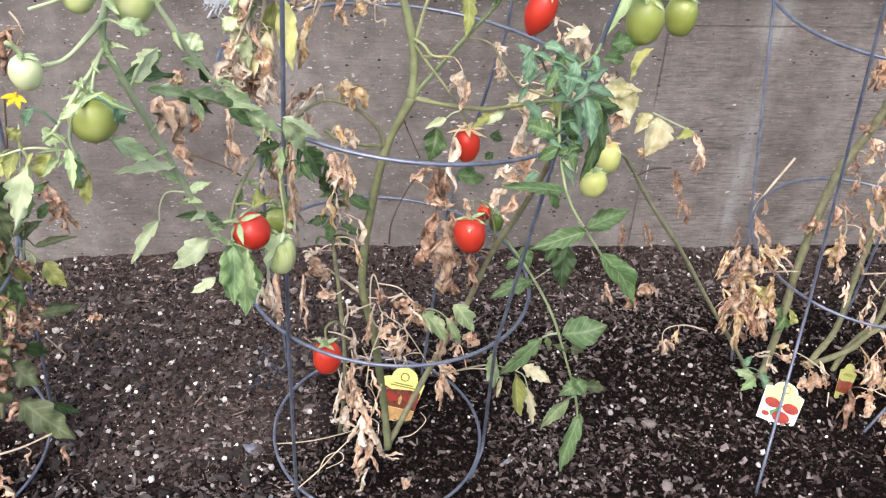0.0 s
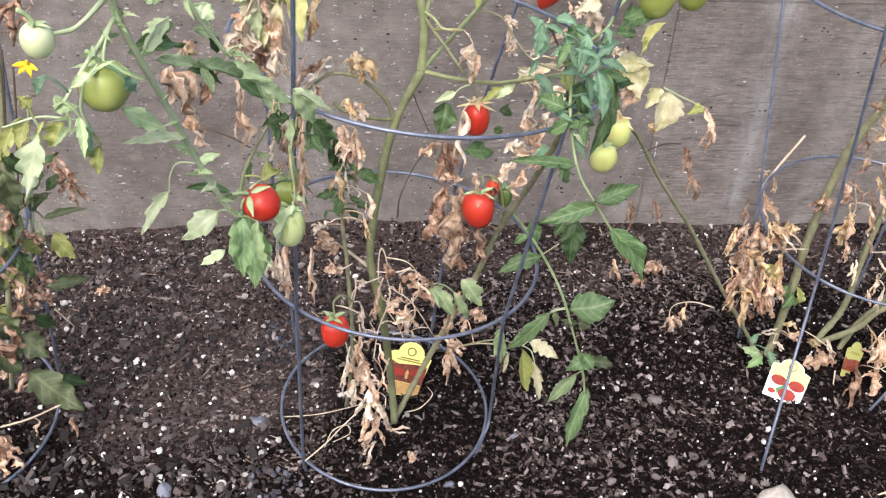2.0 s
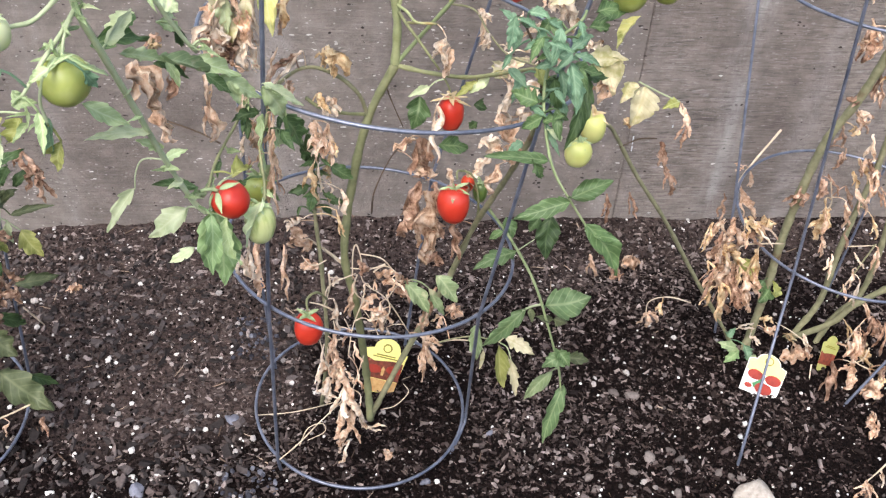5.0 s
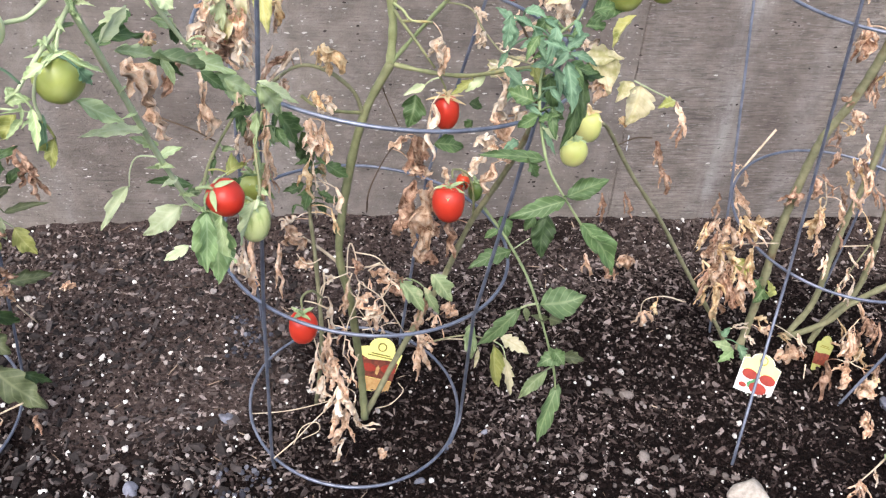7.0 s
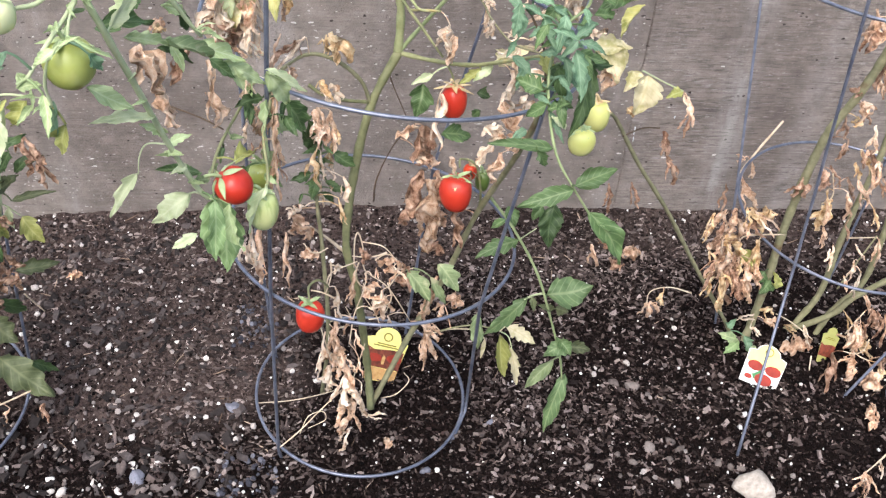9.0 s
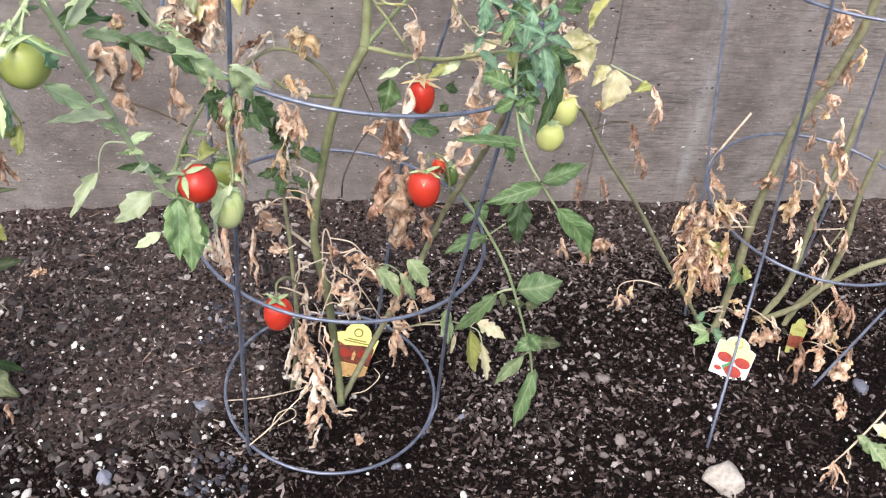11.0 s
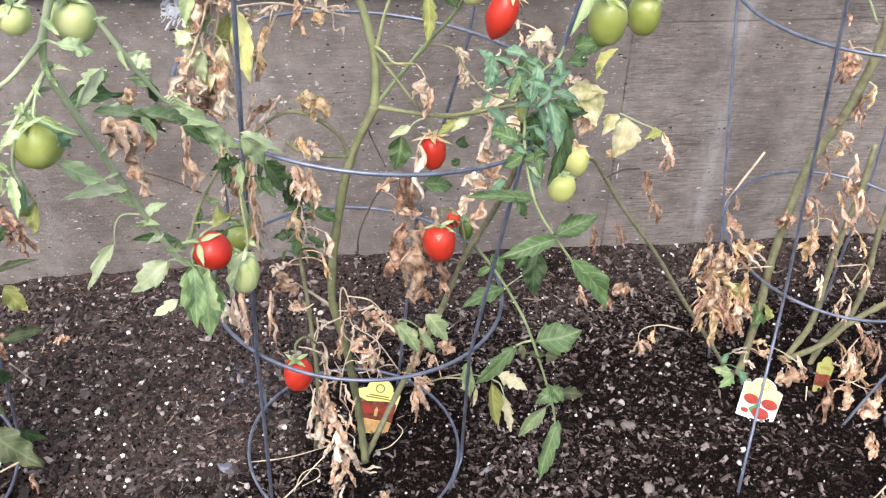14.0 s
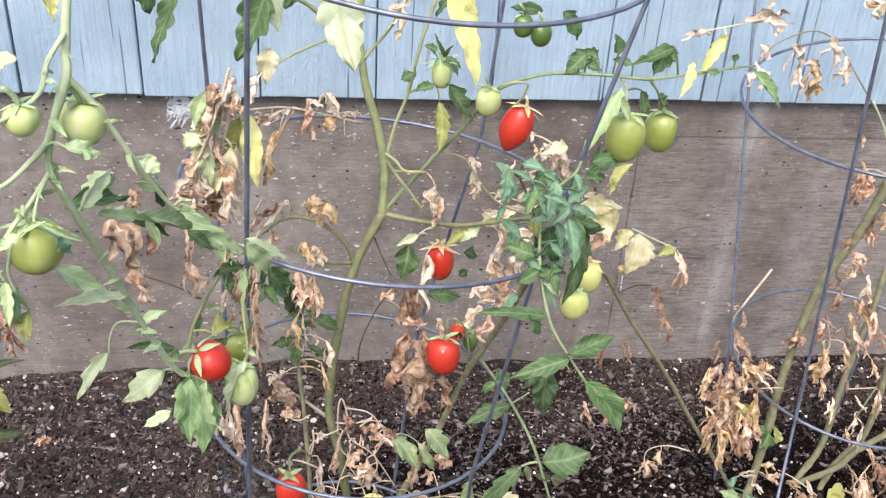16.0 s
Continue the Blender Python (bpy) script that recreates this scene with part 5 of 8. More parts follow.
husk(plant, (-0.128, -0.140, 0.911), (-0.114, -0.120, 0.861), 0.016, "blond")
husk(plant, (-0.138, -0.130, 0.894), (-0.162, -0.130, 0.838), 0.019, "tan")
husk(plant, (-0.136, -0.120, 0.860), (-0.170, -0.130, 0.786), 0.025, "blond")
husk(plant, (-0.172, -0.120, 0.780), (-0.143, -0.120, 0.744), 0.037, "blond", curl=2.2)
husk(plant, (-0.176, -0.120, 0.802), (-0.178, -0.120, 0.744), 0.022, "blond")
husk(plant, (-0.147, -0.110, 0.790), (-0.163, -0.110, 0.744), 0.031, "tan", curl=2)
husk(plant, (-0.124, -0.100, 0.824), (-0.118, -0.100, 0.755), 0.018, "blond")
husk(plant, (-0.135, -0.100, 0.806), (-0.133, -0.100, 0.725), 0.021, "blond")
husk(plant, (-0.140, -0.110, 0.746), (-0.116, -0.100, 0.723), 0.016, "blond")
husk(plant, (-0.100, -0.080, 0.894), (-0.112, -0.080, 0.866), 0.020, "blond")
husk(plant, (-0.079, -0.060, 0.822), (-0.095, -0.070, 0.763), 0.020, "gold", curl=1.2)
husk(plant, (-0.073, -0.030, 0.713), (-0.115, -0.050, 0.672), 0.018, "blond")
husk(plant, (-0.103, -0.050, 0.728), (-0.121, -0.060, 0.678), 0.011, "tan")
husk(plant, (-0.087, -0.070, 0.846), (-0.110, -0.070, 0.835), 0.019, "blond")
husk(plant, (-0.047, -0.020, 0.846), (-0.042, -0.030, 0.796), 0.015, "tan")
husk(plant, (-0.030, -0.020, 0.852), (-0.010, -0.020, 0.825), 0.018, "blond")
husk(plant, (-0.010, -0.020, 0.829), (0.018, -0.020, 0.825), 0.012, "blond")
husk(plant, (-0.016, -0.020, 0.817), (-0.030, -0.020, 0.802), 0.018, "blond")
husk(plant, (-0.035, -0.010, 0.707), (-0.031, -0.030, 0.677), 0.030, "gold", curl=1.8)
husk(plant, (-0.045, -0.020, 0.708), (-0.049, -0.020, 0.688), 0.017, "gold")
husk(plant, (-0.003, -0.020, 0.803), (0.008, -0.020, 0.791), 0.011, "blond")
husk(plant, (-0.043, -0.020, 0.641), (-0.024, -0.040, 0.623), 0.022, "blond")
husk(plant, (-0.057, -0.020, 0.645), (-0.039, -0.040, 0.627), 0.019, "gold")
husk(plant, (-0.094, -0.060, 0.674), (-0.098, -0.060, 0.645), 0.020, "blond")
husk(plant, (-0.049, -0.050, 0.638), (-0.046, -0.050, 0.623), 0.012, "blond")
husk(plant, (0.061, -0.030, 0.966), (0.057, -0.050, 0.929), 0.022, "blond")
husk(plant, (0.070, -0.030, 0.972), (0.048, -0.030, 0.952), 0.015, "blond")
husk(plant, (0.475, -0.020, 0.952), (0.533, -0.010, 0.961), 0.027, "blond", curl=1.2)
husk(plant, (0.427, -0.040, 0.948), (0.384, -0.060, 0.942), 0.020, "blond")
husk(plant, (0.513, -0.020, 0.939), (0.525, -0.020, 0.950), 0.014, "blond")
husk(plant, (0.252, -0.060, 0.813), (0.267, -0.080, 0.773), 0.023, "blond")
husk(plant, (0.238, -0.050, 0.804), (0.255, -0.060, 0.790), 0.015, "blond")
husk(plant, (0.171, -0.020, 0.717), (0.156, -0.020, 0.729), 0.020, "blond")
husk(plant, (0.157, -0.020, 0.766), (0.169, -0.020, 0.754), 0.014, "blond")
husk(plant, (0.199, -0.060, 0.751), (0.234, -0.080, 0.785), 0.012, "blond")
husk(plant, (0.212, -0.060, 0.731), (0.226, -0.070, 0.752), 0.013, "blond")
husk(plant, (0.282, -0.120, 0.775), (0.270, -0.120, 0.768), 0.019, "blond")
husk(plant, (-0.185, -0.340, 0.880), (-0.193, -0.350, 0.877), 0.018, "gold")
husk(plant, (-0.137, -0.200, 0.754), (-0.127, -0.200, 0.713), 0.018, "blond")
husk(plant, (-0.129, -0.180, 0.700), (-0.122, -0.180, 0.660), 0.018, "tan")
husk(plant, (-0.103, -0.200, 0.732), (-0.104, -0.220, 0.670), 0.010, "gold", twist=2.5)
husk(plant, (-0.103, -0.220, 0.678), (-0.108, -0.240, 0.618), 0.010, "tan", twist=2.5)
husk(plant, (-0.060, -0.050, 0.620), (-0.045, -0.060, 0.564), 0.029, "tan")
husk(plant, (-0.042, -0.050, 0.616), (-0.038, -0.060, 0.558), 0.020, "tan")
husk(plant, (-0.063, -0.060, 0.558), (-0.064, -0.070, 0.504), 0.022, "gold")
husk(plant, (-0.057, -0.060, 0.553), (-0.055, -0.060, 0.512), 0.014, "blond")
husk(plant, (0.112, -0.030, 0.734), (0.109, -0.050, 0.686), 0.024, "blond")
husk(plant, (0.118, -0.030, 0.721), (0.117, -0.040, 0.685), 0.017, "tan")
husk(plant, (0.199, -0.060, 0.717), (0.180, -0.070, 0.706), 0.025, "blond")
husk(plant, (0.163, -0.020, 0.765), (0.157, -0.030, 0.730), 0.016, "blond")
husk(plant, (0.161, 0.010, 0.479), (0.155, 0.000, 0.465), 0.015, "brown")
husk(plant, (0.310, -0.100, 0.719), (0.297, -0.120, 0.693), 0.023, "tan")
husk(plant, (0.433, -0.060, 0.658), (0.447, -0.080, 0.616), 0.019, "tan", curl=2)
husk(plant, (0.440, -0.070, 0.633), (0.436, -0.080, 0.598), 0.016, "brown")
husk(plant, (0.429, -0.020, 0.571), (0.439, -0.030, 0.536), 0.025, "brown")
husk(plant, (0.440, -0.020, 0.534), (0.462, -0.030, 0.485), 0.023, "brown")
husk(plant, (0.403, 0.100, 0.392), (0.410, 0.100, 0.333), 0.017, "brown")
husk(plant, (0.440, 0.100, 0.395), (0.459, 0.100, 0.341), 0.021, "brown")
husk(plant, (0.397, 0.100, 0.265), (0.408, 0.100, 0.213), 0.020, "tan")
husk(plant, (-0.098, -0.060, 0.454), (-0.080, -0.060, 0.401), 0.037, "tan")
husk(plant, (-0.107, -0.080, 0.433), (-0.108, -0.100, 0.347), 0.017, "tan")
husk(plant, (-0.082, -0.060, 0.464), (-0.102, -0.070, 0.451), 0.025, "blond")
husk(plant, (-0.154, -0.200, 0.525), (-0.143, -0.200, 0.472), 0.025, "blond")
husk(plant, (-0.128, -0.200, 0.539), (-0.138, -0.200, 0.437), 0.022, "tan")
husk(plant, (-0.118, -0.200, 0.589), (-0.134, -0.200, 0.553), 0.021, "tan")
husk(plant, (-0.041, -0.100, 0.347), (-0.033, -0.110, 0.287), 0.018, "blond")
husk(plant, (-0.035, -0.110, 0.299), (-0.042, -0.120, 0.225), 0.022, "tan")
husk(plant, (-0.054, -0.120, 0.274), (-0.067, -0.120, 0.175), 0.017, "blond")
husk(plant, (-0.040, -0.100, 0.254), (-0.048, -0.110, 0.177), 0.030, "tan")
husk(plant, (-0.030, -0.110, 0.227), (-0.013, -0.120, 0.148), 0.032, "tan")
husk(plant, (-0.048, -0.110, 0.190), (-0.056, -0.120, 0.142), 0.030, "blond")
husk(plant, (-0.026, -0.110, 0.176), (-0.024, -0.120, 0.094), 0.040, "blond")
husk(plant, (-0.018, -0.110, 0.110), (-0.027, -0.120, 0.038), 0.037, "tan")
husk(plant, (-0.018, -0.110, 0.040), (-0.037, -0.120, -0.013), 0.021, "blond")
husk(plant, (-0.013, -0.100, 0.126), (0.010, -0.100, 0.063), 0.020, "blond")
husk(plant, (0.001, -0.090, 0.320), (0.031, -0.080, 0.322), 0.031, "tan")
husk(plant, (0.009, -0.090, 0.297), (0.039, -0.080, 0.304), 0.029, "blond")
husk(plant, (0.031, -0.080, 0.322), (0.031, -0.080, 0.257), 0.029, "tan")
husk(plant, (0.049, -0.070, 0.375), (0.039, -0.070, 0.347), 0.030, "tan")
husk(plant, (0.060, -0.060, 0.360), (0.074, -0.060, 0.338), 0.017, "brown")
husk(plant, (-0.007, -0.090, 0.371), (-0.019, -0.100, 0.312), 0.017, "tan")
husk(plant, (-0.028, -0.090, 0.376), (-0.040, -0.100, 0.374), 0.020, "blond")
husk(plant, (-0.003, -0.080, 0.405), (0.012, -0.080, 0.378), 0.021, "brown")
husk(plant, (0.102, -0.060, 0.285), (0.097, -0.060, 0.236), 0.023, "tan")
husk(plant, (0.118, -0.050, 0.322), (0.107, -0.060, 0.273), 0.023, "brown")
husk(plant, (0.129, -0.060, 0.272), (0.121, -0.060, 0.248), 0.020, "tan")
husk(plant, (0.104, -0.070, 0.246), (0.104, -0.100, 0.162), 0.032, "tan", curl=0.9)
husk(plant, (0.094, -0.070, 0.242), (0.116, -0.090, 0.216), 0.027, "tan")
husk(plant, (0.041, -0.060, 0.250), (0.048, -0.060, 0.225), 0.012, "blond")
husk(plant, (0.001, -0.080, 0.040), (0.044, -0.080, 0.038), 0.013, "blond")
husk(plant, (-0.100, -0.220, 0.736), (-0.101, -0.230, 0.675), 0.009, "tan")
husk(plant, (-0.100, -0.230, 0.682), (-0.100, -0.240, 0.607), 0.009, "tan")
husk(plant, (-0.133, -0.260, 0.587), (-0.129, -0.250, 0.516), 0.018, "blond")
husk(plant, (-0.139, -0.150, 0.630), (-0.139, -0.160, 0.607), 0.009, "brown")
husk(plant, (-0.123, -0.170, 0.703), (-0.127, -0.180, 0.663), 0.016, "blond")
husk(plant, (-0.113, -0.150, 0.685), (-0.124, -0.160, 0.653), 0.011, "blond")
husk(plant, (-0.142, -0.140, 0.653), (-0.148, -0.150, 0.627), 0.011, "blond")
husk(plant, (-0.124, -0.140, 0.631), (-0.129, -0.150, 0.599), 0.014, "tan")
husk(plant, (-0.104, -0.180, 0.642), (-0.094, -0.190, 0.600), 0.012, "brown")
husk(plant, (-0.101, -0.190, 0.655), (-0.098, -0.200, 0.631), 0.011, "tan")
husk(plant, (-0.031, -0.070, 0.471), (-0.026, -0.080, 0.454), 0.009, "gold")
husk(plant, (-0.034, -0.060, 0.592), (-0.032, -0.070, 0.577), 0.009, "gold")
husk(plant, (-0.058, -0.030, 0.486), (-0.058, -0.040, 0.445), 0.015, "blond")
husk(plant, (-0.033, -0.060, 0.479), (-0.023, -0.070, 0.438), 0.014, "gold")
husk(plant, (-0.065, -0.060, 0.605), (-0.070, -0.070, 0.588), 0.008, "blond")
husk(plant, (-0.028, -0.060, 0.516), (-0.021, -0.070, 0.478), 0.016, "blond")
husk(plant, (-0.038, -0.030, 0.555), (-0.048, -0.040, 0.516), 0.017, "gold")
husk(plant, (-0.041, -0.060, 0.520), (-0.041, -0.070, 0.498), 0.010, "blond")
husk(plant, (-0.044, -0.030, 0.536), (-0.040, -0.040, 0.512), 0.011, "blond")
husk(plant, (-0.051, -0.060, 0.598), (-0.058, -0.070, 0.567), 0.015, "blond")
husk(plant, (0.196, -0.080, 0.731), (0.194, -0.090, 0.695), 0.016, "blond")
husk(plant, (-0.144, -0.090, 0.785), (-0.139, -0.100, 0.747), 0.018, "blond")
husk(plant, (-0.126, -0.130, 0.799), (-0.130, -0.140, 0.785), 0.006, "blond")
husk(plant, (-0.146, -0.130, 0.899), (-0.149, -0.140, 0.870), 0.010, "tan")
husk(plant, (-0.166, -0.130, 0.796), (-0.175, -0.140, 0.768), 0.008, "blond")
husk(plant, (-0.164, -0.080, 0.861), (-0.171, -0.090, 0.827), 0.017, "blond")
husk(plant, (-0.123, -0.130, 0.822), (-0.131, -0.140, 0.786), 0.018, "tan")
husk(plant, (-0.154, -0.130, 0.862), (-0.159, -0.140, 0.846), 0.007, "blond")
husk(plant, (-0.143, -0.100, 0.812), (-0.145, -0.110, 0.798), 0.006, "blond")
husk(plant, (-0.158, -0.100, 0.830), (-0.152, -0.110, 0.815), 0.005, "blond")
husk(plant, (-0.153, -0.110, 0.846), (-0.156, -0.120, 0.823), 0.012, "tan")
husk(plant, (-0.174, -0.080, 0.866), (-0.170, -0.090, 0.849), 0.010, "tan")
husk(plant, (-0.153, -0.110, 0.854), (-0.164, -0.120, 0.823), 0.014, "tan")
husk(plant, (-0.011, -0.100, 0.113), (-0.021, -0.110, 0.088), 0.010, "blond")
husk(plant, (-0.001, -0.110, 0.151), (-0.001, -0.120, 0.134), 0.006, "blond")
husk(plant, (-0.005, -0.120, 0.219), (-0.000, -0.130, 0.186), 0.013, "tan")
husk(plant, (-0.008, -0.120, 0.276), (-0.000, -0.130, 0.237), 0.013, "tan")
husk(plant, (-0.014, -0.090, 0.140), (-0.020, -0.100, 0.120), 0.010, "tan")
husk(plant, (-0.029, -0.110, 0.121), (-0.020, -0.120, 0.086), 0.015, "tan")
husk(plant, (-0.020, -0.100, 0.282), (-0.027, -0.110, 0.256), 0.009, "brown")
husk(plant, (-0.050, -0.110, 0.174), (-0.051, -0.120, 0.152), 0.007, "brown")
husk(plant, (-0.009, -0.100, 0.097), (-0.015, -0.110, 0.074), 0.010, "tan")
husk(plant, (-0.035, -0.110, 0.213), (-0.036, -0.120, 0.176), 0.011, "blond")
husk(plant, (-0.051, -0.090, 0.218), (-0.049, -0.100, 0.200), 0.010, "blond")
husk(plant, (-0.032, -0.090, 0.100), (-0.034, -0.100, 0.064), 0.014, "blond")
husk(plant, (0.022, -0.060, 0.350), (0.023, -0.070, 0.337), 0.006, "tan")
husk(plant, (0.051, -0.080, 0.360), (0.041, -0.090, 0.341), 0.008, "tan")
husk(plant, (0.047, -0.070, 0.361), (0.066, -0.080, 0.338), 0.009, "blond")
husk(plant, (0.008, -0.060, 0.342), (0.005, -0.070, 0.328), 0.007, "blond")
husk(plant, (0.034, -0.080, 0.307), (0.021, -0.090, 0.285), 0.007, "tan")
husk(plant, (0.218, -0.090, 0.823), (0.220, -0.100, 0.806), 0.009, "tan")
husk(plant, (0.191, -0.120, 0.815), (0.187, -0.130, 0.801), 0.008, "tan")
husk(plant, (0.245, -0.110, 0.763), (0.240, -0.120, 0.740), 0.011, "blond")
husk(plant, (0.244, -0.080, 0.784), (0.249, -0.090, 0.765), 0.010, "blond")
blade(plant, (0.187, -0.270, 0.857), (0.173, -0.290, 0.839), 0.013, "mid")
blade(plant, (0.162, -0.230, 0.816), (0.151, -0.250, 0.808), 0.009, "blue")
blade(plant, (0.232, -0.270, 0.852), (0.214, -0.290, 0.852), 0.009, "mid")
blade(plant, (0.163, -0.220, 0.794), (0.183, -0.240, 0.781), 0.012, "blue")
blade(plant, (0.211, -0.270, 0.852), (0.190, -0.290, 0.855), 0.009, "blue")
blade(plant, (0.181, -0.210, 0.764), (0.169, -0.230, 0.756), 0.009, "blue")
blade(plant, (0.183, -0.210, 0.783), (0.168, -0.230, 0.761), 0.016, "blue")
blade(plant, (0.220, -0.280, 0.881), (0.222, -0.300, 0.871), 0.007, "blue")
blade(plant, (0.201, -0.260, 0.834), (0.182, -0.280, 0.838), 0.010, "mid")
blade(plant, (0.204, -0.230, 0.860), (0.184, -0.250, 0.844), 0.014, "mid")
blade(plant, (0.241, -0.220, 0.787), (0.224, -0.240, 0.774), 0.014, "blue")
blade(plant, (0.239, -0.230, 0.853), (0.227, -0.250, 0.846), 0.009, "mid")
blade(plant, (0.214, -0.210, 0.789), (0.227, -0.230, 0.787), 0.009, "blue")
blade(plant, (0.198, -0.230, 0.763), (0.210, -0.250, 0.769), 0.008, "blue")
blade(plant, (0.208, -0.270, 0.765), (0.222, -0.290, 0.770), 0.011, "dark")
blade(plant, (0.220, -0.270, 0.796), (0.228, -0.290, 0.791), 0.010, "blue")
blade(plant, (0.181, -0.260, 0.723), (0.161, -0.280, 0.720), 0.012, "blue")
blade(plant, (0.180, -0.280, 0.781), (0.196, -0.300, 0.780), 0.010, "blue")
blade(plant, (0.200, -0.300, 0.813), (0.209, -0.320, 0.808), 0.008, "blue")
blade(plant, (0.222, -0.260, 0.775), (0.217, -0.280, 0.758), 0.012, "blue")
blade(plant, (-0.113, -0.170, 0.692), (-0.112, -0.190, 0.677), 0.011, "sage")
blade(plant, (-0.092, -0.190, 0.713), (-0.095, -0.210, 0.702), 0.008, "dark")
blade(plant, (-0.088, -0.240, 0.725), (-0.073, -0.260, 0.711), 0.013, "dark")
blade(plant, (-0.103, -0.170, 0.687), (-0.112, -0.190, 0.681), 0.010, "dark")
blade(plant, (-0.132, -0.200, 0.719), (-0.129, -0.220, 0.700), 0.013, "mid")
blade(plant, (-0.132, -0.190, 0.745), (-0.126, -0.210, 0.732), 0.012, "sage")
blade(plant, (-0.062, -0.040, 0.511), (-0.069, -0.060, 0.508), 0.007, "mid")
blade(plant, (-0.052, -0.040, 0.534), (-0.059, -0.060, 0.530), 0.008, "mid")
blade(plant, (-0.066, -0.060, 0.561), (-0.080, -0.080, 0.569), 0.009, "mid")
blade(plant, (-0.049, -0.070, 0.515), (-0.031, -0.090, 0.521), 0.011, "dark")
blade(plant, (-0.086, -0.030, 0.464), (-0.090, -0.050, 0.460), 0.006, "mid")
blade(plant, (-0.148, -0.240, 0.639), (-0.168, -0.260, 0.644), 0.011, "sage")
blade(plant, (-0.112, -0.270, 0.664), (-0.097, -0.290, 0.669), 0.009, "sage")
blade(plant, (-0.140, -0.240, 0.629), (-0.152, -0.260, 0.632), 0.007, "lime")
blade(plant, (-0.121, -0.220, 0.621), (-0.140, -0.240, 0.619), 0.014, "lime")
blade(plant, (-0.116, -0.220, 0.634), (-0.096, -0.240, 0.630), 0.012, "mid")
blade(plant, (-0.140, -0.410, 0.911), (-0.124, -0.430, 0.921), 0.005, "vary")
blade(plant, (-0.139, -0.400, 0.915), (-0.127, -0.420, 0.927), 0.003, "pale")
blade(plant, (-0.170, -0.430, 0.973), (-0.161, -0.450, 0.965), 0.005, "sage")
blade(plant, (-0.138, -0.400, 0.912), (-0.120, -0.420, 0.911), 0.005, "sage")
blade(plant, (-0.205, -0.450, 1.032), (-0.209, -0.470, 1.035), 0.003, "sage")
blade(plant, (-0.172, -0.440, 1.003), (-0.179, -0.460, 1.011), 0.003, "sage")
blade(plant, (-0.214, -0.460, 1.012), (-0.199, -0.480, 1.009), 0.007, "sage")
blade(plant, (-0.190, -0.370, 0.760), (-0.198, -0.390, 0.775), 0.005, "sage")
blade(plant, (-0.219, -0.460, 0.955), (-0.229, -0.480, 0.962), 0.006, "vary")
blade(plant, (-0.213, -0.460, 0.976), (-0.216, -0.480, 0.974), 0.004, "vary")
blade(plant, (-0.219, -0.460, 0.978), (-0.211, -0.480, 0.975), 0.006, "vary")
blade(plant, (-0.195, -0.370, 0.760), (-0.175, -0.390, 0.775), 0.009, "sage")
blade(plant, (-0.194, -0.410, 0.846), (-0.203, -0.430, 0.853), 0.004, "sage")
blade(plant, (-0.178, -0.360, 0.742), (-0.190, -0.380, 0.745), 0.008, "pale")
blade(plant, (-0.198, -0.420, 0.878), (-0.201, -0.440, 0.882), 0.003, "pale")
blade(plant, (-0.180, -0.350, 0.713), (-0.161, -0.370, 0.727), 0.006, "vary")
blade(plant, (-0.216, -0.460, 0.972), (-0.197, -0.480, 0.981), 0.005, "pale")
blade(plant, (-0.200, -0.450, 1.061), (-0.188, -0.470, 1.062), 0.002, "vary")
blade(plant, (-0.212, -0.470, 1.044), (-0.197, -0.490, 1.052), 0.005, "sage")
blade(plant, (-0.207, -0.460, 1.047), (-0.210, -0.480, 1.054), 0.003, "sage")
blade(plant, (-0.205, -0.460, 1.059), (-0.206, -0.480, 1.058), 0.003, "pale")
blade(plant, (-0.231, -0.490, 0.958), (-0.233, -0.510, 0.962), 0.003, "sage")
blade(plant, (-0.219, -0.460, 0.965), (-0.208, -0.480, 0.967), 0.004, "sage")
blade(plant, (-0.233, -0.490, 0.960), (-0.227, -0.510, 0.962), 0.003, "sage")
blade(plant, (-0.229, -0.480, 0.951), (-0.227, -0.500, 0.955), 0.003, "pale")
blade(plant, (-0.220, -0.460, 0.964), (-0.208, -0.480, 0.974), 0.003, "sage")
blade(plant, (-0.226, -0.470, 0.955), (-0.229, -0.490, 0.953), 0.005, "sage")
blade(plant, (-0.225, -0.460, 0.961), (-0.228, -0.480, 0.961), 0.006, "sage")
blade(plant, (-0.228, -0.470, 0.964), (-0.218, -0.490, 0.964), 0.004, "sage")
blade(plant, (-0.236, -0.490, 0.953), (-0.237, -0.510, 0.962), 0.003, "sage")
blade(plant, (-0.259, -0.500, 0.903), (-0.255, -0.520, 0.903), 0.003, "sage")
blade(plant, (-0.250, -0.500, 0.894), (-0.255, -0.520, 0.899), 0.005, "sage")
blade(plant, (-0.259, -0.500, 0.902), (-0.268, -0.520, 0.911), 0.004, "sage")
blade(plant, (-0.280, -0.500, 0.898), (-0.281, -0.520, 0.896), 0.004, "lime")
blade(plant, (-0.251, -0.500, 0.893), (-0.245, -0.520, 0.888), 0.006, "pale")
blade(plant, (-0.261, -0.500, 0.894), (-0.269, -0.520, 0.889), 0.008, "sage")
blade(plant, (-0.163, -0.280, 0.680), (-0.160, -0.300, 0.676), 0.006, "sage")
blade(plant, (-0.167, -0.300, 0.682), (-0.184, -0.320, 0.693), 0.010, "vary")
blade(plant, (-0.132, -0.200, 0.721), (-0.134, -0.220, 0.706), 0.007, "mid")
blade(plant, (-0.160, -0.280, 0.688), (-0.170, -0.300, 0.686), 0.006, "vary")
blade(plant, (-0.157, -0.250, 0.690), (-0.159, -0.270, 0.682), 0.007, "mid")
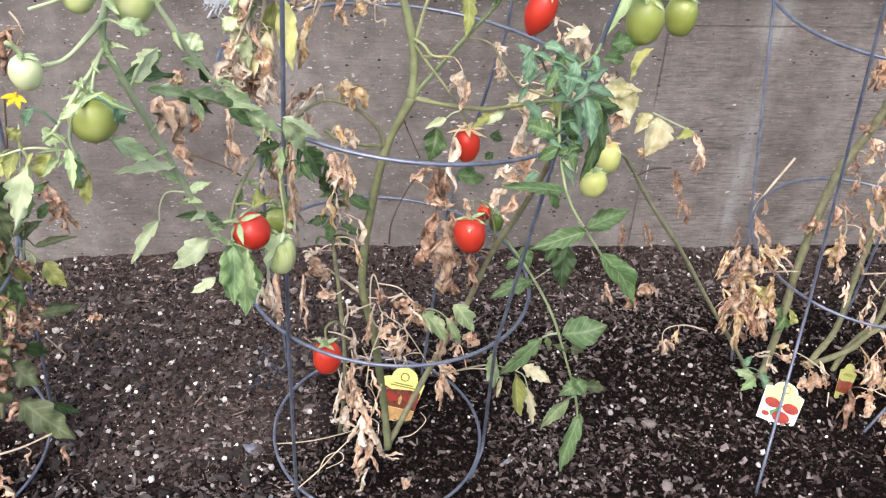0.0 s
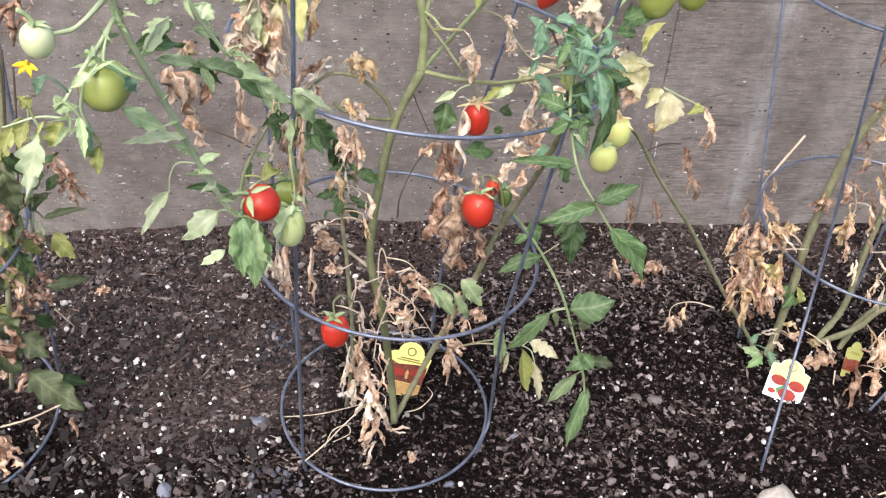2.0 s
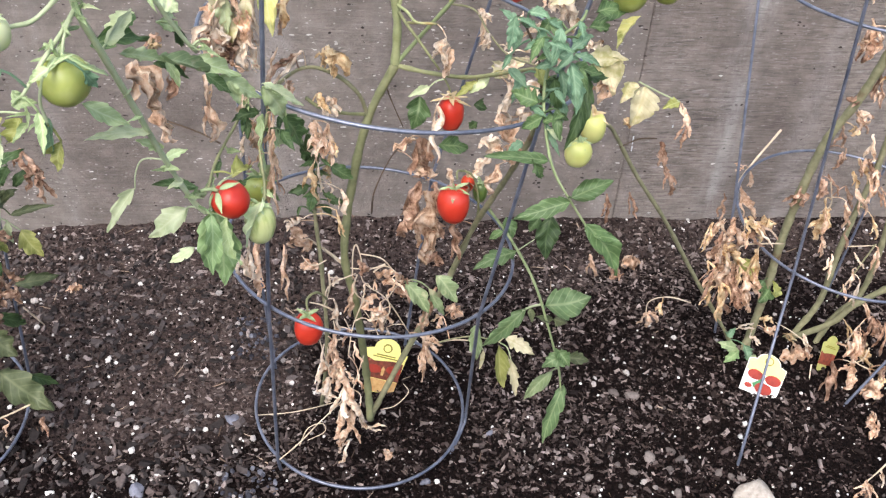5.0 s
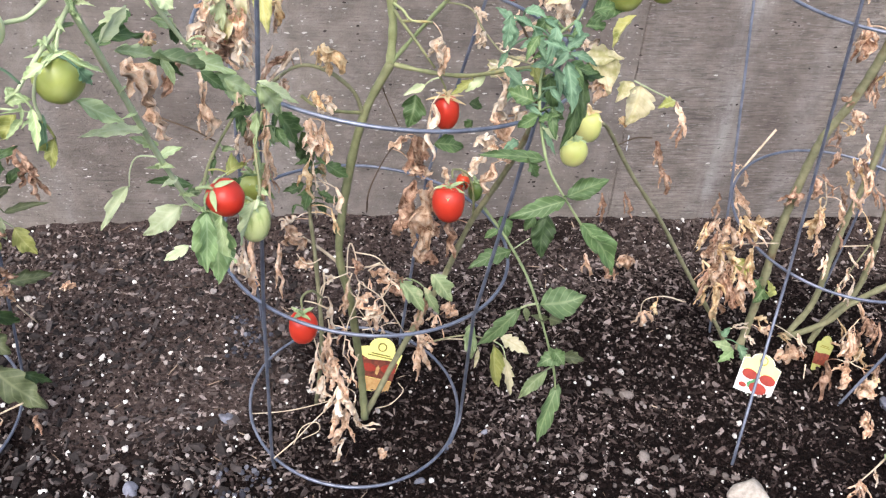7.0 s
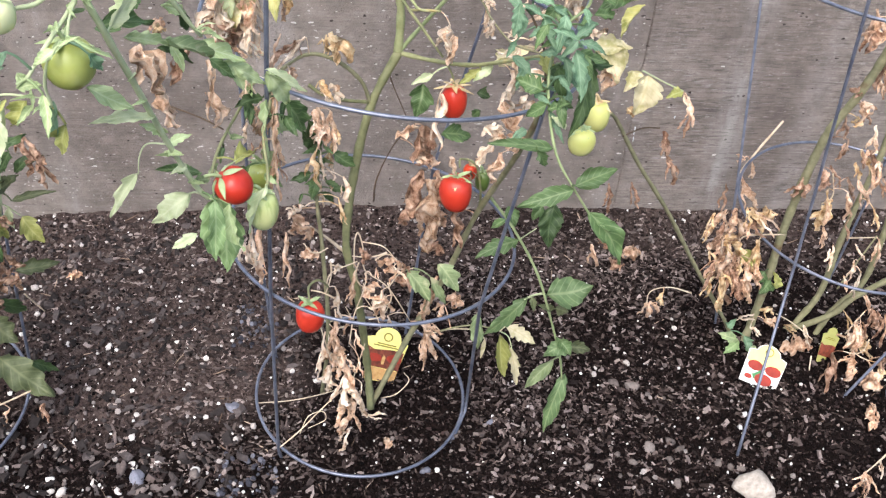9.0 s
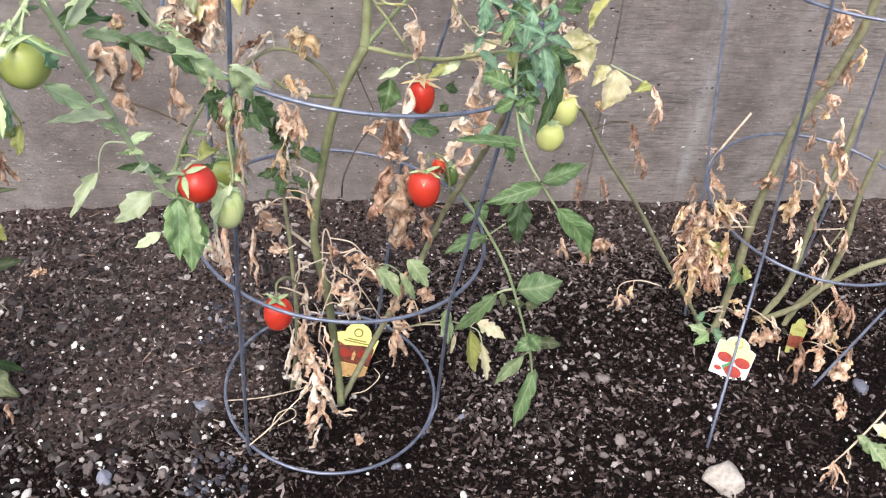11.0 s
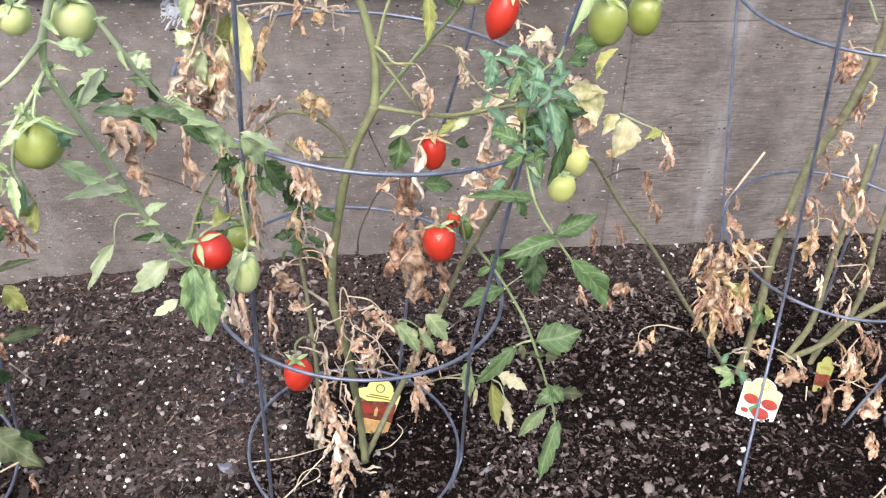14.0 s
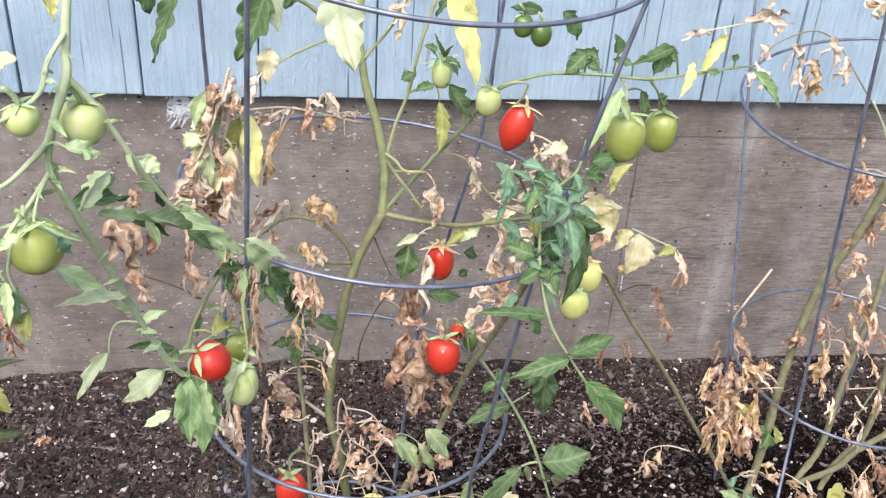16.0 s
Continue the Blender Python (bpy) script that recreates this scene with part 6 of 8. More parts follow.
blade(plant, (-0.149, -0.240, 0.696), (-0.133, -0.260, 0.710), 0.008, "vary")
blade(plant, (-0.058, -0.040, 0.551), (-0.065, -0.060, 0.548), 0.006, "dark")
blade(plant, (-0.070, -0.040, 0.533), (-0.051, -0.060, 0.532), 0.006, "dark")
blade(plant, (-0.059, -0.040, 0.568), (-0.076, -0.060, 0.581), 0.008, "dull")
blade(plant, (-0.059, -0.040, 0.582), (-0.044, -0.060, 0.591), 0.007, "mid")
blade(plant, (-0.064, -0.050, 0.507), (-0.080, -0.070, 0.510), 0.008, "mid")
blade(plant, (-0.054, -0.040, 0.556), (-0.039, -0.060, 0.553), 0.007, "mid")
blade(plant, (-0.058, -0.040, 0.573), (-0.067, -0.060, 0.566), 0.008, "dull")
blade(plant, (-0.057, -0.040, 0.527), (-0.042, -0.060, 0.540), 0.008, "dull")
cane(plant, [(0.037, -0.060, 0.379), (0.021, -0.060, 0.372), (0.004, -0.060, 0.370), (-0.015, -0.060, 0.372)], 0.0014, 0.0007, STEM_TAN, name="twig")
cane(plant, [(0.038, -0.090, 0.345), (0.044, -0.090, 0.317), (0.038, -0.090, 0.301), (0.015, -0.090, 0.298)], 0.0011, 0.0007, STEM_TAN, name="twig")
cane(plant, [(-0.046, -0.090, 0.386), (-0.045, -0.090, 0.367), (-0.048, -0.090, 0.347), (-0.054, -0.090, 0.325)], 0.0014, 0.0010, STEM_TAN, name="twig")
cane(plant, [(0.030, -0.070, 0.232), (0.024, -0.070, 0.255), (0.016, -0.070, 0.275), (0.005, -0.070, 0.296)], 0.0010, 0.0008, STEM_TAN, name="twig")
cane(plant, [(-0.005, -0.100, 0.393), (-0.010, -0.100, 0.371), (-0.004, -0.100, 0.352), (0.012, -0.100, 0.340)], 0.0012, 0.0008, STEM_TAN, name="twig")
cane(plant, [(-0.050, -0.070, 0.396), (-0.063, -0.070, 0.387), (-0.075, -0.070, 0.389), (-0.085, -0.070, 0.405)], 0.0010, 0.0007, STEM_TAN, name="twig")
cane(plant, [(-0.042, -0.080, 0.306), (-0.052, -0.080, 0.313), (-0.064, -0.080, 0.319), (-0.076, -0.080, 0.322)], 0.0013, 0.0009, STEM_TAN, name="twig")
cane(plant, [(-0.042, -0.060, 0.222), (-0.023, -0.060, 0.229), (-0.017, -0.060, 0.245), (-0.025, -0.060, 0.269)], 0.0013, 0.0007, STEM_TAN, name="twig")
cane(plant, [(0.011, -0.060, 0.242), (0.025, -0.060, 0.245), (0.036, -0.060, 0.256), (0.043, -0.060, 0.274)], 0.0010, 0.0009, STEM_TAN, name="twig")
cane(plant, [(-0.042, -0.050, 0.255), (-0.041, -0.050, 0.238), (-0.047, -0.050, 0.229), (-0.059, -0.050, 0.230)], 0.0012, 0.0007, STEM_TAN, name="twig")
cane(plant, [(0.015, -0.070, 0.294), (0.010, -0.070, 0.304), (0.005, -0.070, 0.314), (0.002, -0.070, 0.326)], 0.0009, 0.0008, STEM_TAN, name="twig")
cane(plant, [(0.019, -0.070, 0.372), (0.030, -0.070, 0.382), (0.040, -0.070, 0.383), (0.052, -0.070, 0.373)], 0.0010, 0.0009, STEM_TAN, name="twig")
husk(plant, (-0.161, -0.130, 0.806), (-0.173, -0.150, 0.767), 0.034, "blond")
husk(plant, (-0.155, -0.120, 0.793), (-0.157, -0.140, 0.764), 0.020, "tan")
husk(plant, (-0.098, -0.225, 0.748), (-0.102, -0.245, 0.667), 0.012, "tan")
blade(plant, (0.283, -0.100, 0.746), (0.326, -0.120, 0.758), 0.027, "cream", fold=0.4, droop=0.3)
blade(plant, (0.294, -0.100, 0.746), (0.317, -0.130, 0.711), 0.036, "cream", fold=0.5, droop=0.2)
blade(plant, (0.289, -0.100, 0.742), (0.298, -0.110, 0.716), 0.018, "vary", fold=0.4)
husk(plant, (0.309, -0.110, 0.725), (0.309, -0.120, 0.698), 0.022, "tan")
blade(plant, (0.377, -0.060, 0.683), (0.358, -0.090, 0.639), 0.043, "cream", fold=0.5, droop=0.25)
blade(plant, (0.365, -0.060, 0.686), (0.342, -0.080, 0.670), 0.027, "cream", fold=0.4)
blade(plant, (0.381, -0.060, 0.677), (0.387, -0.070, 0.644), 0.021, "lime", fold=0.4)
husk(plant, (0.358, -0.080, 0.647), (0.353, -0.090, 0.634), 0.018, "gold")
husk(plant, (0.078, 0.000, 0.559), (0.048, -0.015, 0.551), 0.019, "tan", sheet=True)
husk(plant, (0.086, 0.000, 0.563), (0.089, -0.015, 0.502), 0.028, "brown", sheet=True)
husk(plant, (0.079, 0.000, 0.522), (0.107, -0.015, 0.507), 0.021, "tan", sheet=True)
husk(plant, (0.088, 0.000, 0.487), (0.061, -0.015, 0.400), 0.032, "brown", sheet=True)
husk(plant, (0.101, 0.000, 0.471), (0.098, -0.015, 0.344), 0.035, "tan", sheet=True)
husk(plant, (0.102, 0.000, 0.419), (0.118, -0.015, 0.375), 0.026, "brown", sheet=True)
husk(plant, (0.113, 0.000, 0.487), (0.113, -0.015, 0.430), 0.015, "brown", sheet=True)
husk(plant, (0.146, 0.000, 0.413), (0.150, -0.015, 0.353), 0.019, "brown", sheet=True)
husk(plant, (0.101, -0.060, 0.651), (0.099, -0.075, 0.571), 0.018, "blond", sheet=True)
husk(plant, (0.119, -0.060, 0.551), (0.128, -0.075, 0.530), 0.011, "tan", sheet=True)
husk(plant, (0.187, -0.085, 0.701), (0.184, -0.100, 0.647), 0.019, "blond", sheet=True)
husk(plant, (0.183, -0.085, 0.655), (0.200, -0.100, 0.621), 0.025, "tan", sheet=True)
husk(plant, (0.205, -0.085, 0.663), (0.216, -0.100, 0.641), 0.019, "blond", sheet=True)
husk(plant, (0.179, -0.085, 0.620), (0.168, -0.100, 0.598), 0.026, "blond", sheet=True)
husk(plant, (0.195, -0.085, 0.606), (0.203, -0.100, 0.587), 0.021, "tan", sheet=True)
husk(plant, (0.174, -0.085, 0.588), (0.157, -0.100, 0.562), 0.017, "blond", sheet=True)
husk(plant, (0.187, -0.085, 0.575), (0.179, -0.100, 0.535), 0.019, "tan", sheet=True)
husk(plant, (0.206, -0.085, 0.615), (0.211, -0.100, 0.600), 0.014, "tan", sheet=True)
husk(plant, (-0.227, -0.310, 0.841), (-0.200, -0.325, 0.801), 0.026, "tan", sheet=True)
husk(plant, (-0.205, -0.310, 0.805), (-0.187, -0.325, 0.764), 0.018, "tan", sheet=True)
husk(plant, (-0.219, -0.310, 0.838), (-0.198, -0.325, 0.821), 0.012, "blond", sheet=True)
husk(plant, (-0.183, -0.240, 0.806), (-0.203, -0.255, 0.770), 0.014, "brown", sheet=True)
husk(plant, (-0.213, -0.240, 0.839), (-0.210, -0.255, 0.826), 0.016, "brown", sheet=True)
husk(plant, (-0.168, -0.240, 0.793), (-0.160, -0.255, 0.760), 0.009, "tan", sheet=True)
husk(plant, (-0.165, -0.240, 0.755), (-0.160, -0.255, 0.715), 0.019, "tan", sheet=True)
husk(plant, (-0.138, -0.130, 0.907), (-0.146, -0.145, 0.889), 0.017, "tan", sheet=True)
husk(plant, (-0.133, -0.130, 0.893), (-0.154, -0.145, 0.848), 0.015, "tan", sheet=True)
husk(plant, (-0.174, -0.130, 0.821), (-0.167, -0.145, 0.806), 0.019, "tan", sheet=True)
husk(plant, (-0.179, -0.130, 0.785), (-0.172, -0.145, 0.764), 0.024, "blond", sheet=True)
husk(plant, (-0.157, -0.130, 0.786), (-0.160, -0.145, 0.764), 0.029, "brown", sheet=True)
husk(plant, (-0.145, -0.130, 0.838), (-0.132, -0.145, 0.815), 0.011, "tan", sheet=True)
husk(plant, (-0.136, -0.130, 0.814), (-0.119, -0.145, 0.778), 0.018, "tan", sheet=True)
husk(plant, (-0.136, -0.130, 0.786), (-0.132, -0.145, 0.746), 0.014, "blond", sheet=True)
husk(plant, (-0.124, -0.130, 0.888), (-0.115, -0.145, 0.880), 0.015, "tan", sheet=True)
husk(plant, (-0.160, -0.130, 0.760), (-0.137, -0.145, 0.747), 0.011, "tan", sheet=True)
cane(plant, [(-0.123, -0.140, 0.931), (-0.133, -0.140, 0.898), (-0.147, -0.140, 0.859), (-0.163, -0.140, 0.823)], 0.0016, 0.0013, STEM_TAN, name="twig")
blade(plant, (-0.151, -0.120, 0.895), (-0.166, -0.130, 0.856), 0.017, "sage")
blade(plant, (-0.161, -0.130, 0.848), (-0.176, -0.140, 0.838), 0.027, "pale")
blade(plant, (-0.156, -0.130, 0.836), (-0.151, -0.140, 0.791), 0.023, "pale")
husk(plant, (-0.108, -0.030, 0.878), (-0.115, -0.045, 0.855), 0.014, "blond", sheet=True)
husk(plant, (-0.068, -0.030, 0.837), (-0.110, -0.045, 0.824), 0.011, "blond", sheet=True)
husk(plant, (-0.046, -0.030, 0.840), (-0.054, -0.045, 0.810), 0.010, "tan", sheet=True)
husk(plant, (-0.050, -0.030, 0.813), (-0.035, -0.045, 0.803), 0.010, "tan", sheet=True)
husk(plant, (-0.026, -0.030, 0.857), (-0.006, -0.045, 0.834), 0.010, "blond", sheet=True)
husk(plant, (-0.046, -0.030, 0.850), (-0.028, -0.045, 0.845), 0.011, "blond", sheet=True)
husk(plant, (-0.006, -0.030, 0.827), (0.012, -0.045, 0.843), 0.006, "blond", sheet=True)
husk(plant, (-0.026, -0.030, 0.825), (-0.016, -0.045, 0.816), 0.012, "gold", sheet=True)
husk(plant, (-0.087, -0.030, 0.709), (-0.111, -0.045, 0.675), 0.017, "brown", sheet=True)
husk(plant, (-0.096, -0.030, 0.668), (-0.091, -0.045, 0.655), 0.013, "tan", sheet=True)
husk(plant, (-0.041, -0.030, 0.722), (-0.020, -0.045, 0.689), 0.023, "gold", sheet=True)
husk(plant, (-0.079, -0.050, 0.815), (-0.100, -0.065, 0.752), 0.015, "tan", sheet=True)
cane(plant, [(-0.063, -0.030, 0.834), (-0.072, -0.030, 0.821), (-0.079, -0.030, 0.806)], 0.0011, 0.0009, STEM_TAN, name="twig")
husk(plant, (0.245, -0.050, 0.804), (0.269, -0.065, 0.765), 0.021, "blond", sheet=True)
husk(plant, (0.235, -0.050, 0.796), (0.241, -0.065, 0.788), 0.013, "blond", sheet=True)
husk(plant, (0.274, -0.050, 0.774), (0.268, -0.065, 0.760), 0.016, "gold", sheet=True)
husk(plant, (0.219, -0.050, 0.820), (0.220, -0.065, 0.815), 0.009, "blond", sheet=True)
husk(plant, (0.217, -0.050, 0.765), (0.230, -0.065, 0.761), 0.016, "blond", sheet=True)
husk(plant, (0.149, -0.050, 0.781), (0.161, -0.065, 0.782), 0.010, "blond", sheet=True)
husk(plant, (0.165, -0.050, 0.750), (0.154, -0.065, 0.736), 0.012, "blond", sheet=True)
husk(plant, (0.109, -0.050, 0.742), (0.105, -0.065, 0.716), 0.018, "blond", sheet=True)
husk(plant, (0.118, -0.050, 0.729), (0.110, -0.065, 0.695), 0.011, "tan", sheet=True)
husk(plant, (0.188, -0.050, 0.733), (0.197, -0.065, 0.736), 0.011, "blond", sheet=True)
husk(plant, (0.208, -0.050, 0.713), (0.230, -0.065, 0.720), 0.008, "blond", sheet=True)
husk(plant, (0.208, -0.050, 0.682), (0.199, -0.065, 0.664), 0.019, "blond", sheet=True)
husk(plant, (0.225, -0.050, 0.685), (0.232, -0.065, 0.667), 0.022, "blond", sheet=True)
husk(plant, (0.297, -0.050, 0.733), (0.307, -0.065, 0.751), 0.013, "blond", sheet=True)
cane(plant, [(0.222, -0.050, 0.817), (0.238, -0.050, 0.812), (0.251, -0.050, 0.804)], 0.0012, 0.0010, STEM_TAN, name="twig")
blade(plant, (0.189, -0.050, 0.698), (0.219, -0.060, 0.722), 0.019, "cream", fold=0.5)
blade(plant, (0.110, -0.060, 0.916), (0.099, -0.070, 0.946), 0.007, "mid")
blade(plant, (0.109, -0.060, 0.917), (0.116, -0.070, 0.934), 0.007, "dark")
blade(plant, (0.108, -0.060, 0.912), (0.122, -0.070, 0.902), 0.007, "mid")
blade(plant, (0.119, -0.060, 0.909), (0.126, -0.070, 0.898), 0.007, "dark")
blade(plant, (0.102, -0.060, 0.916), (0.092, -0.070, 0.930), 0.006, "mid")
blade(plant, (0.104, -0.060, 0.915), (0.096, -0.070, 0.906), 0.006, "fresh")

# ---- the withered plant in the next cage ----
plant = thing("tomato_plant", (0.76, 0.14, 0.0), "withered tomato plant with bare green stems and brown leaves", "tomato plant", "tomato plants")
cane(plant, [(0.737, 0.119, -0.010), (0.759, 0.150, 0.020), (0.761, 0.150, 0.137), (0.758, 0.150, 0.246), (0.757, 0.140, 0.366), (0.758, 0.120, 0.482), (0.776, 0.100, 0.572), (0.786, 0.080, 0.675), (0.784, 0.070, 0.759)], 0.0080, 0.0066, STEM_GREY)
cane(plant, [(0.728, 0.119, -0.010), (0.690, 0.120, 0.058), (0.570, 0.060, 0.251), (0.473, 0.000, 0.413), (0.398, -0.040, 0.526), (0.341, -0.080, 0.623), (0.322, -0.100, 0.649)], 0.0040, 0.0026, STEM_GREY)
cane(plant, [(0.826, 0.140, -0.010), (0.865, 0.170, 0.014), (0.888, 0.170, 0.089), (0.887, 0.170, 0.215), (0.890, 0.170, 0.306), (0.897, 0.170, 0.392), (0.895, 0.170, 0.483)], 0.0064, 0.0048, STEM_GREY)
cane(plant, [(0.777, 0.170, -0.023), (0.853, 0.160, 0.001), (0.909, 0.140, 0.057), (0.932, 0.130, 0.110), (0.985, 0.120, 0.168), (1.03, 0.115, 0.195)], 0.0062, 0.0052, STEM_GREY)
cane(plant, [(0.889, 0.139, -0.010), (0.927, 0.170, 0.036), (0.963, 0.170, 0.102), (0.968, 0.170, 0.187), (0.958, 0.170, 0.306), (0.962, 0.170, 0.40)], 0.0066, 0.0048, STEM_GREY)
cane(plant, [(0.871, 0.100, 0.159), (0.904, 0.120, 0.216), (0.925, 0.130, 0.260)], 0.0015, 0.0014, STEM_GREY)
cane(plant, [(0.747, 0.360, 0.232), (0.772, 0.370, 0.274), (0.824, 0.400, 0.331)], 0.0022, 0.0024, STEM_TAN)
cane(plant, [(0.575, 0.050, 0.195), (0.532, 0.050, 0.209), (0.499, 0.050, 0.197), (0.503, 0.050, 0.150)], 0.0011, 0.0008, STEM_TAN)
cane(plant, [(0.415, -0.040, 0.589), (0.384, -0.060, 0.601), (0.355, -0.070, 0.594)], 0.0011, 0.0010, STEM_DARK)
cane(plant, [(0.655, 0.100, 0.242), (0.660, 0.100, 0.280), (0.699, 0.100, 0.286), (0.746, 0.120, 0.270)], 0.0014, 0.0011, STEM_TAN)
cane(plant, [(0.896, 0.170, 0.222), (0.953, 0.170, 0.224)], 0.0014, 0.0010, STEM_TAN)
cane(plant, [(0.848, 0.060, 0.025), (0.846, 0.042, -0.010)], 0.0014, 0.0010, STEM_TAN)
cane(plant, [(0.925, 0.100, 0.043), (0.944, 0.100, 0.102)], 0.0014, 0.0011, STEM_TAN)
cane(plant, [(0.792, 0.120, 0.403), (0.807, 0.120, 0.356), (0.792, 0.120, 0.338)], 0.0011, 0.0010, STEM_TAN)
blade(plant, (0.719, 0.100, 0.025), (0.688, 0.080, 0.015), 0.025, "fresh")
blade(plant, (0.726, 0.100, 0.040), (0.737, 0.080, 0.014), 0.025, "blue")
blade(plant, (0.712, 0.100, 0.032), (0.675, 0.100, 0.048), 0.023, "vary")
blade(plant, (0.740, 0.100, 0.009), (0.750, 0.080, 0.006), 0.023, "pale")
blade(plant, (0.761, 0.140, 0.146), (0.737, 0.120, 0.129), 0.027, "mid")
blade(plant, (0.772, 0.130, 0.134), (0.764, 0.130, 0.169), 0.020, "lime")
blade(plant, (0.745, 0.140, 0.167), (0.730, 0.130, 0.148), 0.029, "mid")
blade(plant, (0.689, 0.100, 0.248), (0.670, 0.100, 0.223), 0.038, "lime")
blade(plant, (0.688, 0.100, 0.063), (0.699, 0.100, 0.084), 0.016, "blue")
cane(plant, [(0.965, 0.061, 0.010), (0.951, 0.075, 0.010), (0.940, 0.090, 0.016), (0.920, 0.090, 0.045)], 0.0014, 0.0008, STEM_TAN, name="twig")
cane(plant, [(0.948, 0.060, 0.067), (0.946, 0.060, 0.039), (0.933, 0.060, 0.029), (0.907, 0.060, 0.037)], 0.0014, 0.0007, STEM_TAN, name="twig")
cane(plant, [(0.857, 0.090, 0.039), (0.827, 0.090, 0.065), (0.797, 0.090, 0.088), (0.766, 0.090, 0.107)], 0.0014, 0.0007, STEM_TAN, name="twig")
cane(plant, [(1.02, -0.075, 0.020), (0.960, -0.125, 0.030), (0.885, -0.180, 0.022), (0.840, -0.208, 0.012)], 0.0022, 0.0012, STEM_TAN, name="twig")
cane(plant, [(0.905, -0.165, 0.026), (0.918, -0.182, 0.022), (0.925, -0.200, 0.015)], 0.0012, 0.0008, STEM_TAN, name="twig")
blade(plant, (0.905, -0.160, 0.030), (0.930, -0.200, 0.016), 0.032, "vary", fold=0.3)
blade(plant, (0.918, -0.172, 0.026), (0.945, -0.225, 0.012), 0.034, "vary", fold=0.3)
blade(plant, (0.940, -0.140, 0.032), (0.985, -0.160, 0.018), 0.026, "cream", fold=0.3)
husk(plant, (0.848, -0.200, 0.016), (0.812, -0.240, 0.012), 0.020, "tan")
husk(plant, (0.842, -0.205, 0.016), (0.828, -0.258, 0.012), 0.018, "brown")
husk(plant, (0.846, -0.203, 0.014), (0.856, -0.246, 0.012), 0.013, "tan")
husk(plant, (0.880, -0.182, 0.020), (0.872, -0.214, 0.012), 0.012, "blond")
husk(plant, (0.721, 0.130, 0.055), (0.747, 0.130, 0.069), 0.017, "blond")
husk(plant, (0.743, 0.120, 0.042), (0.762, 0.100, 0.042), 0.015, "blond")
husk(plant, (0.808, 0.120, 0.048), (0.837, 0.110, 0.039), 0.015, "gold")
husk(plant, (0.848, 0.120, 0.048), (0.866, 0.100, 0.006), 0.013, "blond")
husk(plant, (0.615, 0.100, 0.342), (0.601, 0.100, 0.275), 0.035, "tan")
husk(plant, (0.627, 0.100, 0.336), (0.657, 0.100, 0.274), 0.033, "tan")
husk(plant, (0.616, 0.100, 0.299), (0.661, 0.100, 0.236), 0.043, "gold")
husk(plant, (0.656, 0.100, 0.299), (0.694, 0.100, 0.305), 0.033, "brown")
husk(plant, (0.661, 0.100, 0.336), (0.712, 0.100, 0.311), 0.035, "gold")
husk(plant, (0.637, 0.090, 0.282), (0.623, 0.080, 0.201), 0.033, "tan")
husk(plant, (0.627, 0.080, 0.227), (0.650, 0.060, 0.144), 0.030, "gold")
husk(plant, (0.656, 0.090, 0.244), (0.644, 0.080, 0.174), 0.034, "brown")
husk(plant, (0.675, 0.090, 0.231), (0.704, 0.080, 0.146), 0.034, "tan")
husk(plant, (0.690, 0.090, 0.231), (0.684, 0.080, 0.160), 0.032, "tan")
husk(plant, (0.692, 0.100, 0.274), (0.695, 0.090, 0.191), 0.030, "gold")
husk(plant, (0.647, 0.080, 0.227), (0.672, 0.070, 0.155), 0.026, "brown")
husk(plant, (0.602, 0.090, 0.258), (0.621, 0.090, 0.219), 0.024, "gold")
husk(plant, (0.749, 0.340, 0.235), (0.777, 0.320, 0.167), 0.029, "tan")
husk(plant, (0.774, 0.320, 0.181), (0.788, 0.280, 0.141), 0.027, "gold")
husk(plant, (0.751, 0.360, 0.275), (0.738, 0.360, 0.261), 0.018, "tan")
husk(plant, (0.699, 0.300, 0.250), (0.685, 0.260, 0.213), 0.019, "brown")
husk(plant, (0.766, 0.360, 0.261), (0.777, 0.360, 0.221), 0.016, "tan")
husk(plant, (0.747, 0.130, 0.385), (0.744, 0.130, 0.343), 0.029, "brown")
husk(plant, (0.774, 0.120, 0.415), (0.779, 0.110, 0.370), 0.032, "brown")
husk(plant, (0.795, 0.120, 0.471), (0.799, 0.120, 0.426), 0.022, "brown")
husk(plant, (0.811, 0.120, 0.344), (0.788, 0.110, 0.290), 0.033, "gold")
husk(plant, (0.813, 0.120, 0.288), (0.817, 0.110, 0.245), 0.016, "tan")
husk(plant, (0.783, 0.100, 0.567), (0.758, 0.100, 0.572), 0.026, "brown")
husk(plant, (0.783, 0.100, 0.552), (0.802, 0.090, 0.538), 0.039, "tan")
husk(plant, (0.789, 0.100, 0.521), (0.785, 0.100, 0.505), 0.022, "gold")
husk(plant, (0.742, 0.080, 0.701), (0.741, 0.070, 0.652), 0.028, "brown")
husk(plant, (0.743, 0.080, 0.719), (0.753, 0.070, 0.661), 0.028, "tan")
husk(plant, (0.879, 0.170, 0.415), (0.909, 0.170, 0.356), 0.029, "brown")
husk(plant, (0.503, 0.050, 0.177), (0.506, 0.050, 0.136), 0.026, "tan")
husk(plant, (0.524, 0.050, 0.196), (0.524, 0.050, 0.169), 0.018, "gold")
husk(plant, (0.899, 0.080, 0.011), (0.849, -0.019, 0.010), 0.026, "brown")
husk(plant, (0.944, 0.079, 0.010), (0.892, 0.008, 0.010), 0.033, "tan")
husk(plant, (0.951, 0.100, 0.065), (0.936, 0.090, 0.015), 0.037, "tan")
husk(plant, (0.961, 0.110, 0.099), (0.979, 0.100, 0.049), 0.032, "brown")
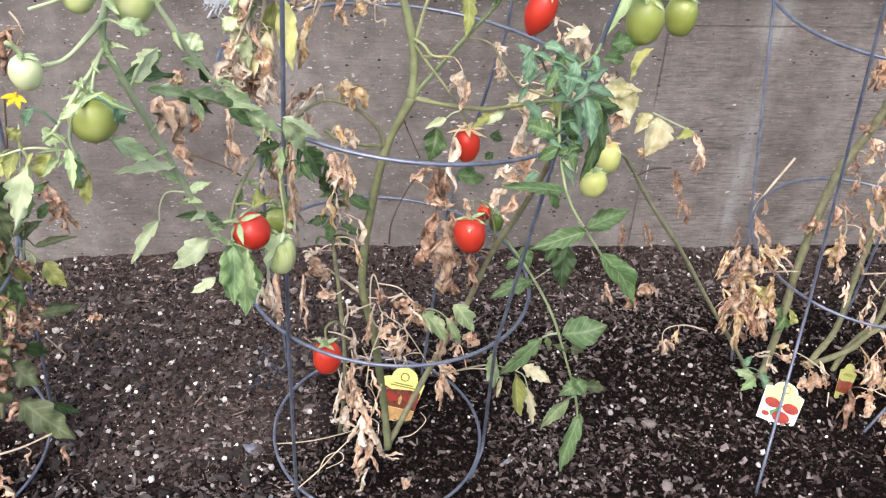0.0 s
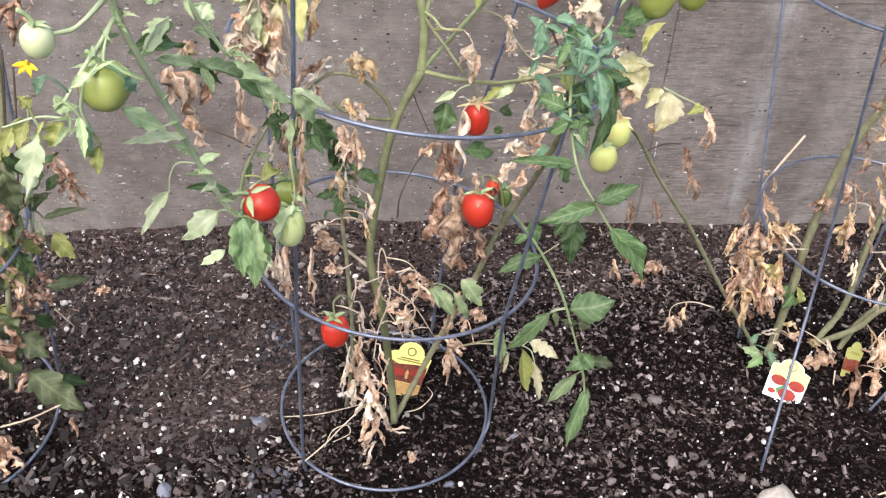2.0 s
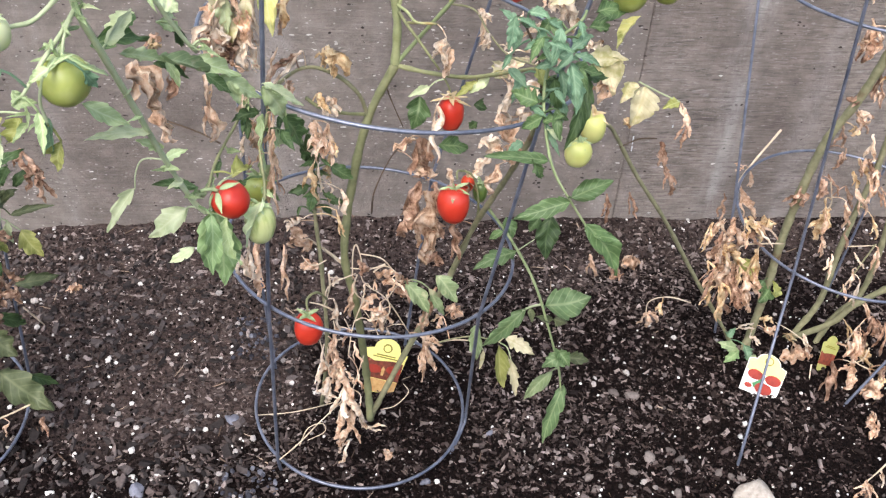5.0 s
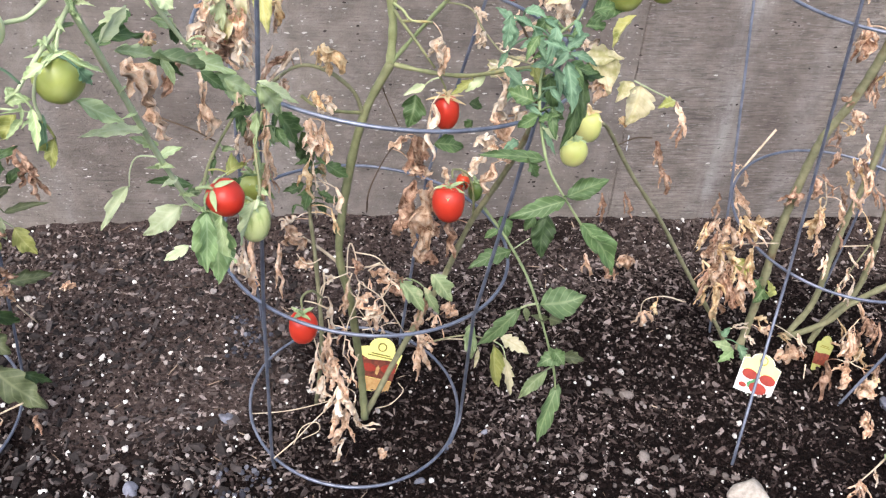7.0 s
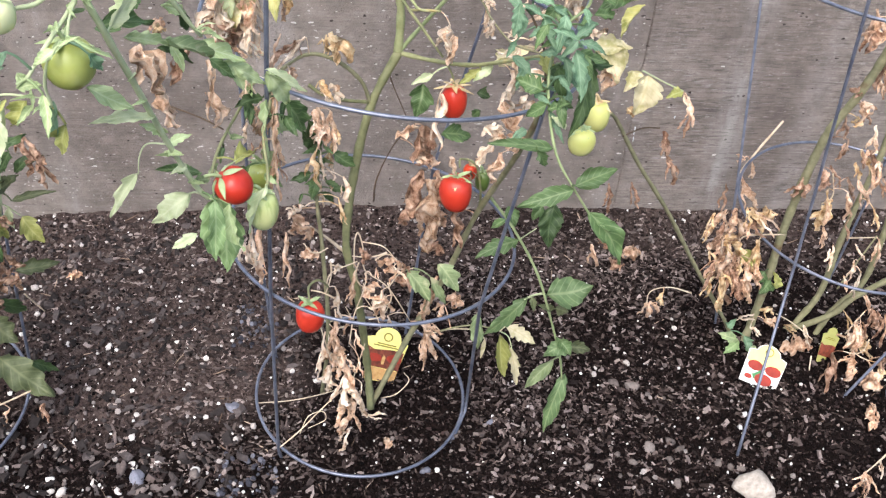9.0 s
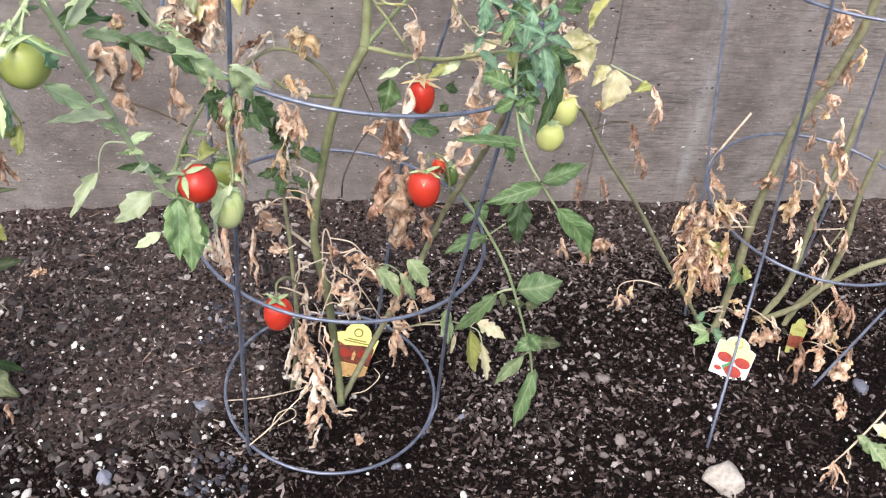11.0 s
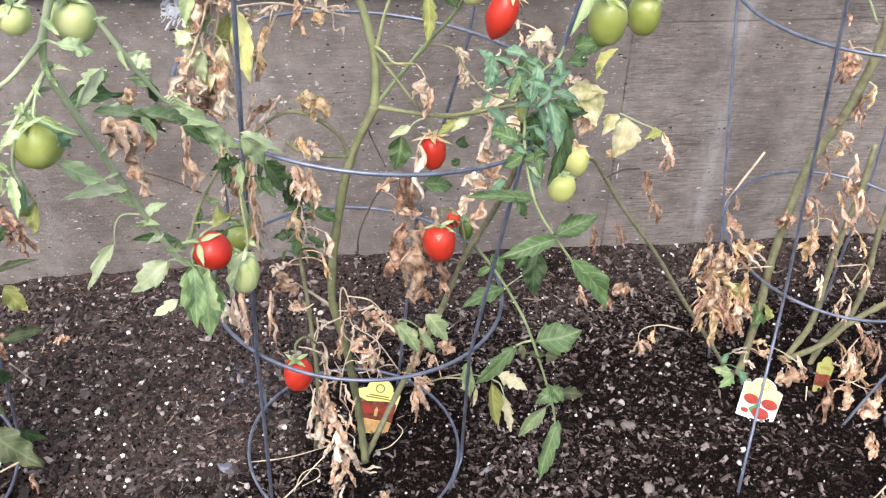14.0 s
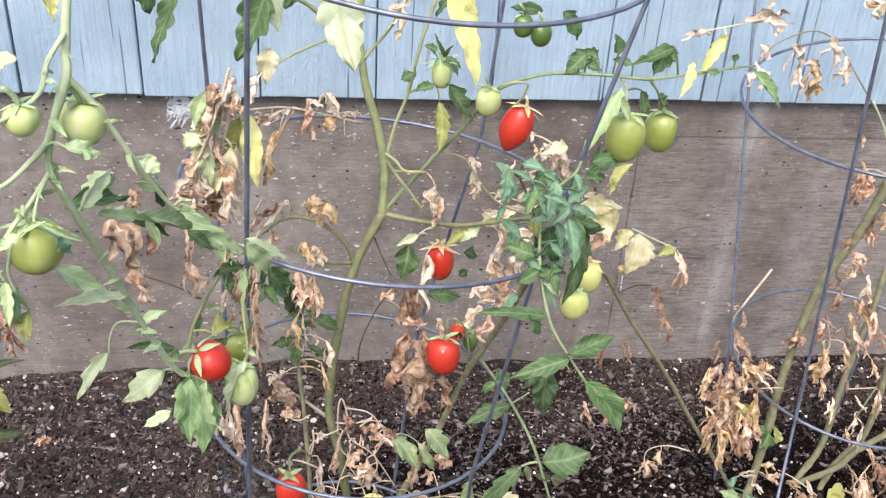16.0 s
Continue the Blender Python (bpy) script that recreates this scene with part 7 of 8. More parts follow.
husk(plant, (0.966, 0.100, 0.004), (0.995, 0.093, 0.010), 0.044, "gold")
husk(plant, (0.959, 0.035, 0.010), (0.924, -0.021, 0.010), 0.051, "tan")
husk(plant, (0.777, 0.140, 0.045), (0.809, 0.130, 0.039), 0.028, "tan")
husk(plant, (0.764, 0.150, 0.065), (0.792, 0.140, 0.052), 0.022, "gold")
husk(plant, (0.845, 0.112, 0.010), (0.875, 0.100, 0.006), 0.026, "brown")
husk(plant, (0.931, -0.048, 0.010), (0.895, -0.111, 0.010), 0.031, "tan")
husk(plant, (0.575, 0.140, 0.845), (0.584, 0.120, 0.811), 0.032, "blond")
husk(plant, (0.574, 0.140, 0.869), (0.589, 0.130, 0.857), 0.022, "blond")
husk(plant, (0.623, 0.140, 0.870), (0.630, 0.130, 0.841), 0.027, "blond")
husk(plant, (0.634, 0.130, 0.841), (0.635, 0.120, 0.807), 0.024, "blond")
husk(plant, (0.648, 0.130, 0.854), (0.656, 0.120, 0.790), 0.029, "gold")
husk(plant, (0.642, 0.130, 0.845), (0.665, 0.130, 0.838), 0.021, "blond")
husk(plant, (0.677, 0.140, 0.884), (0.681, 0.130, 0.838), 0.027, "blond")
husk(plant, (0.700, 0.130, 0.859), (0.698, 0.120, 0.821), 0.024, "blond")
husk(plant, (0.690, 0.100, 0.956), (0.718, 0.100, 0.918), 0.035, "blond")
husk(plant, (0.759, 0.100, 0.698), (0.756, 0.100, 0.660), 0.025, "tan")
cane(plant, [(0.578, 0.140, 0.849), (0.601, 0.140, 0.874), (0.646, 0.140, 0.891), (0.684, 0.140, 0.876), (0.715, 0.130, 0.839), (0.753, 0.120, 0.792)], 0.0011, 0.0010, STEM_GREY)
cane(plant, [(0.752, 0.120, 0.796), (0.774, 0.120, 0.766), (0.800, 0.120, 0.725)], 0.0018, 0.0018, STEM_YOUNG)
husk(plant, (0.630, 0.100, 0.236), (0.629, 0.090, 0.189), 0.019, "brown")
husk(plant, (0.629, 0.110, 0.255), (0.640, 0.100, 0.229), 0.010, "gold")
husk(plant, (0.638, 0.070, 0.335), (0.651, 0.060, 0.309), 0.011, "tan")
husk(plant, (0.624, 0.080, 0.358), (0.620, 0.070, 0.315), 0.020, "tan")
husk(plant, (0.607, 0.070, 0.254), (0.600, 0.060, 0.193), 0.017, "brown")
husk(plant, (0.618, 0.070, 0.295), (0.628, 0.060, 0.270), 0.009, "gold")
husk(plant, (0.649, 0.110, 0.179), (0.671, 0.100, 0.116), 0.022, "brown")
husk(plant, (0.583, 0.070, 0.356), (0.574, 0.060, 0.301), 0.015, "gold")
husk(plant, (0.635, 0.100, 0.327), (0.626, 0.090, 0.297), 0.010, "tan")
husk(plant, (0.634, 0.100, 0.273), (0.623, 0.090, 0.239), 0.016, "brown")
husk(plant, (0.603, 0.070, 0.338), (0.601, 0.060, 0.286), 0.021, "brown")
husk(plant, (0.649, 0.100, 0.245), (0.652, 0.090, 0.180), 0.018, "brown")
husk(plant, (0.622, 0.090, 0.215), (0.617, 0.080, 0.157), 0.023, "gold")
husk(plant, (0.621, 0.090, 0.297), (0.618, 0.080, 0.249), 0.016, "tan")
husk(plant, (0.637, 0.090, 0.234), (0.682, 0.080, 0.161), 0.030, "brown")
husk(plant, (0.666, 0.100, 0.242), (0.668, 0.090, 0.177), 0.018, "tan")
husk(plant, (0.659, 0.080, 0.251), (0.660, 0.070, 0.217), 0.016, "gold")
husk(plant, (0.637, 0.070, 0.368), (0.644, 0.060, 0.326), 0.017, "gold")
husk(plant, (0.645, 0.060, 0.370), (0.694, 0.050, 0.334), 0.013, "tan")
husk(plant, (0.671, 0.080, 0.337), (0.698, 0.070, 0.303), 0.010, "blond")
husk(plant, (0.955, 0.060, 0.132), (0.964, 0.050, 0.055), 0.019, "brown")
husk(plant, (0.984, 0.048, 0.010), (0.950, -0.002, 0.010), 0.018, "gold")
husk(plant, (0.999, 0.069, 0.010), (0.950, -0.002, 0.010), 0.027, "brown")
husk(plant, (0.932, 0.080, 0.086), (0.946, 0.070, 0.021), 0.019, "tan")
husk(plant, (0.919, 0.080, 0.092), (0.935, 0.070, 0.018), 0.029, "tan")
husk(plant, (0.923, 0.090, 0.057), (0.936, 0.080, 0.013), 0.015, "blond")
husk(plant, (0.961, 0.026, 0.010), (0.942, -0.015, 0.010), 0.010, "blond")
husk(plant, (0.838, 0.140, 0.412), (0.848, 0.130, 0.380), 0.015, "gold")
husk(plant, (0.789, 0.130, 0.412), (0.814, 0.120, 0.372), 0.015, "brown")
husk(plant, (0.841, 0.120, 0.390), (0.871, 0.110, 0.337), 0.020, "tan")
husk(plant, (0.789, 0.120, 0.589), (0.789, 0.110, 0.562), 0.008, "tan")
husk(plant, (0.826, 0.120, 0.452), (0.851, 0.110, 0.407), 0.016, "gold")
husk(plant, (0.829, 0.110, 0.458), (0.826, 0.100, 0.431), 0.010, "tan")
husk(plant, (0.788, 0.140, 0.508), (0.795, 0.130, 0.463), 0.018, "brown")
husk(plant, (0.787, 0.100, 0.357), (0.794, 0.090, 0.313), 0.014, "tan")
husk(plant, (0.905, 0.140, 0.312), (0.922, 0.130, 0.269), 0.019, "gold")
husk(plant, (0.773, 0.150, 0.523), (0.780, 0.140, 0.489), 0.015, "brown")
husk(plant, (0.944, 0.140, 0.122), (0.985, 0.130, 0.061), 0.018, "tan")
husk(plant, (0.881, 0.100, 0.227), (0.875, 0.090, 0.186), 0.013, "blond")
husk(plant, (0.848, 0.130, 0.238), (0.853, 0.120, 0.186), 0.020, "blond")
husk(plant, (1.005, 0.150, 0.055), (1.024, 0.140, 0.005), 0.015, "brown")
husk(plant, (0.879, 0.110, 0.182), (0.891, 0.100, 0.153), 0.011, "tan")
husk(plant, (0.927, 0.130, 0.071), (0.959, 0.120, 0.015), 0.016, "gold")
husk(plant, (0.956, 0.110, 0.064), (0.974, 0.100, 0.030), 0.015, "brown")
husk(plant, (0.937, 0.140, 0.244), (0.947, 0.130, 0.186), 0.020, "tan")
husk(plant, (0.877, 0.110, 0.258), (0.901, 0.100, 0.224), 0.013, "blond")
husk(plant, (0.907, 0.110, 0.194), (0.910, 0.100, 0.135), 0.020, "blond")
husk(plant, (0.864, 0.140, 0.275), (0.872, 0.130, 0.245), 0.011, "brown")
husk(plant, (0.820, 0.100, 0.377), (0.830, 0.090, 0.328), 0.020, "tan")
husk(plant, (0.834, 0.140, 0.381), (0.855, 0.130, 0.334), 0.015, "brown")
husk(plant, (0.802, 0.130, 0.363), (0.800, 0.120, 0.332), 0.011, "gold")
husk(plant, (0.843, 0.090, 0.447), (0.847, 0.080, 0.385), 0.024, "tan")
husk(plant, (0.888, 0.140, 0.377), (0.907, 0.130, 0.342), 0.010, "brown")
husk(plant, (0.864, 0.090, 0.415), (0.889, 0.080, 0.372), 0.018, "brown")
husk(plant, (0.856, 0.150, 0.479), (0.859, 0.140, 0.431), 0.019, "blond")
husk(plant, (0.799, 0.120, 0.537), (0.816, 0.110, 0.503), 0.017, "brown")
husk(plant, (0.817, 0.100, 0.461), (0.826, 0.090, 0.429), 0.010, "brown")
husk(plant, (0.800, 0.110, 0.592), (0.812, 0.100, 0.565), 0.012, "tan")
husk(plant, (0.800, 0.080, 0.645), (0.795, 0.070, 0.607), 0.018, "gold")
husk(plant, (0.794, 0.100, 0.626), (0.792, 0.090, 0.579), 0.016, "brown")
husk(plant, (0.807, 0.110, 0.602), (0.818, 0.100, 0.558), 0.016, "brown")
husk(plant, (0.735, 0.100, 0.756), (0.738, 0.090, 0.735), 0.009, "tan")

# ---- the plant at the far end of the bed ----
plant = thing("tomato_plant", (-0.72, 0.05, 0.0), "bushy tomato plant with browned lower leaves", "tomato plant", "tomato plants")
cane(plant, [(-0.671, 0.064, -0.010), (-0.606, 0.000, 0.216), (-0.577, 0.000, 0.357), (-0.547, 0.000, 0.504), (-0.524, 0.000, 0.616), (-0.507, 0.000, 0.718)], 0.0048, 0.0034, STEM_GREY)
cane(plant, [(-0.709, 0.093, -0.010), (-0.582, 0.020, 0.247), (-0.536, 0.020, 0.396), (-0.515, 0.020, 0.510), (-0.486, 0.000, 0.634)], 0.0024, 0.0012, STEM_YOUNG)
cane(plant, [(-0.570, 0.000, 0.422), (-0.538, 0.020, 0.409), (-0.513, 0.030, 0.377)], 0.0013, 0.0010, STEM_YOUNG)
cane(plant, [(-0.550, 0.050, 0.200), (-0.538, 0.080, 0.133)], 0.0014, 0.0011, STEM_TAN)
cane(plant, [(-0.650, -0.050, 0.022), (-0.594, -0.060, 0.053), (-0.527, -0.080, 0.108)], 0.0018, 0.0014, STEM_TAN)
cane(plant, [(-0.462, 0.000, 0.797), (-0.455, 0.000, 0.785), (-0.450, 0.000, 0.766)], 0.0014, 0.0007, STEM_TAN)
cane(plant, [(-0.548, 0.000, 0.484), (-0.518, 0.000, 0.625), (-0.504, 0.000, 0.702)], 0.0014, 0.0014, STEM_DARK)
cane(plant, [(-0.536, 0.000, 0.463), (-0.509, 0.000, 0.598), (-0.495, 0.000, 0.677)], 0.0014, 0.0014, STEM_DARK)
blade(plant, (-0.512, 0.030, 0.375), (-0.484, 0.020, 0.333), 0.034, "lime")
blade(plant, (-0.471, -0.100, 0.581), (-0.429, -0.100, 0.608), 0.017, "dark")
blade(plant, (-0.493, 0.000, 0.478), (-0.451, 0.000, 0.508), 0.021, "dark")
blade(plant, (-0.508, 0.000, 0.427), (-0.444, 0.000, 0.447), 0.014, "dull")
blade(plant, (-0.534, 0.020, 0.385), (-0.554, 0.020, 0.341), 0.018, "pale")
blade(plant, (-0.523, 0.020, 0.401), (-0.525, 0.020, 0.357), 0.015, "pale")
blade(plant, (-0.575, 0.100, 0.207), (-0.508, 0.120, 0.211), 0.033, "dull", fold=0.1)
blade(plant, (-0.610, 0.000, 0.253), (-0.601, 0.000, 0.216), 0.033, "lime")
blade(plant, (-0.574, -0.040, 0.229), (-0.532, -0.060, 0.198), 0.051, "dull", fold=0.1)
blade(plant, (-0.579, -0.040, 0.146), (-0.494, -0.080, 0.093), 0.059, "dull", fold=0.1)
blade(plant, (-0.545, -0.020, 0.115), (-0.505, 0.000, 0.069), 0.022, "dark")
blade(plant, (-0.533, -0.050, 0.519), (-0.523, -0.050, 0.460), 0.025, "dull")
blade(plant, (-0.567, 0.000, 0.401), (-0.562, 0.000, 0.311), 0.031, "dull")
blade(plant, (-0.581, 0.000, 0.357), (-0.619, 0.000, 0.289), 0.037, "dark")
blade(plant, (-0.549, 0.000, 0.443), (-0.512, 0.000, 0.463), 0.023, "dull")
blade(plant, (-0.519, -0.050, 0.575), (-0.498, -0.050, 0.538), 0.025, "dark")
blade(plant, (-0.533, 0.000, 0.513), (-0.573, 0.000, 0.443), 0.035, "dull")
blade(plant, (-0.579, 0.000, 0.401), (-0.558, 0.000, 0.368), 0.027, "lime")
blade(plant, (-0.576, 0.000, 0.228), (-0.543, 0.040, 0.177), 0.026, "dark")
blade(plant, (-0.512, -0.080, 0.568), (-0.500, -0.080, 0.507), 0.036, "dull")
blade(plant, (-0.494, -0.050, 0.620), (-0.527, -0.050, 0.557), 0.032, "lime")
blade(plant, (-0.543, 0.000, 0.432), (-0.579, 0.000, 0.368), 0.036, "dull")
blade(plant, (-0.533, 0.020, 0.428), (-0.498, 0.020, 0.459), 0.027, "dull")
blade(plant, (-0.582, 0.000, 0.335), (-0.564, 0.000, 0.282), 0.034, "lime")
blade(plant, (-0.606, -0.030, 0.268), (-0.584, -0.040, 0.204), 0.047, "dull")
blade(plant, (-0.493, 0.000, 0.513), (-0.518, 0.000, 0.474), 0.026, "dark")
blade(plant, (-0.602, 0.000, 0.289), (-0.557, 0.000, 0.334), 0.028, "dull")
blade(plant, (-0.549, 0.000, 0.390), (-0.535, 0.020, 0.340), 0.024, "lime")
blade(plant, (-0.566, 0.000, 0.368), (-0.545, 0.000, 0.311), 0.026, "dark")
blade(plant, (-0.613, -0.050, 0.214), (-0.579, -0.060, 0.161), 0.042, "dull")
husk(plant, (-0.466, 0.000, 0.774), (-0.482, 0.000, 0.718), 0.034, "brown")
husk(plant, (-0.482, 0.000, 0.766), (-0.502, 0.000, 0.726), 0.029, "brown")
husk(plant, (-0.464, -0.000, 0.750), (-0.491, 0.000, 0.710), 0.022, "brown")
husk(plant, (-0.468, 0.000, 0.542), (-0.470, 0.000, 0.493), 0.032, "brown")
husk(plant, (-0.458, 0.000, 0.513), (-0.450, 0.000, 0.447), 0.028, "brown")
husk(plant, (-0.460, 0.000, 0.523), (-0.442, 0.000, 0.493), 0.024, "brown")
husk(plant, (-0.548, 0.000, 0.499), (-0.551, 0.000, 0.433), 0.033, "brown")
husk(plant, (-0.551, 0.000, 0.453), (-0.567, 0.000, 0.401), 0.034, "brown")
husk(plant, (-0.549, 0.020, 0.318), (-0.540, 0.020, 0.276), 0.030, "brown")
husk(plant, (-0.572, 0.020, 0.271), (-0.548, 0.020, 0.240), 0.051, "brown")
husk(plant, (-0.542, 0.030, 0.262), (-0.545, 0.030, 0.225), 0.024, "tan")
husk(plant, (-0.581, 0.000, 0.265), (-0.566, 0.000, 0.215), 0.040, "brown")
husk(plant, (-0.593, -0.050, 0.263), (-0.587, -0.060, 0.186), 0.053, "brown")
husk(plant, (-0.603, -0.060, 0.174), (-0.614, -0.060, 0.161), 0.027, "tan")
husk(plant, (-0.577, -0.060, 0.045), (-0.590, -0.060, 0.010), 0.013, "tan")
husk(plant, (-0.528, -0.040, 0.035), (-0.520, -0.062, 0.010), 0.023, "brown")
husk(plant, (-0.627, -0.100, 0.058), (-0.619, -0.120, 0.011), 0.056, "brown")
husk(plant, (-0.623, -0.100, 0.016), (-0.622, -0.141, 0.010), 0.047, "tan")
husk(plant, (-0.540, 0.000, 0.411), (-0.533, 0.000, 0.368), 0.026, "brown")
husk(plant, (-0.579, 0.000, 0.312), (-0.564, 0.000, 0.264), 0.036, "tan")
husk(plant, (-0.586, 0.000, 0.357), (-0.585, 0.000, 0.288), 0.030, "brown")
husk(plant, (-0.581, -0.020, 0.119), (-0.607, -0.040, 0.100), 0.028, "brown")
husk(plant, (-0.537, 0.000, 0.494), (-0.531, 0.000, 0.453), 0.025, "brown")
fallen_leaf(0.532, 0.419, 0.047, "brown")
fallen_leaf(0.575, 0.390, 0.040, "tan")
fallen_leaf(0.536, 0.353, 0.032, "brown")
fallen_leaf(-0.572, 0.337, 0.030, "tan")
fallen_leaf(0.770, 0.403, 0.037, "tan")
fallen_leaf(0.095, 0.289, 0.041, "brown")
fallen_leaf(-0.105, 0.380, 0.035, "tan")
fallen_leaf(0.153, 0.395, 0.043, "brown")
fallen_leaf(0.187, 0.238, 0.033, "tan")
fallen_leaf(0.044, -0.097, 0.023, "tan")
fallen_leaf(0.829, 0.099, 0.042, "tan")
flower(plant_main, (-0.282, -0.500, 0.949), 0.010)

# ---- plant labels, stones and litter ----
CARD_YELLOW = plain("tag_yellow_print", (240, 229, 138), 0.4)
CARD_DULL = plain("tag_dull_yellow_print", (150, 152, 92), 0.5)
CARD_WHITE = plain("tag_white_plastic", (236, 234, 226), 0.4)
CARD_ORANGE = organic("tag_orange_print", (170, 126, 74), (206, 172, 116), 130, 0.4, 0.0, 0, ((176, 100, 58), 0.56))
CARD_DARK = organic("tag_brown_print", (74, 38, 30), (132, 68, 50), 120, 0.4, 0.0, 0, ((184, 140, 108), 0.62))
CARD_RED = organic("tag_red_print", (122, 36, 27), (164, 60, 44), 60, 0.4, 0.0, 0, ((214, 140, 116), 0.66))
CARD_GREEN = plain("tag_green_print", (70, 130, 84), 0.4)
CARD_INK = plain("tag_ink", (120, 112, 40), 0.5)


def tag(at, wide, tall, turn, lean, label, photo, spin=0.0, card=None):
    """A printed plant tag with a rounded crown, pushed into the soil; its foot is at the origin of its own pose."""
    root = thing("plant_tag", at, label, "plant tag", "plant tags")
    root.matrix_basis = pose(*at, 90 - lean, 0, turn) @ pose(0, 0, 0, 0, 0, spin)
    w, h = wide / 2, tall

    def sheet(name, pts, z, material):
        bm = bmesh.new()
        f = bm.faces.new([bm.verts.new((x, y, z)) for x, y in pts])
        g = bmesh.ops.extrude_face_region(bm, geom=[f])
        for v in g["geom"]:
            if isinstance(v, bmesh.types.BMVert):
                v.co.z -= 0.0008 if z == 0 else 0.0004
        bmesh.ops.recalc_face_normals(bm, faces=bm.faces[:])
        me_ob = part(name, bm, material, None, smooth=False)
        me_ob.parent = root
        return me_ob

    crown = [(0.62 * w * math.cos(a), h * 0.80 + 0.20 * h * math.sin(a)) for a in [math.pi * i / 12 for i in range(13)]]
    foot = -0.045 if photo else -0.003
    outline = [(-w * (0.45 if photo else 0.95), foot), (w * (0.45 if photo else 0.95), foot), (w, h * 0.76), (w * 0.72, h * 0.80)] + crown + [(-w * 0.72, h * 0.80), (-w, h * 0.76)]
    sheet("card", outline, 0.0, card or (CARD_YELLOW if photo else CARD_WHITE))
    if photo:
        low, high = (0.16, 0.5) if card else (0.26, 0.6)
        sheet("picture", [(-w * 0.8, h * low), (w * 0.8, h * low), (w * 0.88, h * high), (w * 0.4, h * (high + 0.02)), (-w * 0.5, h * (high - 0.03)), (-w * 0.88, h * (high + 0.02))], 0.0008, CARD_DARK)
        if not card:
            sheet("footer", [(-w * 0.7, 0.002), (w * 0.7, 0.002), (w * 0.79, h * 0.25), (-w * 0.79, h * 0.25)], 0.0008, CARD_ORANGE)
        fruit = [] if card else [(-0.42, 0.43, 0.34), (0.5, 0.46, 0.36)]
        if not card:
            sheet("pale_print", [(-0.06 * w, 0.33 * h), (0.06 * w, 0.33 * h), (0.09 * w, 0.45 * h), (0.0, 0.5 * h), (-0.08 * w, 0.44 * h)], 0.0011, CARD_ORANGE)
        sheet("line_of_print", [(-w * 0.45, h * 0.685), (w * 0.45, h * 0.685), (w * 0.45, h * 0.705), (-w * 0.45, h * 0.705)], 0.0008, CARD_INK)
        sheet("line_of_print", [(-w * 0.6, h * 0.645), (w * 0.6, h * 0.645), (w * 0.6, h * 0.665), (-w * 0.6, h * 0.665)], 0.0008, CARD_INK)
    else:
        top = [(x, y) for x, y in [(-w * 0.96, h * 0.48), (w * 0.96, h * 0.48), (w * 0.97, h * 0.75), (w * 0.70, h * 0.79)] + [(x * 0.96, y - 0.01 * h) for x, y in crown] + [(-w * 0.70, h * 0.79), (-w * 0.97, h * 0.75)]]
        sheet("banner", top, 0.0008, CARD_YELLOW)
        sheet("stake", [(-w * 0.2, -0.05), (w * 0.2, -0.05), (w * 0.3, 0.01), (-w * 0.3, 0.01)], -0.0012, CARD_WHITE)
        fruit = [(-0.44, 0.42, 0.40), (0.5, 0.42, 0.42), (0.18, 0.15, 0.46), (-0.6, 0.12, 0.2)]
        sheet("leaf_print", [(-0.2 * w, 0.3 * h), (-0.45 * w, 0.2 * h), (-0.3 * w, 0.1 * h), (0.0, 0.2 * h), (0.1 * w, 0.42 * h), (-0.05 * w, 0.46 * h)], 0.0009, CARD_GREEN)
    for cx, cy, r in fruit:
        sheet("fruit_print", [(cx * w + r * w * math.cos(a), cy * h + r * w * 0.62 * math.sin(a)) for a in [math.tau * i / 14 for i in range(14)]], 0.0014, CARD_RED)
    if card:
        return
    ring = [(0.22 * w * math.cos(a), h * 0.83 + 0.22 * w * math.sin(a)) for a in [math.tau * i / 16 for i in range(16)]]
    sheet("badge", ring, 0.0012, CARD_INK)
    sheet("badge_face", [(x * 0.72, (y - h * 0.83) * 0.72 + h * 0.83) for x, y in ring], 0.0018, CARD_YELLOW)


tag((0.031, 0.046, -0.016), 0.077, 0.106, -6, 26, "yellow plant tag with a tomato picture, stuck in the soil", True, -10)
tag((0.729, 0.006, 0.007), 0.075, 0.076, -4, 40, "white and yellow plant tag with red tomatoes, stuck in the soil", False, -20)
tag((0.884, 0.074, -0.006), 0.038, 0.070, 10, 30, "small yellow plant tag half hidden by dead leaves", True, -24, CARD_DULL)

BOULDER = organic("pitted_stone", (140, 132, 123), (182, 174, 164), 130, 0.9, 0.0, 0, ((72, 64, 58), 0.6))
STONE = island_material("garden_stone", ((0.0, srgb(82, 75, 72)), (0.5, srgb(108, 100, 96)), (1.0, srgb(138, 129, 124))), 0.85, False)
STONE_BLUE = island_material("slate_stone", ((0.0, srgb(92, 94, 104)), (1.0, srgb(130, 132, 144))), 0.8, False)


def pebble_mesh(bm, at, size, flat=0.6, squash=1.0, seed=0.0, sub=1):
    r = bmesh.ops.create_icosphere(bm, subdivisions=sub, radius=1)
    turn = Euler((seed * 0.3 % 0.5, seed * 0.7 % 0.5, seed * 7.1)).to_matrix()
    for v in r["verts"]:
        d = v.co * (1 + 0.4 * noise.noise(v.co * 1.25 + Vector((seed, seed * 2, 0))))
        v.co = Vector(at) + turn @ Vector((d.x * size, d.y * size * squash, d.z * size * flat))


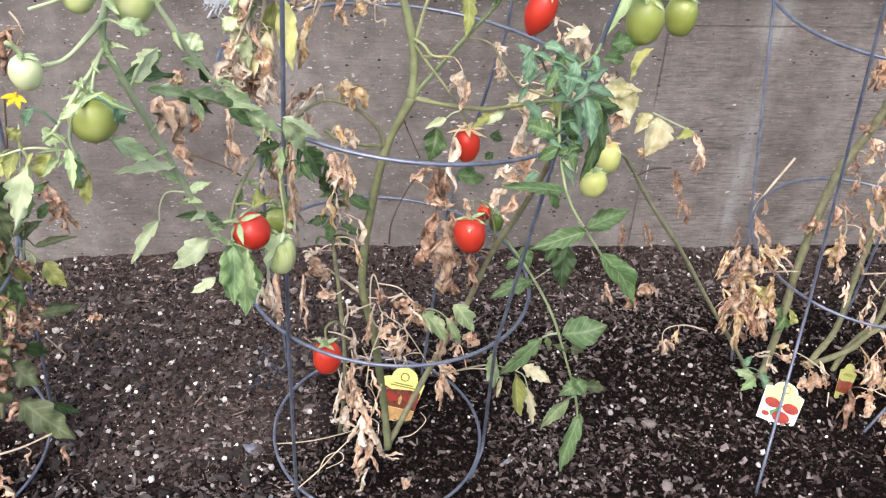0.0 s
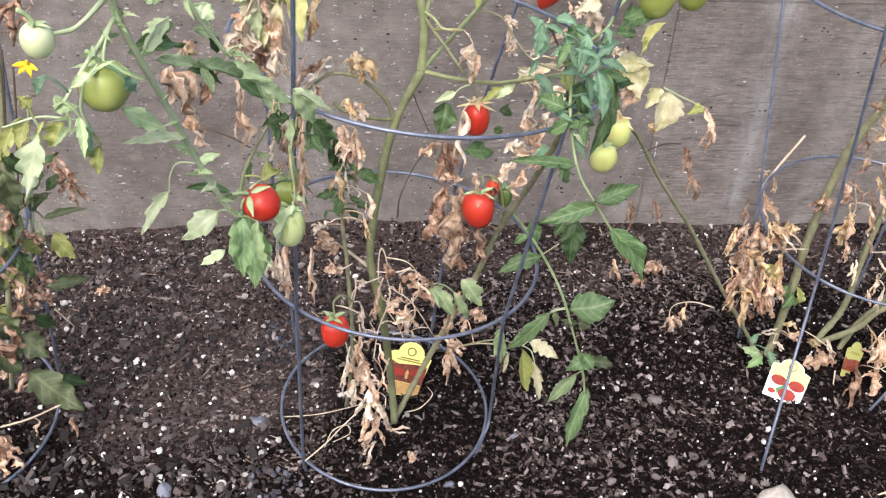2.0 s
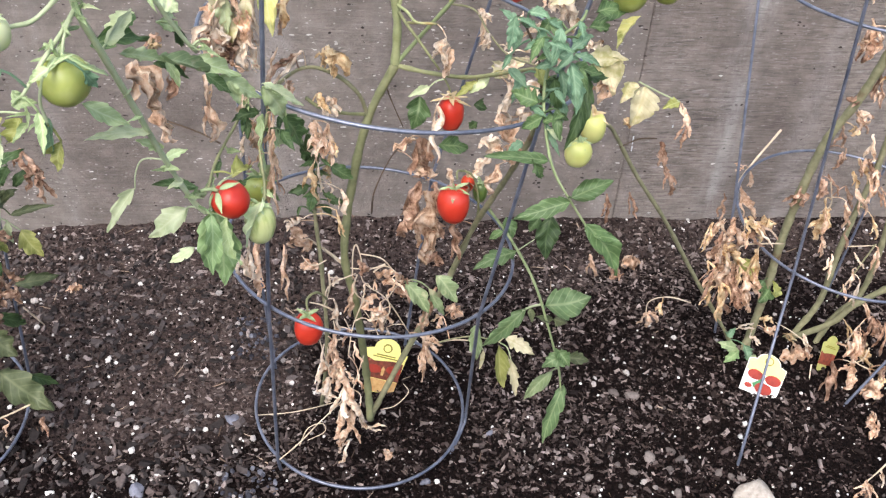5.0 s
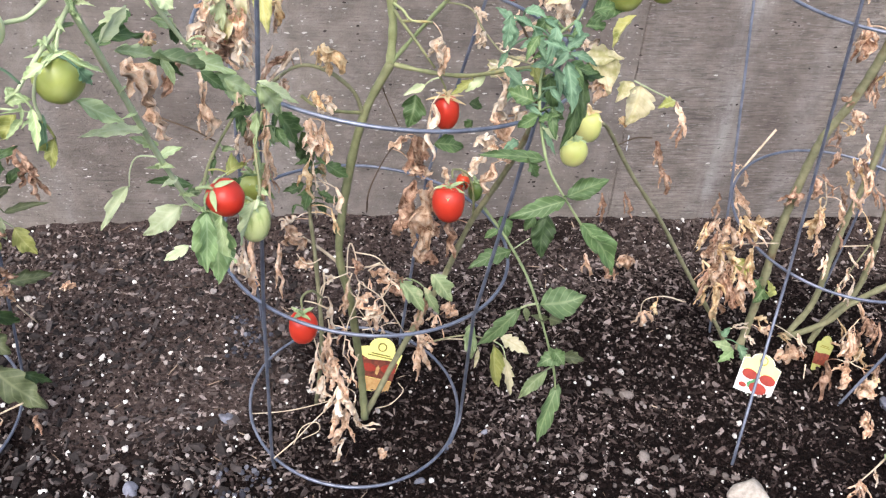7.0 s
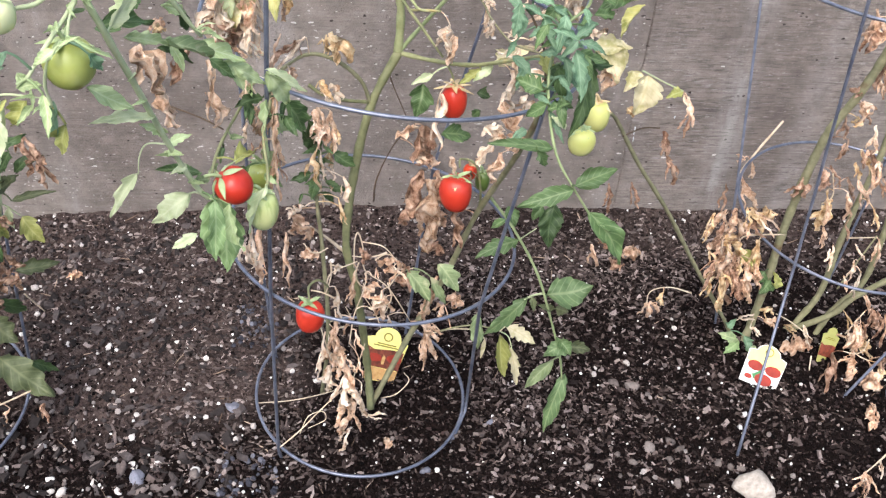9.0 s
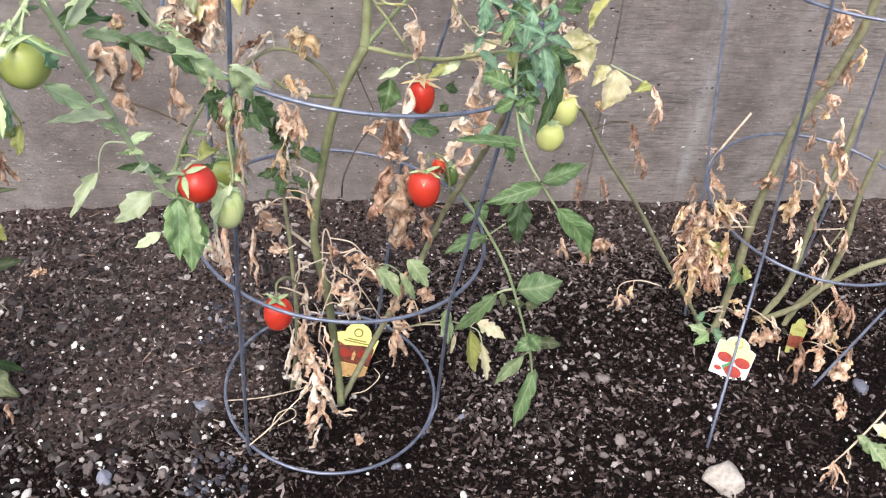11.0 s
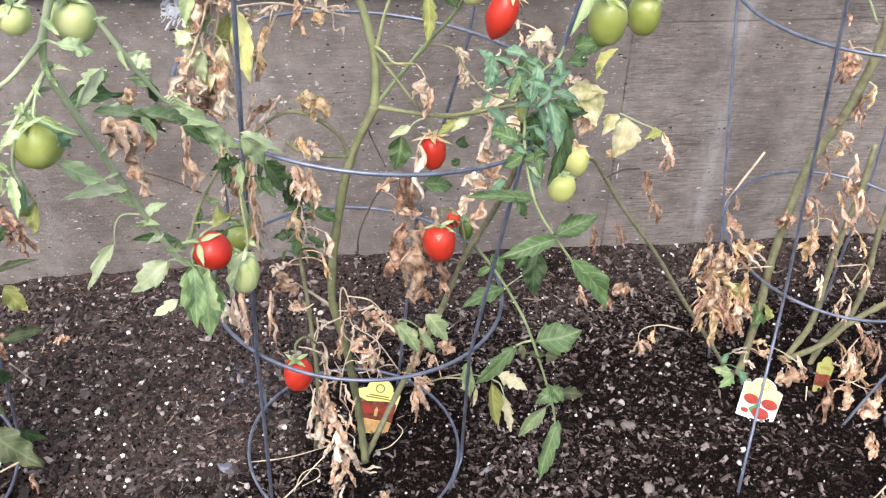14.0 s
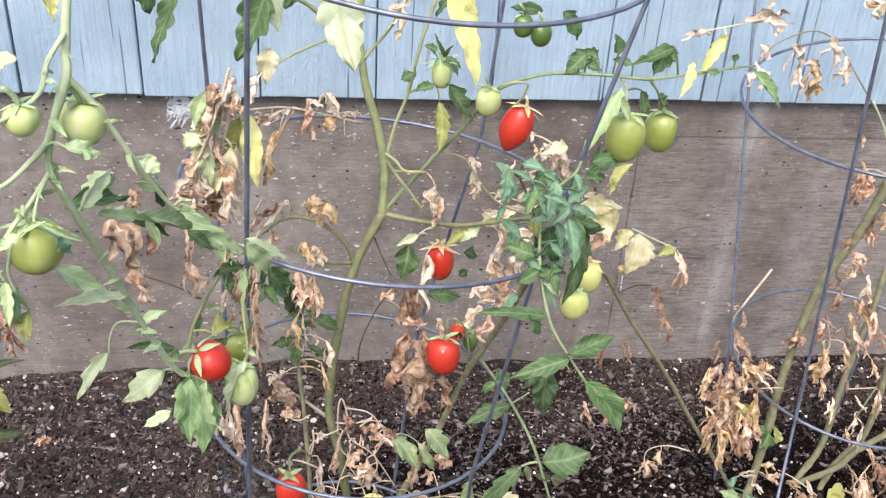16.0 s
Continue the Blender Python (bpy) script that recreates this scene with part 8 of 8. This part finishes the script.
def stone(x, y, size, flat, squash, label, material, seed, wedge=0.0):
    bm = bmesh.new()
    pebble_mesh(bm, (x, y, soil_height(x, y) + size * flat * 0.35), size, flat, squash, seed, 3)
    for v in bm.verts:
        k = 1 + wedge * (v.co.x - x) / size
        v.co.y = y + (v.co.y - y) * k
        v.co.z = (v.co.z - soil_height(x, y)) * k + soil_height(x, y)
    tagged(part("stone", bm, material, None), label, "stone", "stones on the bed")


stone(0.649, -0.226, 0.042, 0.52, 0.72, "pale pitted wedge-shaped stone lying on the soil", BOULDER, 3.54, 0.42)
stone(-0.223, -0.022, 0.015, 0.5, 0.8, "small blue-grey stone on the soil", STONE_BLUE, 1.2)
stone(0.496, -0.126, 0.013, 0.5, 0.7, "small pale pebble on the soil", STONE, 5.1)
stone(0.607, -0.165, 0.009, 0.6, 0.8, "small pale pebble on the soil", STONE, 6.7)
stone(-0.27, -0.168, 0.010, 0.7, 0.9, "small white pebble on the soil", STONE, 8.2)
stone(-0.36, -0.17, 0.018, 0.5, 0.7, "small blue-grey stone on the soil", STONE_BLUE, 2.9)

PALE = island_material("white_stone", ((0.0, srgb(176, 171, 166)), (1.0, srgb(214, 210, 205))), 0.8, False)
BARK_FLAT = island_material("flat_bark", ((0.0, srgb(84, 76, 74)), (1.0, srgb(112, 103, 100))), 0.9, False)
stone(-0.473, -0.199, 0.0105, 0.62, 0.60, "small white pebble on the soil", PALE, 40.0)
stone(-0.490, -0.196, 0.0078, 0.59, 0.67, "small white pebble on the soil", PALE, 41.7)
stone(-0.522, -0.106, 0.0070, 0.56, 0.74, "small white pebble on the soil", PALE, 43.4)
stone(-0.496, -0.171, 0.0078, 0.62, 0.81, "small white pebble on the soil", PALE, 45.1)
stone(-0.386, -0.197, 0.0077, 0.59, 0.60, "small white pebble on the soil", PALE, 46.8)
stone(-0.425, -0.182, 0.0068, 0.56, 0.67, "small white pebble on the soil", PALE, 48.5)
stone(-0.333, -0.136, 0.0078, 0.62, 0.74, "small white pebble on the soil", PALE, 50.2)
stone(-0.461, 0.126, 0.0075, 0.59, 0.81, "small white pebble on the soil", PALE, 51.9)
stone(-0.391, 0.189, 0.0065, 0.56, 0.60, "small white pebble on the soil", PALE, 53.6)
stone(-0.338, 0.133, 0.0054, 0.62, 0.67, "small white pebble on the soil", PALE, 55.3)
stone(-0.267, -0.043, 0.0060, 0.59, 0.74, "small white pebble on the soil", PALE, 57.0)
stone(0.500, 0.076, 0.0074, 0.56, 0.81, "small white pebble on the soil", PALE, 58.7)
stone(0.211, -0.227, 0.0085, 0.62, 0.60, "small white pebble on the soil", PALE, 60.4)
stone(0.548, -0.132, 0.0110, 0.50, 0.55, "small grey-brown pebble on the soil", STONE, 70.0)
stone(0.498, 0.016, 0.0148, 0.47, 0.63, "small grey-brown pebble on the soil", STONE, 71.7)
stone(0.537, -0.112, 0.0100, 0.44, 0.71, "small grey-brown pebble on the soil", STONE, 73.4)
stone(0.466, 0.029, 0.0105, 0.50, 0.79, "small grey-brown pebble on the soil", STONE, 75.1)
stone(0.283, -0.076, 0.0080, 0.47, 0.55, "small grey-brown pebble on the soil", STONE, 76.8)
stone(0.527, -0.201, 0.0108, 0.44, 0.63, "small grey-brown pebble on the soil", STONE, 78.5)
stone(0.383, -0.161, 0.0088, 0.50, 0.71, "small grey-brown pebble on the soil", STONE, 80.2)
stone(0.391, -0.185, 0.0088, 0.47, 0.79, "small grey-brown pebble on the soil", STONE, 81.9)
stone(0.641, -0.180, 0.0092, 0.44, 0.55, "small grey-brown pebble on the soil", STONE, 83.6)
stone(-0.387, -0.157, 0.0157, 0.30, 0.45, "flat grey-brown piece of bark on the soil", BARK_FLAT, 90.0)
stone(-0.429, -0.150, 0.0139, 0.30, 0.51, "flat grey-brown piece of bark on the soil", BARK_FLAT, 91.7)
stone(-0.352, -0.197, 0.0145, 0.30, 0.57, "flat grey-brown piece of bark on the soil", BARK_FLAT, 93.4)
stone(-0.327, -0.189, 0.0125, 0.30, 0.63, "flat grey-brown piece of bark on the soil", BARK_FLAT, 95.1)
stone(0.979, -0.029, 0.0190, 0.45, 0.80, "flat slate-grey stone on the soil", STONE_BLUE, 99.3)
stone(0.498, -0.123, 0.0090, 0.55, 0.65, "small grey-brown pebble on the soil", STONE, 9.3)
stone(0.460, -0.157, 0.0080, 0.58, 0.73, "small grey-brown pebble on the soil", STONE, 11.0)
stone(0.525, -0.152, 0.0073, 0.61, 0.81, "small grey-brown pebble on the soil", STONE, 12.7)
stone(0.549, -0.018, 0.0068, 0.64, 0.65, "small grey-brown pebble on the soil", STONE, 14.4)
stone(0.668, -0.090, 0.0068, 0.55, 0.73, "small white pebble on the soil", PALE, 16.1)
stone(0.626, -0.174, 0.0082, 0.58, 0.81, "small grey-brown pebble on the soil", STONE, 17.8)
stone(-0.079, 0.049, 0.0066, 0.61, 0.65, "small white pebble on the soil", PALE, 19.5)
stone(-0.269, -0.160, 0.0078, 0.64, 0.73, "small white pebble on the soil", PALE, 21.2)
stone(-0.372, -0.145, 0.0079, 0.55, 0.81, "small white pebble on the soil", PALE, 22.9)
stone(-0.533, 0.128, 0.0062, 0.58, 0.65, "small white pebble on the soil", PALE, 24.6)
stone(0.436, -0.140, 0.0064, 0.64, 0.81, "small grey-brown pebble on the soil", STONE, 28.0)
stone(0.226, -0.057, 0.0080, 0.55, 0.65, "small blue-grey stone on the soil", STONE_BLUE, 29.7)
stone(0.107, -0.159, 0.0096, 0.58, 0.73, "small blue-grey stone on the soil", STONE_BLUE, 31.4)

# ---- mulch: bark chips, perlite and grit ----
CRUMB = island_material("soil_crumbs", ((0.0, srgb(6, 5, 5)), (0.5, srgb(26, 20, 19)), (1.0, srgb(70, 58, 56))), 0.95)
BARK = island_material("bark_chips", ((0.0, srgb(20, 15, 14)), (0.45, srgb(56, 47, 44)), (0.8, srgb(98, 86, 82)), (1.0, srgb(150, 137, 133))), 0.85)
SHRED = island_material("bark_shreds", ((0.0, srgb(32, 27, 26)), (0.4, srgb(66, 57, 55)), (0.85, srgb(97, 87, 83)), (1.0, srgb(150, 138, 133))), 0.9)
BARK_PALE = island_material("bark_pieces", ((0.0, srgb(58, 50, 48)), (0.6, srgb(100, 89, 86)), (1.0, srgb(158, 146, 142))), 0.85)
PERLITE = island_material("perlite_grains", ((0.0, srgb(196, 191, 186)), (0.6, srgb(228, 225, 221)), (1.0, srgb(246, 244, 242))), 0.85)
GRIT = island_material("grit", ((0.0, srgb(72, 66, 64)), (0.6, srgb(112, 104, 101)), (1.0, srgb(160, 152, 148))), 0.85)
BLUE_GRIT = island_material("blue_grey_gravel", ((0.0, srgb(40, 40, 46)), (0.6, srgb(72, 73, 82)), (1.0, srgb(116, 118, 128))), 0.8)
STRAW = island_material("straw_bits", ((0.0, srgb(84, 70, 60)), (0.6, srgb(126, 108, 94)), (1.0, srgb(176, 158, 140))), 0.85)


def scatter(name, count, seed, material, label, category, shape, lo, hi, bias=0.0, region=(-1.05, 1.45, -0.6, 0.54)):
    """A joined litter of small solid bits resting on the soil; bias > 0 keeps to the dry stretches, < 0 to the damp ones."""
    rng = random.Random(seed)
    verts, faces = [], []
    x0, x1, y0, y1 = region
    for _ in range(count):
        x, y = rng.uniform(x0, x1), rng.uniform(y0, y1)
        if bias and rng.random() > 0.5 + bias * (dryness(x, y) - 0.5):
            continue
        s = lo + (hi - lo) * rng.random() ** 2.4
        base, tip = len(verts), 0.22 if shape == "shred" else 0.4
        if shape == "chip":
            ax = Vector((s, s * rng.uniform(0.25, 0.65), s * rng.uniform(0.12, 0.34)))
        elif shape == "shred":
            ax = Vector((s, s * rng.uniform(0.16, 0.55), s * rng.uniform(0.05, 0.16)))
        elif shape == "straw":
            ax = Vector((s, s * 0.06, s * 0.05))
        else:
            ax = Vector((s, s * rng.uniform(0.7, 1), s * rng.uniform(0.6, 0.9)))
        m = Euler((rng.gauss(0, tip), rng.gauss(0, tip), rng.uniform(0, 6.28))).to_matrix()
        c = Vector((x, y, soil_height(x, y) + ax.z * 0.5 + rng.uniform(0, 0.003)))
        if shape == "pebble":
            pts = [(math.cos(a) * c, math.sin(a) * c, q) for q, c in ((-0.5, 0.8), (0.25, 1.0), (0.8, 0.55)) for a in [k * math.tau / 6 + q for k in range(6)]]
            tri = [(r * 6 + k, r * 6 + (k + 1) % 6, r * 6 + 6 + (k + 1) % 6, r * 6 + 6 + k) for r in (0, 1) for k in range(6)] + [tuple(range(12, 18))]
        elif shape == "grain":
            pts = [(1, 0, 0), (-1, 0, 0), (0, 1, 0), (0, -1, 0), (0, 0, 1), (0, 0, -1)]
            tri = [(0, 2, 4), (2, 1, 4), (1, 3, 4), (3, 0, 4), (2, 0, 5), (1, 2, 5), (3, 1, 5), (0, 3, 5)]
        else:
            pts = [(-1, -0.6, -1), (0.7, -1, -1), (1, 0.5, -1), (-0.6, 1, -1), (-0.9, -0.5, 1), (0.6, -0.8, 1), (0.85, 0.4, 1), (-0.5, 0.8, 1)]
            tri = [(0, 3, 2, 1), (4, 5, 6, 7), (0, 1, 5, 4), (1, 2, 6, 5), (2, 3, 7, 6), (3, 0, 4, 7)]
        for p in pts:
            k = rng.uniform(0.45, 1.3) if shape != "pebble" else rng.uniform(0.8, 1.1)
            q = m @ Vector((p[0] * ax.x * k, p[1] * ax.y * k, p[2] * ax.z))
            verts.append((c.x + q.x, c.y + q.y, c.z + q.z))
        faces += [tuple(base + i for i in f) for f in tri]
    me = bpy.data.meshes.new(name)
    me.from_pydata(verts, [], faces)
    me.materials.append(material)
    tagged(new(name, me), label, category, kind="stuff")


def dryness(x, y):
    """Nearer 1 at the far end of the bed and along the wall, nearer 0 round the watered plants."""
    d = 0.5 + 0.9 * noise.noise(Vector((x * 2.6, y * 2.6, 31)))
    d += 0.45 * max(0.0, min(1.0, (-0.12 - x) * 4)) * max(0.0, min(1.0, (y + 0.08) * 6)) + 0.35 * math.exp(-((x + 0.33) ** 2 + (y - 0.17) ** 2) / 0.03) + 0.4 * max(0.0, min(1.0, (y - 0.1) * 4)) - 0.13
    d += 0.3 * math.exp(-(x - 0.3) ** 2 / 0.09 - (y - 0.26) ** 2 / 0.02)
    d -= 0.6 * max(0.0, min(1.0, (x - 0.5) * 5)) * max(0.0, min(1.0, (0.06 - y) * 8))
    d -= 0.22 * max(0.0, min(1.0, (x - 0.3) * 4)) * max(0.0, min(1.0, (0.25 - y) * 5))
    d -= 0.5 * max(0.0, min(1.0, (-0.06 - y) * 7))
    return max(0.02, min(1.0, d))


scatter("soil_crumbs", 90000, 20, CRUMB, "crumbs of dark soil", "soil", "grain", 0.0013, 0.0052, -0.8)
scatter("bark_mulch", 36000, 21, BARK, "small dark brown bark chips on the soil", "mulch", "chip", 0.0016, 0.0062, 0.65)
scatter("bark_shreds", 62000, 26, SHRED, "dry grey-brown bark shreds on the soil", "mulch", "shred", 0.0024, 0.0105, 0.98)
scatter("bark_shreds", 2600, 33, BARK, "dark brown bark shreds between the plants", "mulch", "shred", 0.003, 0.0105, 0.0, (0.2, 0.8, -0.06, 0.42))
scatter("bark_shreds", 1900, 36, BARK, "dark brown bark shreds on the damp soil", "mulch", "shred", 0.003, 0.0115, 0.0, (0.2, 0.95, -0.42, 0.02))
scatter("bark_pieces", 520, 34, BARK_PALE, "grey-brown bark pieces between the plants", "mulch", "chip", 0.003, 0.0105, 0.0, (0.22, 0.8, -0.2, 0.4))
scatter("bark_pieces", 3200, 25, BARK_PALE, "larger grey-brown bark pieces on the soil", "mulch", "chip", 0.004, 0.0125, 0.4)
scatter("straw_litter", 1300, 22, STRAW, "thin pale straw and wood splinters on the soil", "litter", "straw", 0.004, 0.022, 0.5)
scatter("perlite", 1750, 23, PERLITE, "white perlite grains in the soil", "perlite", "pebble", 0.0008, 0.0038)
PEBBLE = island_material("white_pebbles", ((0.0, srgb(120, 113, 110)), (0.5, srgb(172, 166, 162)), (1.0, srgb(226, 223, 219))), 0.8)
SLAB = island_material("bark_slabs", ((0.0, srgb(36, 33, 33)), (0.6, srgb(60, 55, 54)), (1.0, srgb(92, 85, 84))), 0.9)
scatter("white_gravel", 240, 27, PEBBLE, "small white and grey gravel on the soil", "gravel", "pebble", 0.0026, 0.007)
scatter("white_gravel", 110, 29, PEBBLE, "small white and grey gravel on the dry soil", "gravel", "pebble", 0.003, 0.008, 0.0, (-0.75, -0.08, -0.3, 0.45))
scatter("blue_gravel", 110, 31, BLUE_GRIT, "blue-grey gravel beside the cage leg", "gravel", "pebble", 0.0025, 0.0075, 0.0, (-0.235, -0.135, -0.25, -0.12))
scatter("blue_gravel", 90, 32, BLUE_GRIT, "blue-grey gravel beside the cage leg", "gravel", "pebble", 0.0022, 0.006, 0.0, (-0.235, -0.155, 0.12, 0.24))
scatter("bark_slabs", 520, 28, SLAB, "larger grey bark slabs on the soil", "mulch", "chip", 0.008, 0.019, 0.0, (-0.8, -0.2, -0.45, 0.0))
scatter("bark_slabs", 900, 35, SLAB, "flat dark bark slabs on the dry soil", "mulch", "chip", 0.006, 0.016, 0.0, (-0.8, -0.1, 0.05, 0.53))
scatter("grit", 4200, 24, GRIT, "grey grit and small pebbles on the soil", "grit", "pebble", 0.0016, 0.0062, 0.3)
